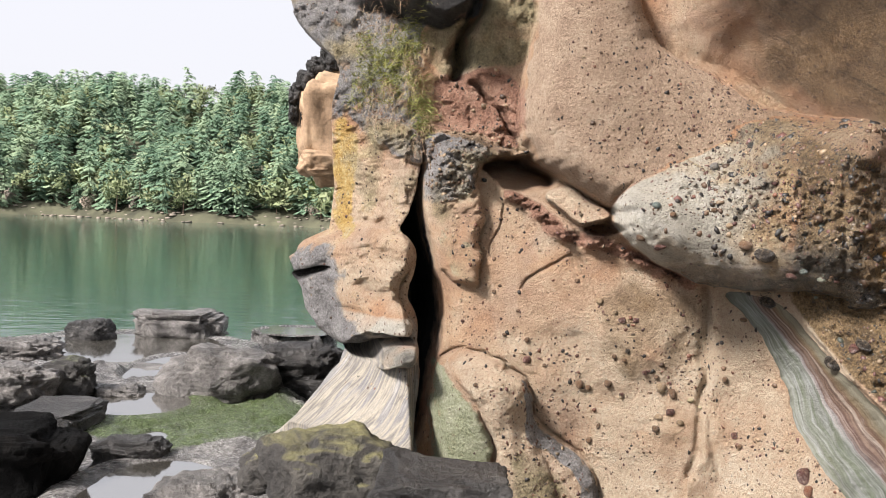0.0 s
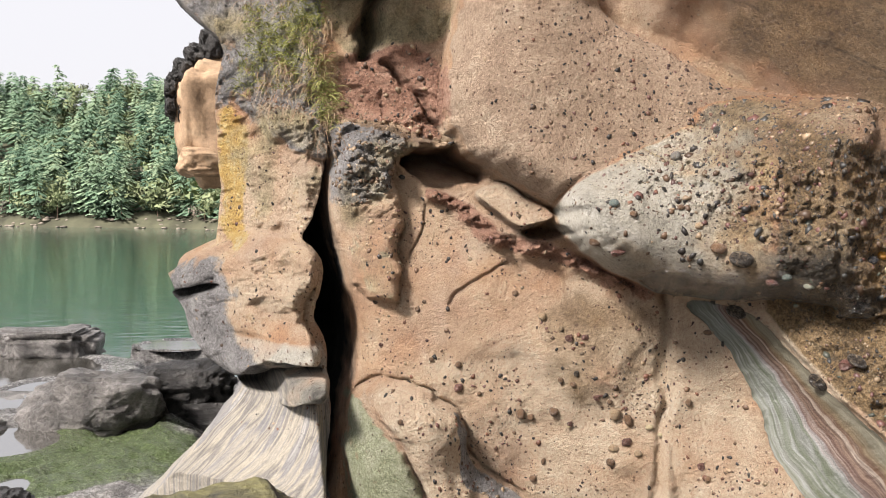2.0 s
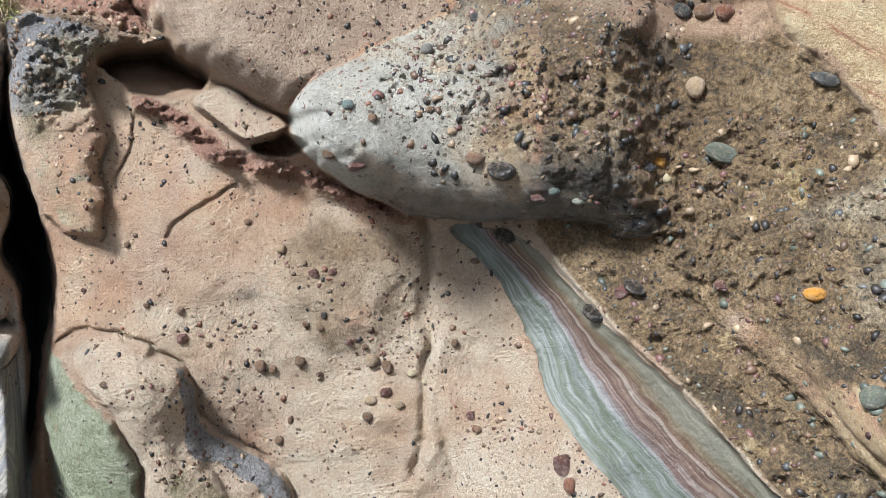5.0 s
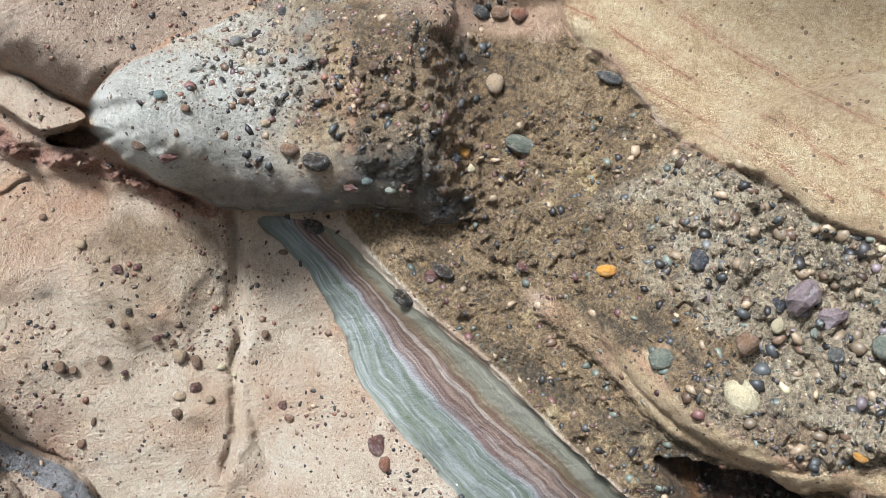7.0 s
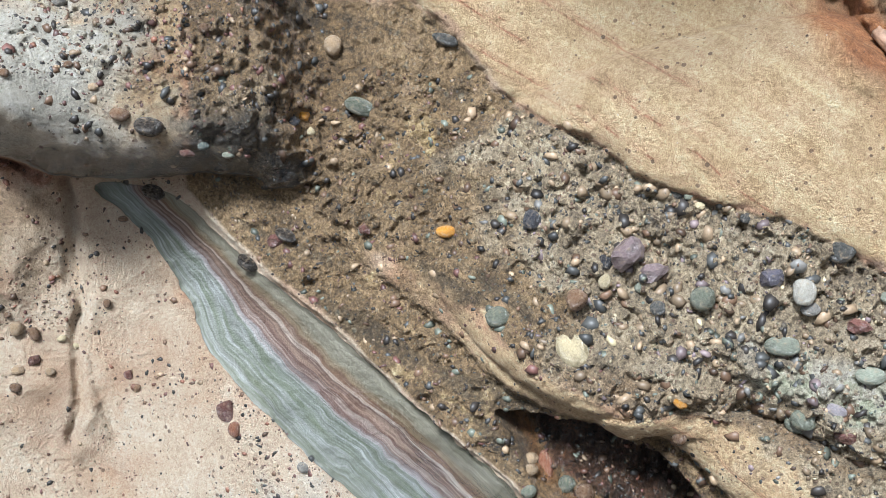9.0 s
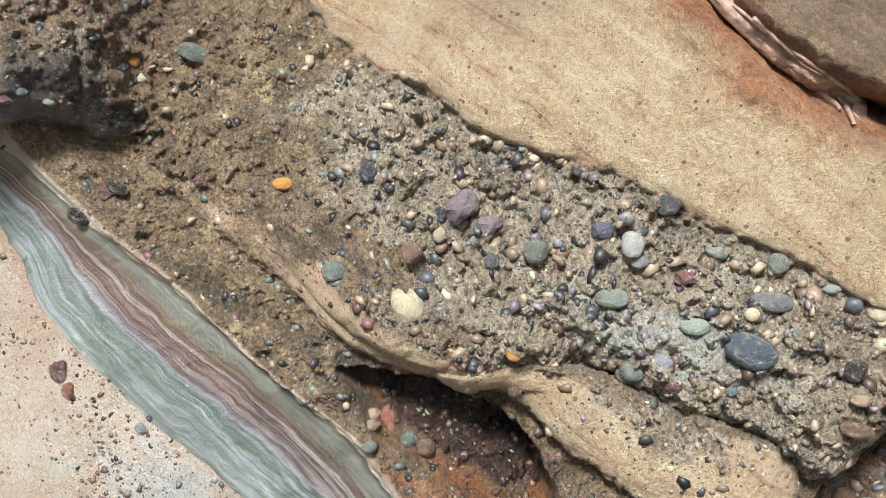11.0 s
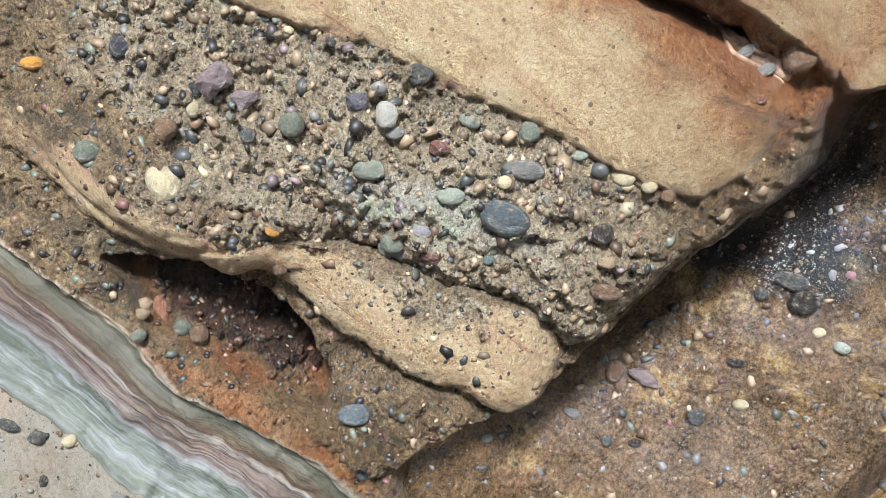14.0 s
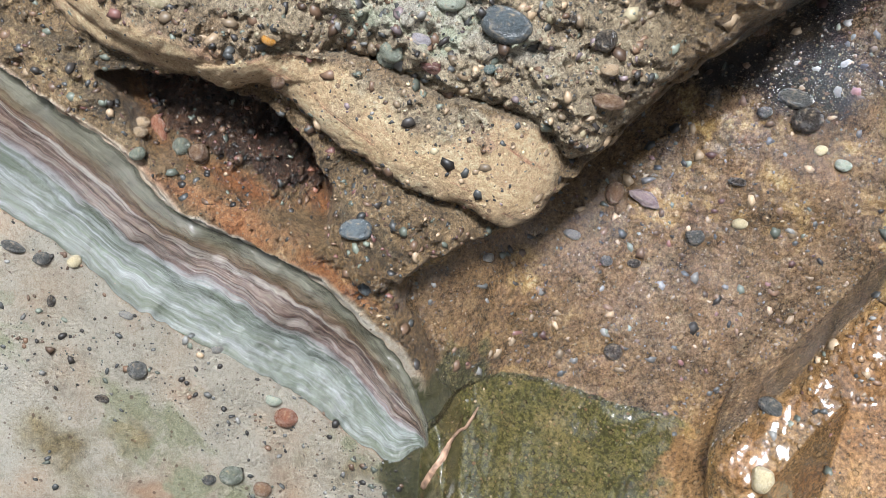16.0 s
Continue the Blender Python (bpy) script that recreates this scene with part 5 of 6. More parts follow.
def stone_shapes(count, level, rough, seed):
    """Worn pebble forms of unit radius, flat side along z."""
    rng = np.random.RandomState(seed)
    bm = bmesh.new()
    bmesh.ops.create_icosphere(bm, subdivisions=level, radius=1.0)
    bm.verts.ensure_lookup_table()
    v0 = np.array([v.co for v in bm.verts])
    faces = np.array([[v.index for v in f.verts] for f in bm.faces])
    bm.free()
    out = []
    for _ in range(count):
        v = v0.copy()
        for _ in range(7):
            d = rng.normal(size=3)
            d /= np.linalg.norm(d)
            v += np.outer(np.clip(v0 @ d, 0, 1) ** 2 * rng.uniform(-0.20, 0.10) * (1 + 1.6 * rough), d)
        for _ in range(6):
            d = rng.normal(size=3)
            d /= np.linalg.norm(d)
            v -= np.outer(np.maximum(v @ d - (rng.uniform(0.55, 0.85) if rough > 0.1 else rng.uniform(0.78, 0.97)), 0) * 0.85, d)
        v *= (1 + rough * 0.25 * rng.uniform(-1, 1, (len(v), 1)))
        out.append(v / np.abs(v).max(0))
    return out, faces


ROUND, ROUND_F = stone_shapes(12, 3, 0.04, 3)
BROKEN, BROKEN_F = stone_shapes(5, 2, 0.6, 5)


def on_cliff(az, z):
    """Points of the rock face and its outward normals."""
    def point(a, h):
        r = base_radius(a, h) - relief(a, h)[0]
        return np.stack([CX + r * np.sin(np.radians(a)), CY + r * np.cos(np.radians(a)), h], -1)
    e = 0.008
    p = point(az, z)
    da, dz = point(az + np.degrees(e / 2), z) - point(az - np.degrees(e / 2), z), point(az, z + e) - point(az, z - e)
    nrm = np.cross(da, dz)
    nrm /= np.linalg.norm(nrm, axis=1, keepdims=True) + 1e-9
    axis = np.stack([CX - p[:, 0], CY - p[:, 1], 0 * z], -1)
    axis /= np.linalg.norm(axis, axis=1, keepdims=True)
    nrm *= np.where((nrm * axis).sum(1, keepdims=True) < 0, -1, 1)
    nrm = nrm + 0.35 * axis
    return p, nrm / np.linalg.norm(nrm, axis=1, keepdims=True), axis


def set_pose(p, nrm, turn):
    zax = Vector(nrm)
    up = Vector((0, 0, 1))
    xax = zax.cross(up).normalized() * -1
    yax = zax.cross(xax)
    m = Matrix((xax, yax, zax)).transposed().to_4x4()
    return Matrix.Translation(Vector(p)) @ m @ Matrix.Rotation(radians(turn), 4, "Z")


STONES = [
    [(65.77, 0.931, 0.050, 0.035, -8, "blue"), (60.49, 1.182, 0.028, 0.025, 20, "slate"), (45.49, 0.981, 0.030, 0.040, 25, "cream"), (48.6, 1.165, 0.036, 0.026, 35, "mauve"), (50.2, 1.130, 0.032, 0.024, 20, "mauve"), (53.02, 1.092, 0.024, 0.026, 10, "sage"), (57.74, 1.016, 0.031, 0.020, 5, "mint"), (58.80, 1.114, 0.020, 0.027, 0, "white"), (66.81, 1.082, 0.021, 0.021, 0, "sage"), (56.93, 1.133, 0.022, 0.019, 0, "violet"), (66.50, 1.019, 0.042, 0.022, -12, "grey"), (71.32, 0.909, 0.019, 0.022, 10, "black"), (43.36, 1.218, 0.019, 0.022, -20, "navy"), (45.82, 1.077, 0.021, 0.023, -40, "brown"), (51.91, 0.907, 0.014, 0.010, -20, "amber"), (41.09, 1.035, 0.023, 0.018, 10, "sage")],
    [(27.27, 1.094, 0.041, 0.028, -25, "black"), (25.95, 0.715, 0.021, 0.028, 0, "russet"), (29.75, 0.648, 0.021, 0.017, -30, "grey"), (44.47, 0.687, 0.013, 0.030, 0, "russet"), (46.74, 0.651, 0.017, 0.022, 10, "brown"), (43.26, 0.697, 0.019, 0.015, 0, "tan"), (63.53, 1.104, 0.022, 0.015, -15, "mint"), (69.87, 1.044, 0.019, 0.014, 0, "mint"), (72.27, 1.009, 0.022, 0.019, 0, "cream"), (61.89, 1.056, 0.024, 0.019, 0, "maroon"), (47.42, 1.115, 0.013, 0.018, 0, "cream"), (47.49, 1.148, 0.014, 0.018, 0, "navy"), (38.32, 1.181, 0.021, 0.015, 0, "amber"), (33.73, 1.179, 0.014, 0.015, 0, "maroon"), (33.56, 1.431, 0.035, 0.017, -25, "sage"), (30.40, 1.415, 0.016, 0.012, -20, "amber")],
    [(30.80, 1.381, 0.013, 0.011, 0, "cream"), (29.71, 1.401, 0.022, 0.018, 0, "navy"), (59.09, 0.885, 0.022, 0.023, 0, "sage"), (61.44, 0.859, 0.024, 0.014, -15, "maroon"), (60.71, 0.906, 0.022, 0.013, -15, "lilac"), (52.06, 0.821, 0.015, 0.019, 0, "brown"), (52.89, 1.251, 0.010, 0.008, 0, "cream"), (52.22, 1.269, 0.009, 0.007, 0, "mint"), (51.56, 1.273, 0.013, 0.010, -20, "slate"), (62.53, 0.972, 0.026, 0.018, 0, "mint"), (55.51, 1.233, 0.011, 0.011, 0, "slate"), (59.11, 1.081, 0.018, 0.013, 0, "grey"), (50.53, 1.069, 0.014, 0.015, 0, "slate"), (49.50, 1.104, 0.010, 0.013, 0, "mint"), (65.62, 0.998, 0.014, 0.013, 0, "cream"), (69.40, 0.943, 0.014, 0.010, 0, "black")],
    [(80.55, 1.217, 0.035, 0.032, 20, "brown"), (77.76, 1.219, 0.043, 0.013, 35, "grey"), (79.01, 1.191, 0.027, 0.013, 30, "grey"), (80.77, 0.729, 0.038, 0.022, -5, "slate"), (73.34, 0.492, 0.042, 0.021, -30, "mauve"), (71.58, 0.495, 0.023, 0.031, 10, "brown"), (71.66, 0.800, 0.032, 0.017, -10, "brown"), (56.62, 0.537, 0.034, 0.024, 10, "blue"), (57.08, 0.413, 0.020, 0.024, 0, "blue"), (78.20, 0.844, 0.020, 0.018, 0, "brown"), (76.46, 0.413, 0.023, 0.019, 20, "slate"), (78.44, 0.548, 0.020, 0.010, 0, "black"), (71.48, 0.365, 0.015, 0.013, 0, "slate"), (73.09, 0.355, 0.017, 0.011, 0, "black"), (78.86, 0.455, 0.019, 0.013, 0, "cream"), (69.27, 0.416, 0.021, 0.012, -15, "grey"), (71.45, 0.911, 0.017, 0.020, 0, "black"), (71.75, 0.859, 0.018, 0.012, 0, "tan"), (69.44, 0.947, 0.014, 0.009, 0, "slate")],
    [(74.75, 0.974, 0.015, 0.013, 0, "brown"), (79.10, 1.150, 0.013, 0.010, 0, "russet"), (64.83, 0.853, 0.012, 0.010, 0, "teal"), (58.80, 0.869, 0.022, 0.022, 0, "sage"), (43.35, 0.705, 0.019, 0.016, 0, "tan"), (43.12, 0.667, 0.018, 0.016, 0, "sage"), (45.58, 0.661, 0.020, 0.020, 0, "sage"), (44.28, 0.696, 0.013, 0.027, 0, "russet"), (46.64, 0.655, 0.019, 0.020, 0, "brown"), (81.50, 0.685, 0.037, 0.031, 0, "black"), (83.77, 0.597, 0.019, 0.014, 0, "mint"), (79.39, 0.697, 0.016, 0.014, 0, "slate"), (72.38, 0.991, 0.015, 0.012, 0, "cream"), (73.77, 0.992, 0.015, 0.013, 0, "cream"), (82.54, 0.622, 0.015, 0.013, 0, "cream"), (64.35, 0.403, 0.015, 0.011, 0, "grey")],
    [(17.80, 1.648, 0.020, 0.019, 20, "grey"), (18.05, 1.585, 0.018, 0.011, -15, "white"), (13.39, 1.526, 0.017, 0.015, 0, "teal"), (12.42, 1.430, 0.022, 0.015, -10, "slate"), (9.33, 0.919, 0.015, 0.015, 0, "brown"), (15.70, 0.923, 0.017, 0.025, 20, "grey"), (14.45, 0.974, 0.012, 0.011, 0, "brown"), (32.29, 1.558, 0.021, 0.024, 30, "tan"), (33.78, 1.433, 0.035, 0.014, -25, "sage"), (31.48, 1.714, 0.021, 0.015, -30, "slate"), (32.60, 1.711, 0.020, 0.016, 0, "brown"), (33.62, 1.704, 0.022, 0.017, 0, "russet"), (23.87, 1.344, 0.023, 0.017, 0, "maroon"), (24.68, 1.356, 0.017, 0.013, 0, "teal"), (20.35, 1.422, 0.029, 0.021, 0, "slate"), (22.36, 1.244, 0.041, 0.027, -10, "black")],
    [(41.17, 1.032, 0.024, 0.019, 10, "sage"), (38.51, 1.569, 0.031, 0.015, -25, "slate"), (29.24, 1.161, 0.038, 0.021, -25, "black"), (11.96, 1.024, 0.012, 0.011, 0, "brown"), (16.35, 0.833, 0.017, 0.014, 0, "sage"), (14.75, 0.845, 0.020, 0.015, 0, "tan"), (11.83, 0.899, 0.011, 0.010, 0, "cream"), (17.88, 0.886, 0.013, 0.010, 0, "cream"), (20.86, 0.781, 0.013, 0.013, 0, "brown"), (9.89, 1.210, 0.018, 0.016, 0, "grey"), (12.66, 1.156, 0.015, 0.012, 0, "maroon"), (11.09, 1.178, 0.010, 0.010, 0, "slate"), (17.89, 1.518, 0.014, 0.011, 0, "brown"), (20.45, 1.714, 0.015, 0.015, 0, "slate"), (21.61, 1.649, 0.015, 0.017, 0, "brown"), (24.95, 1.587, 0.017, 0.014, 0, "brown")],
    [(51.19, 0.094, 0.028, 0.025, -10, "russet"), (41.68, 0.201, 0.021, 0.021, 0, "slate"), (50.49, 0.140, 0.018, 0.013, -20, "mint"), (35.20, 0.453, 0.027, 0.013, -30, "slate"), (36.71, 0.430, 0.019, 0.016, 0, "slate"), (38.50, 0.425, 0.017, 0.016, 0, "cream"), (39.28, 0.128, 0.021, 0.010, -10, "black"), (41.37, 0.317, 0.018, 0.009, -20, "grey"), (36.82, 0.335, 0.010, 0.014, 0, "black"), (46.91, 0.251, 0.013, 0.009, 0, "grey"), (47.22, -0.036, 0.026, 0.022, 0, "sage"), (49.34, -0.069, 0.021, 0.019, 0, "brown"), (45.63, -0.051, 0.017, 0.013, 0, "slate"), (82.79, 0.168, 0.032, 0.021, -15, "slate"), (72.44, 0.158, 0.022, 0.022, 0, "black"), (83.18, 0.052, 0.024, 0.030, 0, "cream")],
    [(4.44, 1.069, 0.014, 0.014, 0, "brown"), (4.47, 1.003, 0.019, 0.017, 0, "maroon"), (8.66, 0.928, 0.019, 0.023, 0, "slate"), (1.85, 1.221, 0.011, 0.011, 0, "brown"), (8.12, 1.272, 0.012, 0.011, 0, "brown"), (9.61, 0.739, 0.015, 0.016, 0, "brown"), (10.24, 0.792, 0.010, 0.017, 0, "brown"), (0.35, 0.930, 0.011, 0.011, 0, "brown"), (7.39, 1.364, 0.013, 0.009, 0, "brown"), (5.88, 0.987, 0.010, 0.010, 0, "brown"), (10.84, 0.939, 0.019, 0.019, 0, "slate"), (-0.38, 1.115, 0.012, 0.010, 0, "maroon"), (2.70, 1.082, 0.011, 0.009, 0, "brown")],
    [(13.84, 1.409, 0.029, 0.019, 10, "slate"), (21.80, 1.398, 0.042, 0.030, 0, "black"), (28.76, 1.149, 0.038, 0.026, 20, "maroon"), (25.61, 0.752, 0.033, 0.040, 0, "maroon"), (14.86, 0.941, 0.023, 0.025, 0, "grey"), (17.05, 0.907, 0.017, 0.013, 0, "cream"), (20.44, 0.812, 0.017, 0.017, 0, "maroon"), (20.68, 1.178, 0.017, 0.011, 0, "slate"), (26.05, 1.339, 0.019, 0.012, 0, "mint"), (13.57, 0.987, 0.015, 0.013, 0, "maroon"), (11.16, 1.032, 0.014, 0.013, 0, "brown"), (11.91, 0.905, 0.013, 0.013, 0, "maroon"), (11.64, 1.154, 0.019, 0.015, 0, "maroon"), (15.58, 0.863, 0.021, 0.017, 0, "grey"), (14.57, 0.807, 0.019, 0.017, 0, "brown"), (19.51, 0.985, 0.013, 0.017, 0, "brown"), (14.72, 1.501, 0.014, 0.012, 0, "brown"), (19.05, 1.475, 0.015, 0.012, 0, "grey"), (12.17, 1.054, 0.011, 0.013, 0, "black")],
]
SEED = random.Random(11)
for row in STONES:
    az, z = np.array([r[0] for r in row]), np.array([r[1] for r in row])
    pts, nrm, axis = on_cliff(az, z)
    for (a, h, rx, ry, turn, key), p, q, ax in zip(row, pts, nrm, axis):
        if a < 24 and h < 1.5 and key in ("slate", "grey", "sage", "teal"):
            key = SEED.choice(["brown", "maroon", "brown", "tan"])
        broken = key in ("mauve", "maroon", "violet")
        shapes, fc = (BROKEN, BROKEN_F) if broken else (ROUND, ROUND_F)
        v = shapes[SEED.randrange(len(shapes))]
        ob = part("pebble", v, fc, STONE_MATS[key], BED if a > 30 else WALL, "rounded %s pebble set in the rock" % key if not broken else "rough %s stone set in the rock" % key)
        if a < 30:
            rx, ry = 0.72 * rx, 0.72 * ry
        depth = 0.9 * min(rx, ry)
        ob.matrix_basis = set_pose(Vector(p) + Vector(q) * depth * 0.2, 0.5 * q + 0.5 * ax, turn) @ Matrix.Diagonal((rx, ry, depth, 1))
        if broken:
            ob.data.polygons.foreach_set("use_smooth", [False] * len(ob.data.polygons))


def grit_material():
    m, n, l, p = material("small_stones")
    c = attr(n, "tint").outputs["Color"]
    a = noise_node(n, l, coords(n, l), 150, 3, 0.6)
    col = mixc(n, l, 0.5, c, ramp(n, l, a, [(0.3, grey(0.3)), (0.7, grey(0.7))]), "OVERLAY")
    l.new(col, p.inputs["Base Color"])
    p.inputs["Roughness"].default_value = 0.5
    return m


GRIT = grit_material()
SMALL, SMALL_F = stone_shapes(14, 1, 0.85, 9)


def scatter(name, count, lo, hi, palette, keep, az_range, z_range, seed, label, sink=0.15):
    """Many small stones over the rock where keep(zones, az, z) allows, as one mesh."""
    rng = np.random.RandomState(seed)
    az, z = rng.uniform(*az_range, count * 4), rng.uniform(*z_range, count * 4)
    ok = np.nonzero(rng.rand(len(az)) < keep(relief(az, z)[1], az, z))[0][:count]
    az, z = az[ok], z[ok]
    p, nrm, axis = on_cliff(az, z)
    n = len(az)
    size = lo * (hi / lo) ** (rng.rand(n) ** 2.8)
    keys = rng.choice(len(palette), n)
    cols = np.array([STONE_COLOURS[k] for k in palette])[keys] * rng.uniform(0.28, 0.95, (n, 1))
    verts, faces, tint = [], [], []
    nv = len(SMALL[0])
    t1 = np.cross(nrm, rng.normal(size=(n, 3)))
    t1 /= np.linalg.norm(t1, axis=1, keepdims=True)
    t2 = np.cross(nrm, t1)
    pick = rng.choice(len(SMALL), n)
    asp = rng.uniform(0.45, 1.0, n)
    for i in range(n):
        v = SMALL[pick[i]] * size[i]
        verts.append(p[i] + nrm[i] * size[i] * sink + v[:, :1] * t1[i] + v[:, 1:2] * t2[i] * asp[i] + v[:, 2:] * nrm[i] * 0.6)
        faces.append(SMALL_F + i * nv)
        tint.append(np.repeat(cols[i][None], nv, 0))
    ob = part(name, np.concatenate(verts), np.concatenate(faces), GRIT, cliff, label)
    rgba = np.hstack([np.concatenate(tint), np.ones((n * nv, 1))]).astype(np.float32)
    ob.data.attributes.new("tint", "FLOAT_COLOR", "POINT").data.foreach_set("color", rgba.ravel())
    return tagged(ob, kind="stuff")


DARKS = ["brown", "slate", "black", "brown", "maroon", "grey", "tan"]
MIXED = ["slate", "grey", "tan", "sage", "brown", "tan", "slate", "slate", "tan", "black", "mauve", "black", "brown", "tan", "sage", "tan", "black", "brown", "brown", "tan", "cream"]
EDGE_Z, EDGE_A = [z for a, z in LEFT_EDGE][::-1], [a for a, z in LEFT_EDGE][::-1]
scatter("conglomerate_pebbles", 3600, 0.003, 0.019, MIXED, lambda s, a, z: 0.9 * s["grit"] * step(a, 34, 44) * (1 - s["_recess"]) * (1 - s["rust"]), (32, 84), (0.4, 1.6), 21, "many small mixed pebbles in the conglomerate", -0.2)
scatter("tongue_pebbles", 1700, 0.0025, 0.017, ["brown", "tan", "black", "brown", "slate", "black", "maroon"], lambda s, a, z: s["_tongue"] * np.clip(0.05 + 0.45 * step(a, 13, 20) + 0.4 * s["grit"], 0, 1) * (0.25 + 0.75 * step(z, 1.36, 1.46)), (8, 34), (1.2, 2.0), 22, "small dark pebbles on the pebbly tongue", -0.25)
scatter("wall_pebbles", 4600, 0.0018, 0.0105, ["brown", "maroon", "black", "brown", "black", "tan", "russet"], lambda s, a, z: (1 - s["_tongue"]) * (1 - s["vein"]) * (1 - s["_slab"]) * (a < np.interp(z, *VEIN_AZ)) * np.clip(0.28 + 1.3 * fbm(np.radians(a) * 2, z, 5, 3, 0.55, 341.0) + 0.35 * s["brown"], 0.06, 1), (-1.5, 44), (0.3, 1.5), 23, "small dark pebbles in the sandstone face", -0.15)
scatter("foot_pebbles", 1000, 0.002, 0.011, ["slate", "black", "brown", "sage", "grey", "black"], lambda s, a, z: (1 - s["vein"]) * (a < np.interp(z, *VEIN_AZ)) * np.clip(0.15 + fbm(np.radians(a) * 2, z, 4, 3, shift=231.0), 0, 1), (24, 60), (-0.1, 0.6), 30, "small dark stones in the pale wet rock foot")
scatter("slab_pebbles", 2400, 0.002, 0.009, ["brown", "maroon", "black", "brown", "black", "tan", "russet"], lambda s, a, z: s["_slab"] * np.clip((a - 4) / 16, 0.08, 1), (3, 30), (1.5, 2.3), 24, "small dark pebbles on the slab", -0.2)
scatter("bank_pebbles", 3800, 0.002, 0.014, ["brown", "slate", "black", "brown", "maroon", "sage", "black", "tan"], lambda s, a, z: (1 - 0.7 * s["buff"]) * s["gold"] * (1 - s["grit"]) * (1 - s["_recess"]) * (1 - s["rust"]), (18, 70), (0.3, 1.5), 25, "small stones in the golden grit", -0.2)
scatter("hollow_pebbles", 650, 0.003, 0.011, ["brown", "maroon", "black", "brown", "tan", "russet"], lambda s, a, z: s["_hollow"], (44, 66), (0.2, 1.0), 29, "dark wet stones crowded in the rusty hollow", 0.1)
scatter("recess_pebbles", 2000, 0.0022, 0.019, DARKS + ["tan", "tan", "grey", "sage"], lambda s, a, z: s["_recess"] * 0.8, (55, 92), (0.1, 1.4), 26, "small wet stones in the recessed wall", -0.25)
RIM = [(76.5, 0.02), (78.7, 0.055), (80.6, 0.118), (83.2, 0.21), (85.2, 0.32), (87.1, 0.42)]
scatter("rim_pebbles", 420, 0.002, 0.011, ["tan", "brown", "grey", "tan", "brown", "slate"], lambda s, a, z: np.exp(-(along(np.radians(a) * 2, z, RIM)[0] / 0.025) ** 2), (75, 89), (-0.02, 0.48), 33, "wet pale stones along the rim of the pool", -0.1)
scatter("vein_edge_pebbles", 260, 0.002, 0.012, ["slate", "brown", "tan", "grey", "black"], lambda s, a, z: np.exp(-(along(np.radians(a) * 2 + 0.012, z, VEIN_L)[0] / 0.016) ** 2), (20, 60), (0.05, 1.2), 34, "small stones along the edge of the banded vein", -0.1)
scatter("buttress_pebbles", 900, 0.002, 0.008, ["brown", "maroon", "black", "brown", "black", "tan", "russet"], lambda s, a, z: (1 - s["dark"]) * 0.7 * (a > np.interp(z, EDGE_Z, EDGE_A) + 0.5), (-12, -3), (0.85, 2.3), 27, "small stones in the buttress", -0.2)
scatter("pier_pebbles", 1000, 0.003, 0.012, ["brown", "tan", "black", "brown", "tan"], lambda s, a, z: np.clip(s["grey"] + 0.25 * s["red"] + 1.6 * s["umber"], 0, 1) * (1 - s["dark"]), (-3.4, 10), (1.5, 2.2), 28, "rubbly stones under the ledge", -0.2)

# ---- shore boulders and pools ----
WET_DARK = boulder_material("wet_boulder", (0.008, 0.0075, 0.007), (0.032, 0.030, 0.028), (0.12, 0.113, 0.105), rough=0.45)
DARK_MOSS = boulder_material("mossy_boulder", (0.014, 0.013, 0.012), (0.045, 0.042, 0.038), (0.12, 0.115, 0.10), moss=0.20, rough=0.7)
PALE_ROCK = boulder_material("pale_shelf_rock", (0.040, 0.037, 0.034), (0.15, 0.14, 0.13), (0.33, 0.31, 0.29), rough=0.4)
OLIVE = boulder_material("olive_boulder", (0.022, 0.02, 0.018), (0.06, 0.055, 0.048), (0.13, 0.12, 0.10), moss=0.35, rough=0.8, moss_colour=((0.13, 0.12, 0.045), (0.30, 0.28, 0.12)))
BLACK = boulder_material("black_boulder", (0.002, 0.002, 0.002), (0.004, 0.004, 0.004), (0.012, 0.011, 0.010), rough=0.85)
BLACK.node_tree.nodes["Principled BSDF"].inputs["Specular IOR Level"].default_value = 0.08


def boulder(name, place, size, turn, seed, mat, label, boxy=0.35, crag=0.10, lift=0.0, flat=-0.55):
    """A weathered boulder that sits a little in its ground: x, y and its base height; half sizes."""
    bm = bmesh.new()
    bmesh.ops.create_icosphere(bm, subdivisions=5, radius=1.0)
    off = Vector((seed * 3.17, seed * 1.31, seed * 0.77))
    for v in bm.verts:
        c = v.co.copy()
        q = Vector([math.copysign(abs(k) ** (1 - boxy), k) for k in c])
        f = 1 + 0.30 * noise.fractal(c * 1.2 + off, 1.0, 2.0, 2) + crag * (1 - 2 * abs(noise.fractal(c * 3.1 + off, 1.0, 2.0, 4))) + crag * 0.6 * noise.fractal(c * 9 + off, 0.7, 2.0, 5) + 0.035 * (1 - 2 * abs(noise.fractal(Vector((c.x * 2, c.y * 2, c.z * 7)) + off, 0.8, 2.0, 5)))
        v.co = Vector((q.x * size[0], q.y * size[1], max(q.z, flat) * size[2])) * f
    me = bpy.data.meshes.new(name)
    bm.to_mesh(me)
    bm.free()
    me.polygons.foreach_set("use_smooth", [True] * len(me.polygons))
    me.materials.append(mat)
    ob = new(name, me)
    base = float(ground_height(np.array([place[0]]), np.array([place[1]]))[0]) if len(place) < 3 else place[2]
    ob.matrix_world = pose(place[0], place[1], (base + size[2] * 0.35 if len(place) < 3 else base) + lift, 0, 0, turn)
    return tagged(ob, label, "boulder")


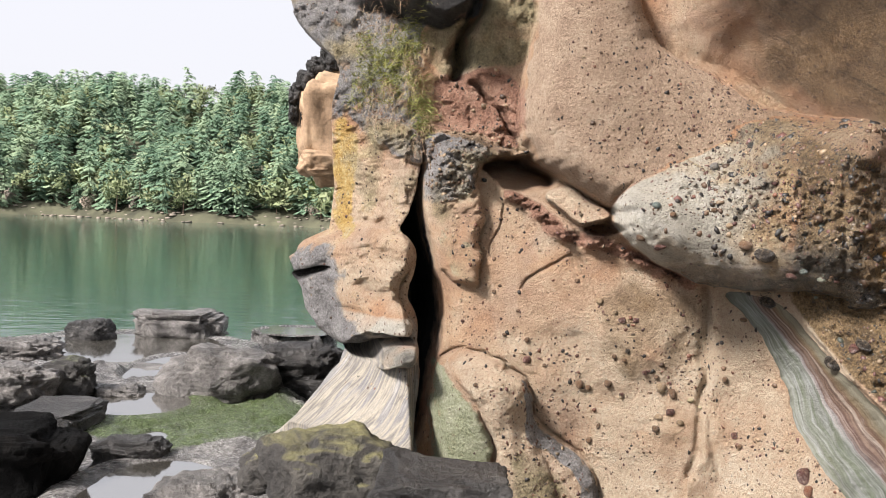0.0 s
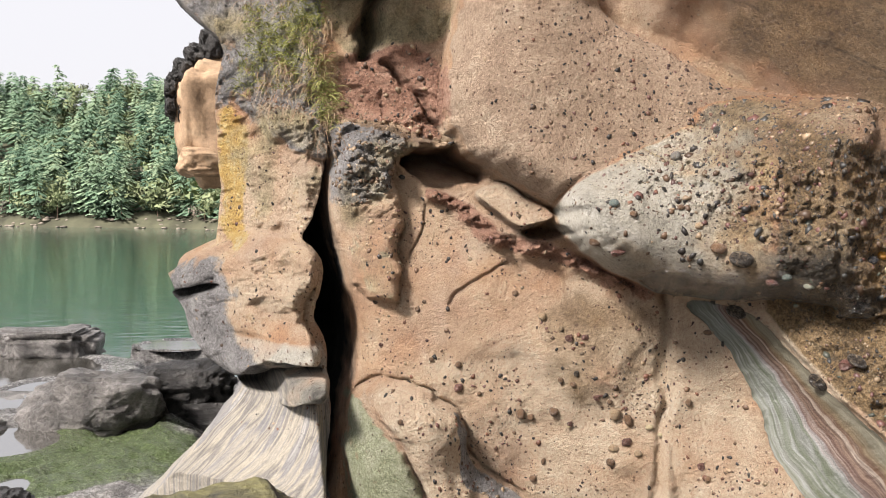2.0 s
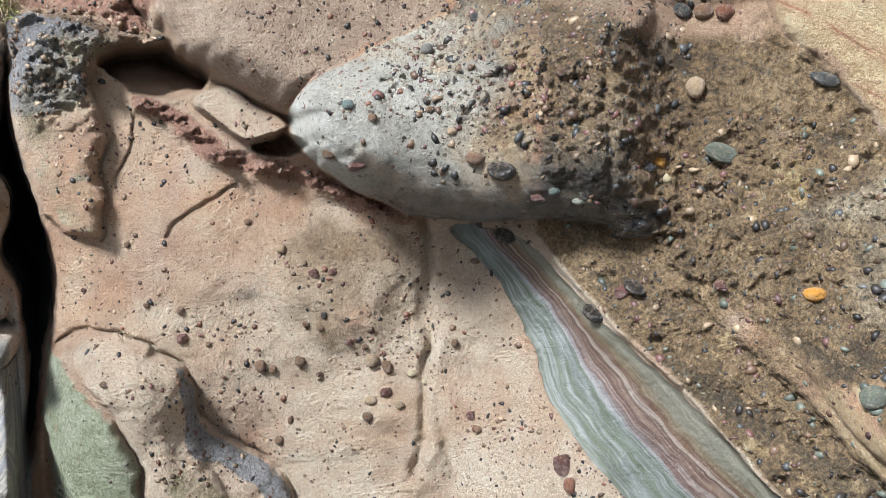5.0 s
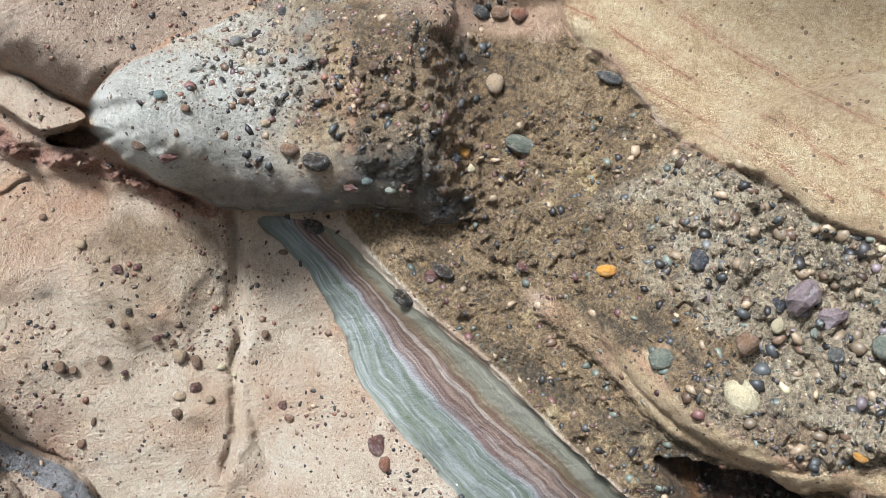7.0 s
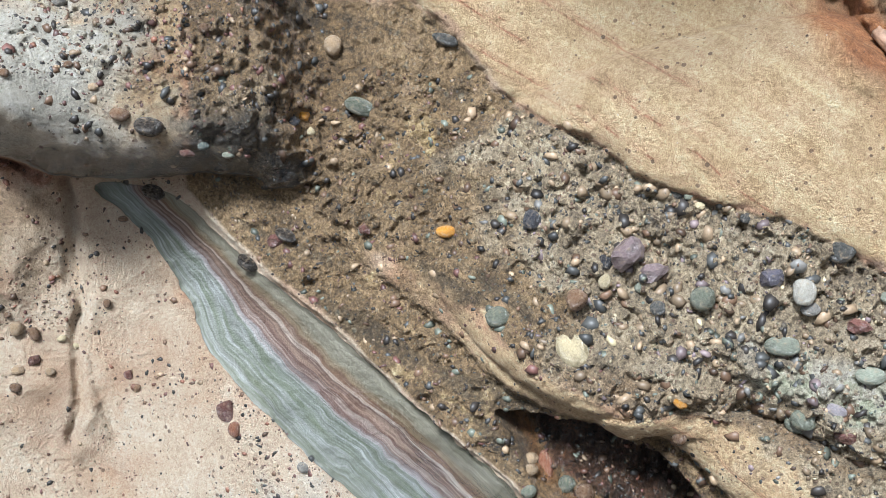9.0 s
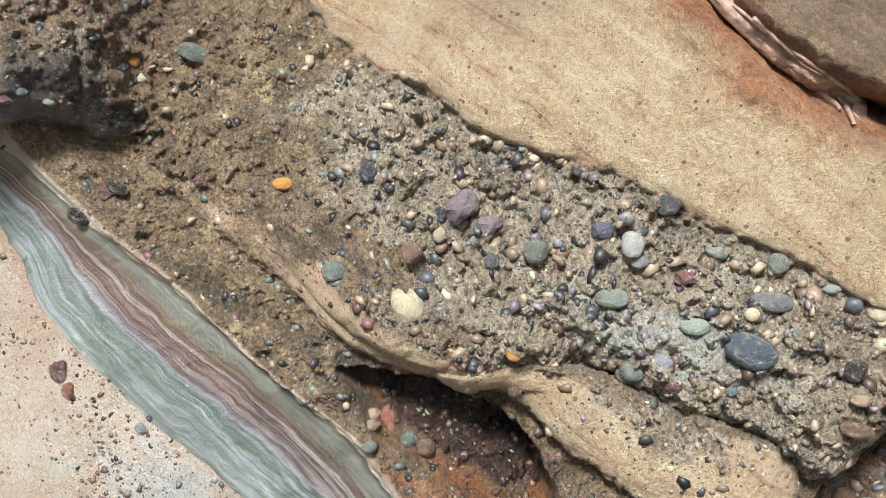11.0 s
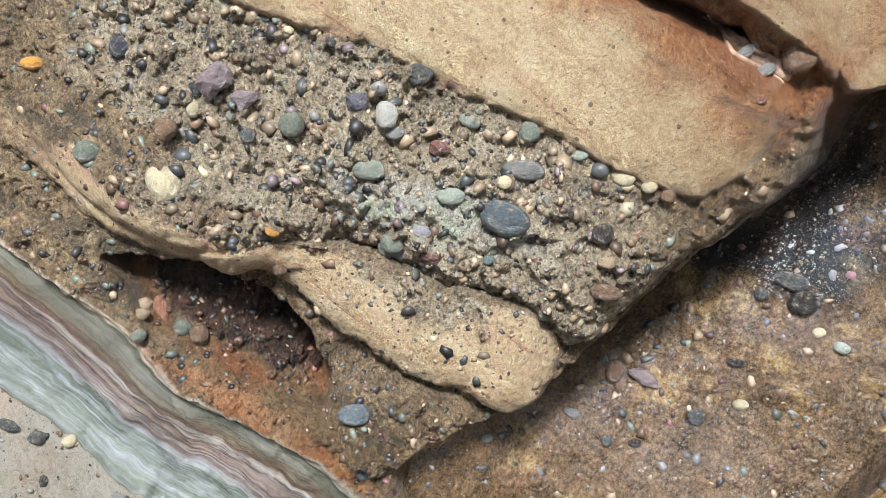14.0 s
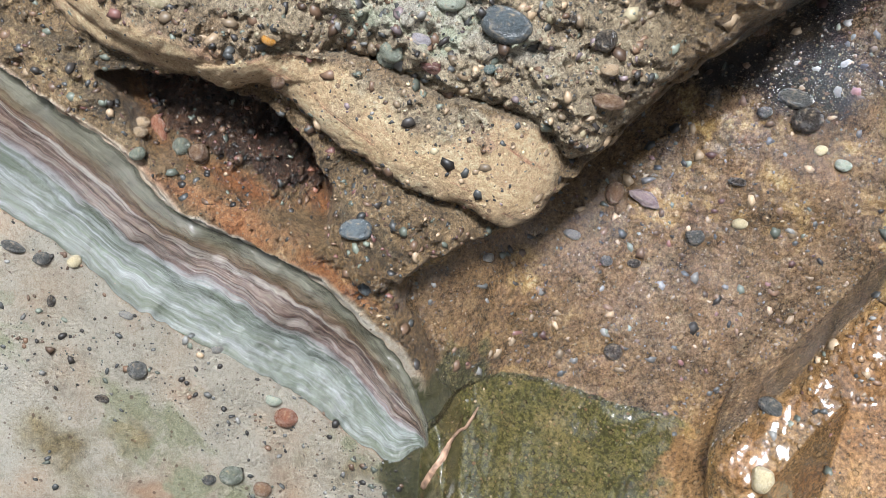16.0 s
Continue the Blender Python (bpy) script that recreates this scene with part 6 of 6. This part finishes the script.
boulder("boulder", (-1.14, 5.92), (0.33, 0.26, 0.20), 8, 1, PALE_ROCK, "rounded grey wet boulder on the tidal shelf", 0.15, 0.07)
boulder("boulder", (-0.74, 6.32), (0.30, 0.24, 0.19), 4, 41, WET_DARK, "dark pitted wet boulder on the tidal shelf", 0.35, 0.16)
boulder("boulder", (-0.53, 6.27), (0.26, 0.26, 0.15), 0, 2, WET_DARK, "dark wet boulder beside the cliff foot", 0.4)
boulder("boulder", (-1.97, 8.75), (0.34, 0.30, 0.13), 0, 3, PALE_ROCK, "low layered rock at the water's edge", 0.5, 0.14)
boulder("boulder", (-2.62, 8.31), (0.18, 0.18, 0.14), 0, 4, WET_DARK, "small dark rock in the shallows", 0.3)
boulder("boulder", (-3.77, 10.95), (0.16, 0.14, 0.08), 0, 5, WET_DARK, "small dark rock awash in the sea", 0.3)
boulder("boulder", (-2.81, 7.14), (0.28, 0.26, 0.13), 20, 6, PALE_ROCK, "rough grey rock by the water", 0.3, 0.16)
boulder("boulder", (-2.22, 5.38), (0.22, 0.2, 0.12), 0, 7, PALE_ROCK, "rough grey rock on the shelf", 0.3, 0.14)
boulder("boulder", (-2.02, 5.65), (0.16, 0.14, 0.12), 0, 8, DARK_MOSS, "small grey rock on the shelf", 0.3)
boulder("boulder", (-1.68, 3.83), (0.24, 0.22, 0.15), 10, 9, BLACK, "large black wet boulder in a tide pool", 0.45, 0.06)
boulder("boulder", (-1.80, 4.90), (0.17, 0.24, 0.06), -8, 10, WET_DARK, "flat dark rock shelf block", 0.6, 0.05)
boulder("boulder", (-1.72, 5.73), (0.13, 0.10, 0.07), 0, 12, PALE_ROCK, "small pale rock on the shelf", 0.3)
boulder("boulder", (-2.01, 6.72), (0.55, 0.30, 0.025), 6, 13, PALE_ROCK, "low pale rock shelf", 0.25, 0.04)
boulder("boulder", (-1.26, 11.62), (0.30, 0.25, 0.20), 0, 14, DARK_MOSS, "mossy knob of rock by the sea", 0.3, 0.16)
boulder("boulder", (-1.26, 9.95), (0.65, 0.5, 0.07), 0, 15, DARK_MOSS, "low mossy rock shelf by the sea", 0.2, 0.05)
boulder("boulder", (-1.29, 4.23), (0.14, 0.10, 0.07), 0, 16, WET_DARK, "small wet rock on the shelf", 0.4)
boulder("boulder", (-0.83, 3.41), (0.17, 0.20, 0.11), 0, 17, PALE_ROCK, "rounded grey rock near the cliff foot", 0.35)
boulder("boulder", (-0.34, 2.76, 0.67), (0.19, 0.22, 0.15), 10, 18, OLIVE, "grey boulder with an olive crust at the cliff foot", 0.25, 0.05)
boulder("boulder", (-0.51, 2.92, 0.68), (0.11, 0.14, 0.08), 0, 19, OLIVE, "olive-topped boulder at the cliff foot", 0.25, 0.05)
boulder("boulder", (-0.04, 2.40, 0.71), (0.155, 0.16, 0.11), -6, 20, WET_DARK, "dark slab-like boulder at the cliff foot", 0.6, 0.04)

POOL = water_material("pool_water", (0.05, 0.047, 0.04), 0.015, 7.0, 6.0)


def water_sheet(name, outline, z, mat, label):
    ob = mesh_object(name, [(x, y, z) for x, y in outline], [tuple(range(len(outline)))], mat, False)
    return tagged(ob, label, "water", kind="structure")


for bx, by, rx, ry, level in BASINS:
    ring = [k * math.pi / 14 for k in range(28)]
    water_sheet("water_pool", [(bx + 1.3 * rx * math.cos(a), by + 1.3 * ry * math.sin(a)) for a in ring], level, POOL, "shallow bright tide pool on the rock shelf")

# ---- far shore ----
FAR_A, FAR_B = Vector((-30.98, 82.07)), Vector((-4.67, 70.47))
FAR_DIR = (FAR_B - FAR_A).normalized()
FAR_OUT = Vector((-FAR_DIR.y, FAR_DIR.x)) * (1 if -FAR_DIR.y * 1 > 0 else -1)


def far_place(s, back):
    """A spot s metres along the far shore and so far back from the water, with its height."""
    p = FAR_A + FAR_DIR * s + FAR_OUT * (back + 3.0 * math.sin(s * 0.09) + 1.5 * math.sin(s * 0.31))
    far = p.length
    h = min(0.46 * back, max(0.112 * far - 1.9, 1.0) + 0.7 * math.sin(s * 0.13 + 1) + 0.4 * math.sin(s * 0.37))
    if back < 0:
        h = 0.5 * back - 0.2
    return Vector((p.x, p.y, h))


def build_hill():
    ss, bb = np.linspace(-90, 140, 120), np.concatenate([[-3, -1, 0], np.linspace(1.0, 70, 34)])
    verts = [far_place(a, b) for b in bb for a in ss]
    verts = [(v.x, v.y, v.z + 0.4 * noise.noise(v * 0.4)) for v in verts]
    n = len(ss)
    faces = [(j * n + i, j * n + i + 1, (j + 1) * n + i + 1, (j + 1) * n + i) for j in range(len(bb) - 1) for i in range(n - 1)]
    return mesh_object("hillside", verts, faces, plain_material("hill_soil", (0.075, 0.075, 0.045), 0.9, 0.5, 0.6, 0.1))


tagged(build_hill(), "low wooded hillside across the bay", "hill", kind="structure")


def leaf_material(name, dark, mid, light):
    m, n, l, p = material(name)
    a = noise_node(n, l, coords(n, l), 0.35, 3, 0.6)
    b = attr(n, "tone").outputs["Fac"]
    f = calc(n, l, "ADD", calc(n, l, "MULTIPLY", a, 0.4), calc(n, l, "MULTIPLY", b, 0.6))
    l.new(ramp(n, l, f, [(0.15, dark), (0.5, mid), (0.85, light)]), p.inputs["Base Color"])
    p.inputs["Roughness"].default_value = 0.9
    p.inputs["Specular IOR Level"].default_value = 0.1
    return m


NEEDLES = leaf_material("conifer_needles", (0.065, 0.125, 0.085), (0.175, 0.265, 0.17), (0.32, 0.40, 0.25))
LEAVES = leaf_material("broad_leaves", (0.13, 0.165, 0.08), (0.21, 0.25, 0.13), (0.29, 0.32, 0.19))
BARK = plain_material("bark", (0.16, 0.11, 0.08), 0.9, 0.4, 3, 0.02)


def conifer_mesh(rng, whorls=10):
    """Crown of a fir: ragged skirts of drooping boughs; unit height."""
    v, f = [], []
    lean = rng.normal(size=2) * 0.02
    for k in range(whorls):
        h = 0.14 + 0.84 * k / whorls
        reach = 0.25 * (1.02 - h) ** 0.5 * rng.uniform(0.75, 1.2) + 0.012
        for _ in range(11):
            a, r = rng.uniform(0, 6.283), reach * rng.uniform(0.55, 1.15)
            wide, top = 0.20 * r + 0.010, h + rng.uniform(0.0, 0.05)
            out, side = np.array([math.cos(a), math.sin(a), 0]), np.array([-math.sin(a), math.cos(a), 0])
            base = np.array([lean[0] * h, lean[1] * h, 0])
            for t0, t1 in ((0.15, 0.7), (0.5, 1.0)):
                droop = 0.35 * r
                p0 = base + out * r * t0 + (0, 0, top - droop * t0 * t0 + rng.uniform(0, 0.012))
                p1 = base + out * r * t1 + (0, 0, top - droop * t1 + rng.uniform(-0.012, 0.012))
                b = len(v)
                v += [p0 + side * wide * 0.35, p1 + side * wide * rng.uniform(0.2, 0.9) - (0, 0, 0.3 * wide), p1 + out * 0.15 * r,
                      p0 - side * wide * 0.35, p1 + out * 0.12 * r, p1 - side * wide * rng.uniform(0.2, 0.9) - (0, 0, 0.3 * wide)]
                f += [(b, b + 1, b + 2), (b + 3, b + 4, b + 5)]
    return np.array(v), np.array(f)


def broad_mesh(rng):
    """Crown of a spreading broadleaf: leaf clumps on several boughs."""
    v, f = [], []
    for _ in range(9):
        c0 = np.array([rng.uniform(-0.32, 0.32), rng.uniform(-0.32, 0.32), rng.uniform(0.42, 0.9)])
        for _ in range(34):
            c = c0 + rng.normal(size=3) * (0.10, 0.10, 0.07)
            e1, e2 = rng.normal(size=3) * 0.04, rng.normal(size=3) * 0.04
            b = len(v)
            v += [c - e1, c + e1, c + e2]
            f.append((b, b + 1, b + 2))
    return np.array(v), np.array(f)


def trunk_mesh(height, width, lean=0.0):
    v, f = [], []
    for k in range(5):
        t = k / 4
        for i in range(6):
            a = i * math.pi / 3
            r = width * (1 - 0.85 * t)
            v.append((math.cos(a) * r + lean * t * t, math.sin(a) * r, height * t))
    for k in range(4):
        for i in range(6):
            f.append((k * 6 + i, k * 6 + (i + 1) % 6, k * 6 + 6 + (i + 1) % 6, k * 6 + 6 + i))
    return v, f


WOOD_RNG = np.random.RandomState(31)
FIRS = [conifer_mesh(WOOD_RNG) for _ in range(5)]
BROADS = [broad_mesh(WOOD_RNG) for _ in range(4)]


def woods(name, count, shapes, mat, lo, hi, backs, seed, label, width=1.0):
    rng = np.random.RandomState(seed)
    verts, faces, tone, normal, n = [], [], [], [], 0
    for _ in range(count):
        s, back = rng.uniform(-28, 42), backs[0] + (backs[1] - backs[0]) * rng.rand() ** 1.3
        p = far_place(s, back)
        v, f = shapes[rng.randint(len(shapes))]
        h, a = rng.uniform(lo, hi), rng.uniform(0, 6.283)
        c, q = math.cos(a), math.sin(a)
        w = v * (h * width * rng.uniform(0.8, 1.2), h * width, h)
        w = np.stack([w[:, 0] * c - w[:, 1] * q, w[:, 0] * q + w[:, 1] * c, w[:, 2]], -1) + (p.x, p.y, p.z - 0.2)
        out = (w - (p.x, p.y, p.z + 0.42 * h)) * (1, 1, 0.55) + rng.normal(size=w.shape) * 0.06 * h + (0, 0, 0.22 * h)
        normal.append(out / np.linalg.norm(out, axis=1, keepdims=True))
        turn = (np.cross(w[f[:, 1]] - w[f[:, 0]], w[f[:, 2]] - w[f[:, 0]]) * out[f[:, 0]]).sum(1) < 0
        verts.append(w)
        faces.append(np.where(turn[:, None], f[:, ::-1], f) + n)
        n += len(v)
        tone.append(np.clip(np.full(len(v), rng.uniform(0.05, 0.95)) + np.repeat(rng.uniform(-0.07, 0.07, len(v) // 3), 3), 0, 1))
    ob = mesh_object(name, np.concatenate(verts), np.concatenate(faces), mat, False)
    ob.data.attributes.new("tone", "FLOAT", "POINT").data.foreach_set("value", np.concatenate(tone).astype(np.float32))
    ob.data.polygons.foreach_set("use_smooth", [True] * len(ob.data.polygons))
    ob.data.normals_split_custom_set_from_vertices(np.concatenate(normal).tolist())
    return tagged(ob, label, "woods", kind="stuff")


woods("fir_woods", 1050, FIRS, NEEDLES, 2.4, 5.0, (0.4, 30), 41, "dense green fir woods across the bay")
BARE = leaf_material("bare_twigs", (0.16, 0.14, 0.12), (0.27, 0.23, 0.19), (0.36, 0.31, 0.25))
woods("bare_shrubs", 46, BROADS, BARE, 1.0, 2.2, (0.0, 5), 43, "greyish half-bare shrubs along the far shore", 0.8)
woods("leafy_woods", 300, BROADS, LEAVES, 1.8, 3.2, (0.4, 30), 42, "paler broadleaf trees among the firs")


def shore_tree(kind, s, back, height, seed):
    rng = np.random.RandomState(seed)
    p = far_place(s, back)
    tree = new(kind)
    tree.matrix_world = pose(p.x, p.y, p.z - 0.1, 0, 0, rng.uniform(0, 360))
    shapes, mat = (FIRS, NEEDLES) if kind == "fir_tree" else (BROADS, LEAVES)
    tv, tf = trunk_mesh(height * (0.95 if kind == "fir_tree" else 0.6), 0.025 * height, 0 if kind == "fir_tree" else 0.06 * height)
    part("trunk", tv, tf, BARK, tree)
    v, f = shapes[rng.randint(len(shapes))]
    crown = part("crown", v * height, f, mat, tree, smooth=False)
    crown.data.attributes.new("tone", "FLOAT", "POINT").data.foreach_set("value", np.repeat(rng.uniform(0.25, 0.9, len(v) // 3), 3).astype(np.float32))
    if kind == "fir_tree":
        return tagged(tree, "green fir tree at the far shore", "tree", "trees on the far shore")
    return tagged(tree, "pale spreading broadleaf tree at the far shore", "tree", "trees on the far shore")


for i in range(34):
    shore_tree("fir_tree" if i % 3 else "broadleaf_tree", -25 + 2.3 * i, 0.1 + 1.6 * ((i * 7) % 5) / 5, 1.9 + ((i * 13) % 7) * 0.28, 50 + i)
SHORE_STONE = plain_material("far_shore_stone", (0.24, 0.205, 0.165), 0.85, 0.5, 0.8, 0.1)
rng = np.random.RandomState(61)
sv, sf = [], []
for i in range(420):
    p = far_place(rng.uniform(-40, 70), rng.uniform(-1.2, 0.5))
    r = rng.uniform(0.06, 0.22)
    sv.append(SMALL[i % len(SMALL)] * (r * 1.6, r * 1.6, r * 0.6) + (p.x, p.y, max(p.z, -0.5) + 0.03))
    sf.append(SMALL_F + i * len(SMALL[0]))
tagged(mesh_object("shore_stones", np.concatenate(sv), np.concatenate(sf), SHORE_STONE), "pale stones and drift along the far waterline", "stones", kind="stuff")

# ---- hanging rock beyond the buttress ----
stack = new("hanging_rock")
stack.location = (-0.1, 6.5, 0.3)
tagged(stack, "hanging tan rock with a dark ragged cap beyond the buttress", "rock")
TAN = boulder_material("tan_rock", (0.23, 0.15, 0.09), (0.34, 0.23, 0.14), (0.45, 0.33, 0.215), rough=0.85, relief_s=0.25, grain_s=0.35)
GREY_ROCK = boulder_material("grey_rock", (0.10, 0.10, 0.10), (0.22, 0.22, 0.22), (0.36, 0.35, 0.34), rough=0.85)


def stack_part(name, mat, place, size, seed, label, boxy=0.4, crag=0.1):
    ob = boulder(name, (*place, 0.0), size, 0, seed, mat, label, boxy, crag, 0.0, -1.0)
    ob.parent = stack
    ob.matrix_world = Matrix.Translation((place[0] + 0.1, place[1] - 6.5, place[2] - 0.3))
    if "category" in ob:
        del ob["category"]
    return ob


stack_part("lobe", TAN, (-0.50, 6.11, 1.98), (0.23, 0.30, 0.36), 71, "smooth tan rock lobe", 0.32, 0.02)
stack_part("lip", TAN, (-0.56, 5.95, 1.74), (0.15, 0.16, 0.08), 76, "folded tan rock lip under the lobe", 0.3, 0.03)
for k, (cx, cz, wx, wz) in enumerate([(-0.76, 2.06, 0.035, 0.07), (-0.75, 2.15, 0.05, 0.08), (-0.69, 2.25, 0.07, 0.06), (-0.61, 2.33, 0.08, 0.07), (-0.54, 2.40, 0.07, 0.10), (-0.71, 1.98, 0.02, 0.09)]):
    stack_part("cap", WET_DARK, (cx, 6.12, cz), (wx, 0.14, wz), 72 + 5 * k, "dark ragged cap", 0.35, 0.12)
stack_part("column", GREY_ROCK, (0.06, 6.72, 1.75), (0.42, 0.5, 2.4), 73, "grey rock column", 0.5, 0.06)

# ---- grass on the ledge ----
def grass(name, az_range, z_range, count, colours, seed, label, droop):
    rng = np.random.RandomState(seed)
    az, z = rng.uniform(*az_range, count), rng.uniform(*z_range, count)
    p, nrm, axis = on_cliff(az, z)
    verts, faces, tone = [], [], []
    for i in range(count):
        side = np.cross(axis[i], (0, 0, 1)) * rng.normal() * 0.8
        d = axis[i] * rng.uniform(0.4, 1.0) + side + np.array([0, 0, rng.uniform(0.2, 1.3)])
        d /= np.linalg.norm(d)
        length, wide = rng.uniform(0.02, 0.075), rng.uniform(0.0008, 0.0019)
        across = np.cross(d, rng.normal(size=3))
        across /= np.linalg.norm(across)
        b = len(verts)
        for k in range(5):
            t = k / 4
            c = p[i] + d * length * t + np.array([0, 0, -droop * length * t * t])
            verts += [c - across * wide * (1 - 0.9 * t), c + across * wide * (1 - 0.9 * t)]
        for k in range(4):
            faces.append((b + 2 * k, b + 2 * k + 1, b + 2 * k + 3, b + 2 * k + 2))
        tone += [rng.uniform(0, 1)] * 10
    ob = mesh_object(name, np.array(verts), np.array(faces), leaf_material(name + "_blades", *colours))
    ob.data.attributes.new("tone", "FLOAT", "POINT").data.foreach_set("value", np.array(tone, np.float32))
    return tagged(ob, label, "grass", kind="stuff")


GREEN_BLADES = ((0.09, 0.11, 0.035), (0.25, 0.27, 0.085), (0.46, 0.44, 0.18))
DRY_BLADES = ((0.16, 0.09, 0.06), (0.30, 0.20, 0.13), (0.46, 0.36, 0.24))
GRASS_SPOTS = [(-7.87, 1.909), (-6.84, 1.985), (-5.81, 2.058), (-4.50, 2.092), (-4.29, 1.881), (-3.60, 1.804), (-6.06, 1.923), (-5.00, 1.997), (-7.59, 2.050)]
for i, (a, h) in enumerate(GRASS_SPOTS):
    grass("grass_tuft", (a - 0.7, a + 0.7), (h - 0.07, h + 0.07), 240, GREEN_BLADES, 80 + i, "green grass tuft growing on the rock ledge", 0.8)
DRY_SPOTS = [(-7.60, 2.133), (-6.18, 2.143), (-6.37, 1.865), (-5.27, 1.841), (-4.19, 1.977), (-7.05, 1.828), (-3.90, 1.741)]
for i, (a, h) in enumerate(DRY_SPOTS):
    grass("dry_grass", (a - 0.8, a + 0.8), (h - 0.08, h + 0.08), 130, DRY_BLADES, 100 + i, "dry reddish grass stems hanging from the ledge", 1.3)

# ---- roots and driftwood ----
WOOD = plain_material("weathered_wood", (0.25, 0.155, 0.10), 0.6, 0.6, 45, 0.02)


def strand(points, r0, r1, seed, out=0.0):
    """A crooked tapering length of root along the rock: verts and faces."""
    az, z = np.array([p[0] for p in points]), np.array([p[1] for p in points])
    t = np.linspace(0, 1, len(points))
    tt = np.linspace(0, 1, 40)
    az, z = np.interp(tt, t, az), np.interp(tt, t, z)
    rng = np.random.RandomState(seed)
    az, z = az + np.cumsum(rng.normal(0, 0.012, 40)), z + np.cumsum(rng.normal(0, 0.0006, 40))
    p, nrm, axis = on_cliff(az, z)
    for _ in range(3):
        p[1:-1] = (p[:-2] + p[1:-1] + p[2:]) / 3
    verts, faces = [], []
    for k in range(40):
        d = p[min(k + 1, 39)] - p[max(k - 1, 0)]
        d /= np.linalg.norm(d) + 1e-9
        e1 = np.cross(d, axis[k])
        e1 /= np.linalg.norm(e1) + 1e-9
        e2 = np.cross(e1, d)
        for i in range(18):
            a = i * math.pi / 9
            r = (r0 + (r1 - r0) * tt[k]) * (1 + 0.22 * math.sin(2 * a + seed + 4 * tt[k]) + 0.13 * math.sin(5 * a + 2 * seed + 3 * tt[k]) + 0.10 * (i % 2) + 0.06 * rng.normal()) * min(1.0, 0.55 + 6 * min(tt[k], 1.02 - tt[k]))
            verts.append(p[k] + axis[k] * out + r * (math.cos(a) * e1 + 0.7 * math.sin(a) * e2))
    for k in range(39):
        for i in range(18):
            faces.append((k * 18 + i, k * 18 + (i + 1) % 18, k * 18 + 18 + (i + 1) % 18, k * 18 + 18 + i))
    faces = [tuple(q) for q in faces] + [tuple(range(17, -1, -1)), tuple(39 * 18 + i for i in range(18))]
    return np.array(verts), faces


def strands(name, label, lines):
    thing = new(name)
    for i, (points, r0, r1, out) in enumerate(lines):
        v, f = strand(points, r0, r1, 7 * i + len(points), out)
        part("strand", v, f, WOOD, thing)
    return tagged(thing, label, "wood")


ROOT_RUN = [(61.97, 1.556), (64.58, 1.487), (65.83, 1.451), (67.11, 1.424), (68.51, 1.396), (69.68, 1.367), (70.40, 1.339)]
ROOT_TAIL = [(75.51, 1.278), (76.67, 1.248), (77.84, 1.222), (78.99, 1.199), (80.11, 1.179)]
FIBRE = random.Random(17)


def bundle(line, count, spread, thick):
    """Torn fibres lying along one joint, each shifted and frayed at its ends."""
    out = []
    for i in range(count):
        shift, first = FIBRE.gauss(0, spread), FIBRE.randrange(0, 2)
        pts = [(a + FIBRE.gauss(0, 0.12), h + shift + FIBRE.gauss(0, 0.003)) for a, h in line[first:len(line) - FIBRE.randrange(0, 2)]]
        out.append((pts, thick * FIBRE.uniform(0.5, 1.2), thick * FIBRE.uniform(0.2, 1.0), FIBRE.uniform(0.004, 0.018)))
    return out


strands("root", "frayed brown root wedged in the rusty rock joint", [(ROOT_RUN, 0.016, 0.024, 0.006)] + bundle(ROOT_RUN, 6, 0.014, 0.006))
strands("root", "grey fibrous root in the rusty joint", [(ROOT_TAIL, 0.012, 0.018, 0.004)] + bundle(ROOT_TAIL, 3, 0.009, 0.0045))
strands("driftwood", "crooked wet driftwood stick across the rock foot", [
    ([(64.28, 0.093), (63.56, 0.067), (62.78, 0.081), (61.81, 0.040), (60.98, -0.020)], 0.003, 0.008, 0.003)])
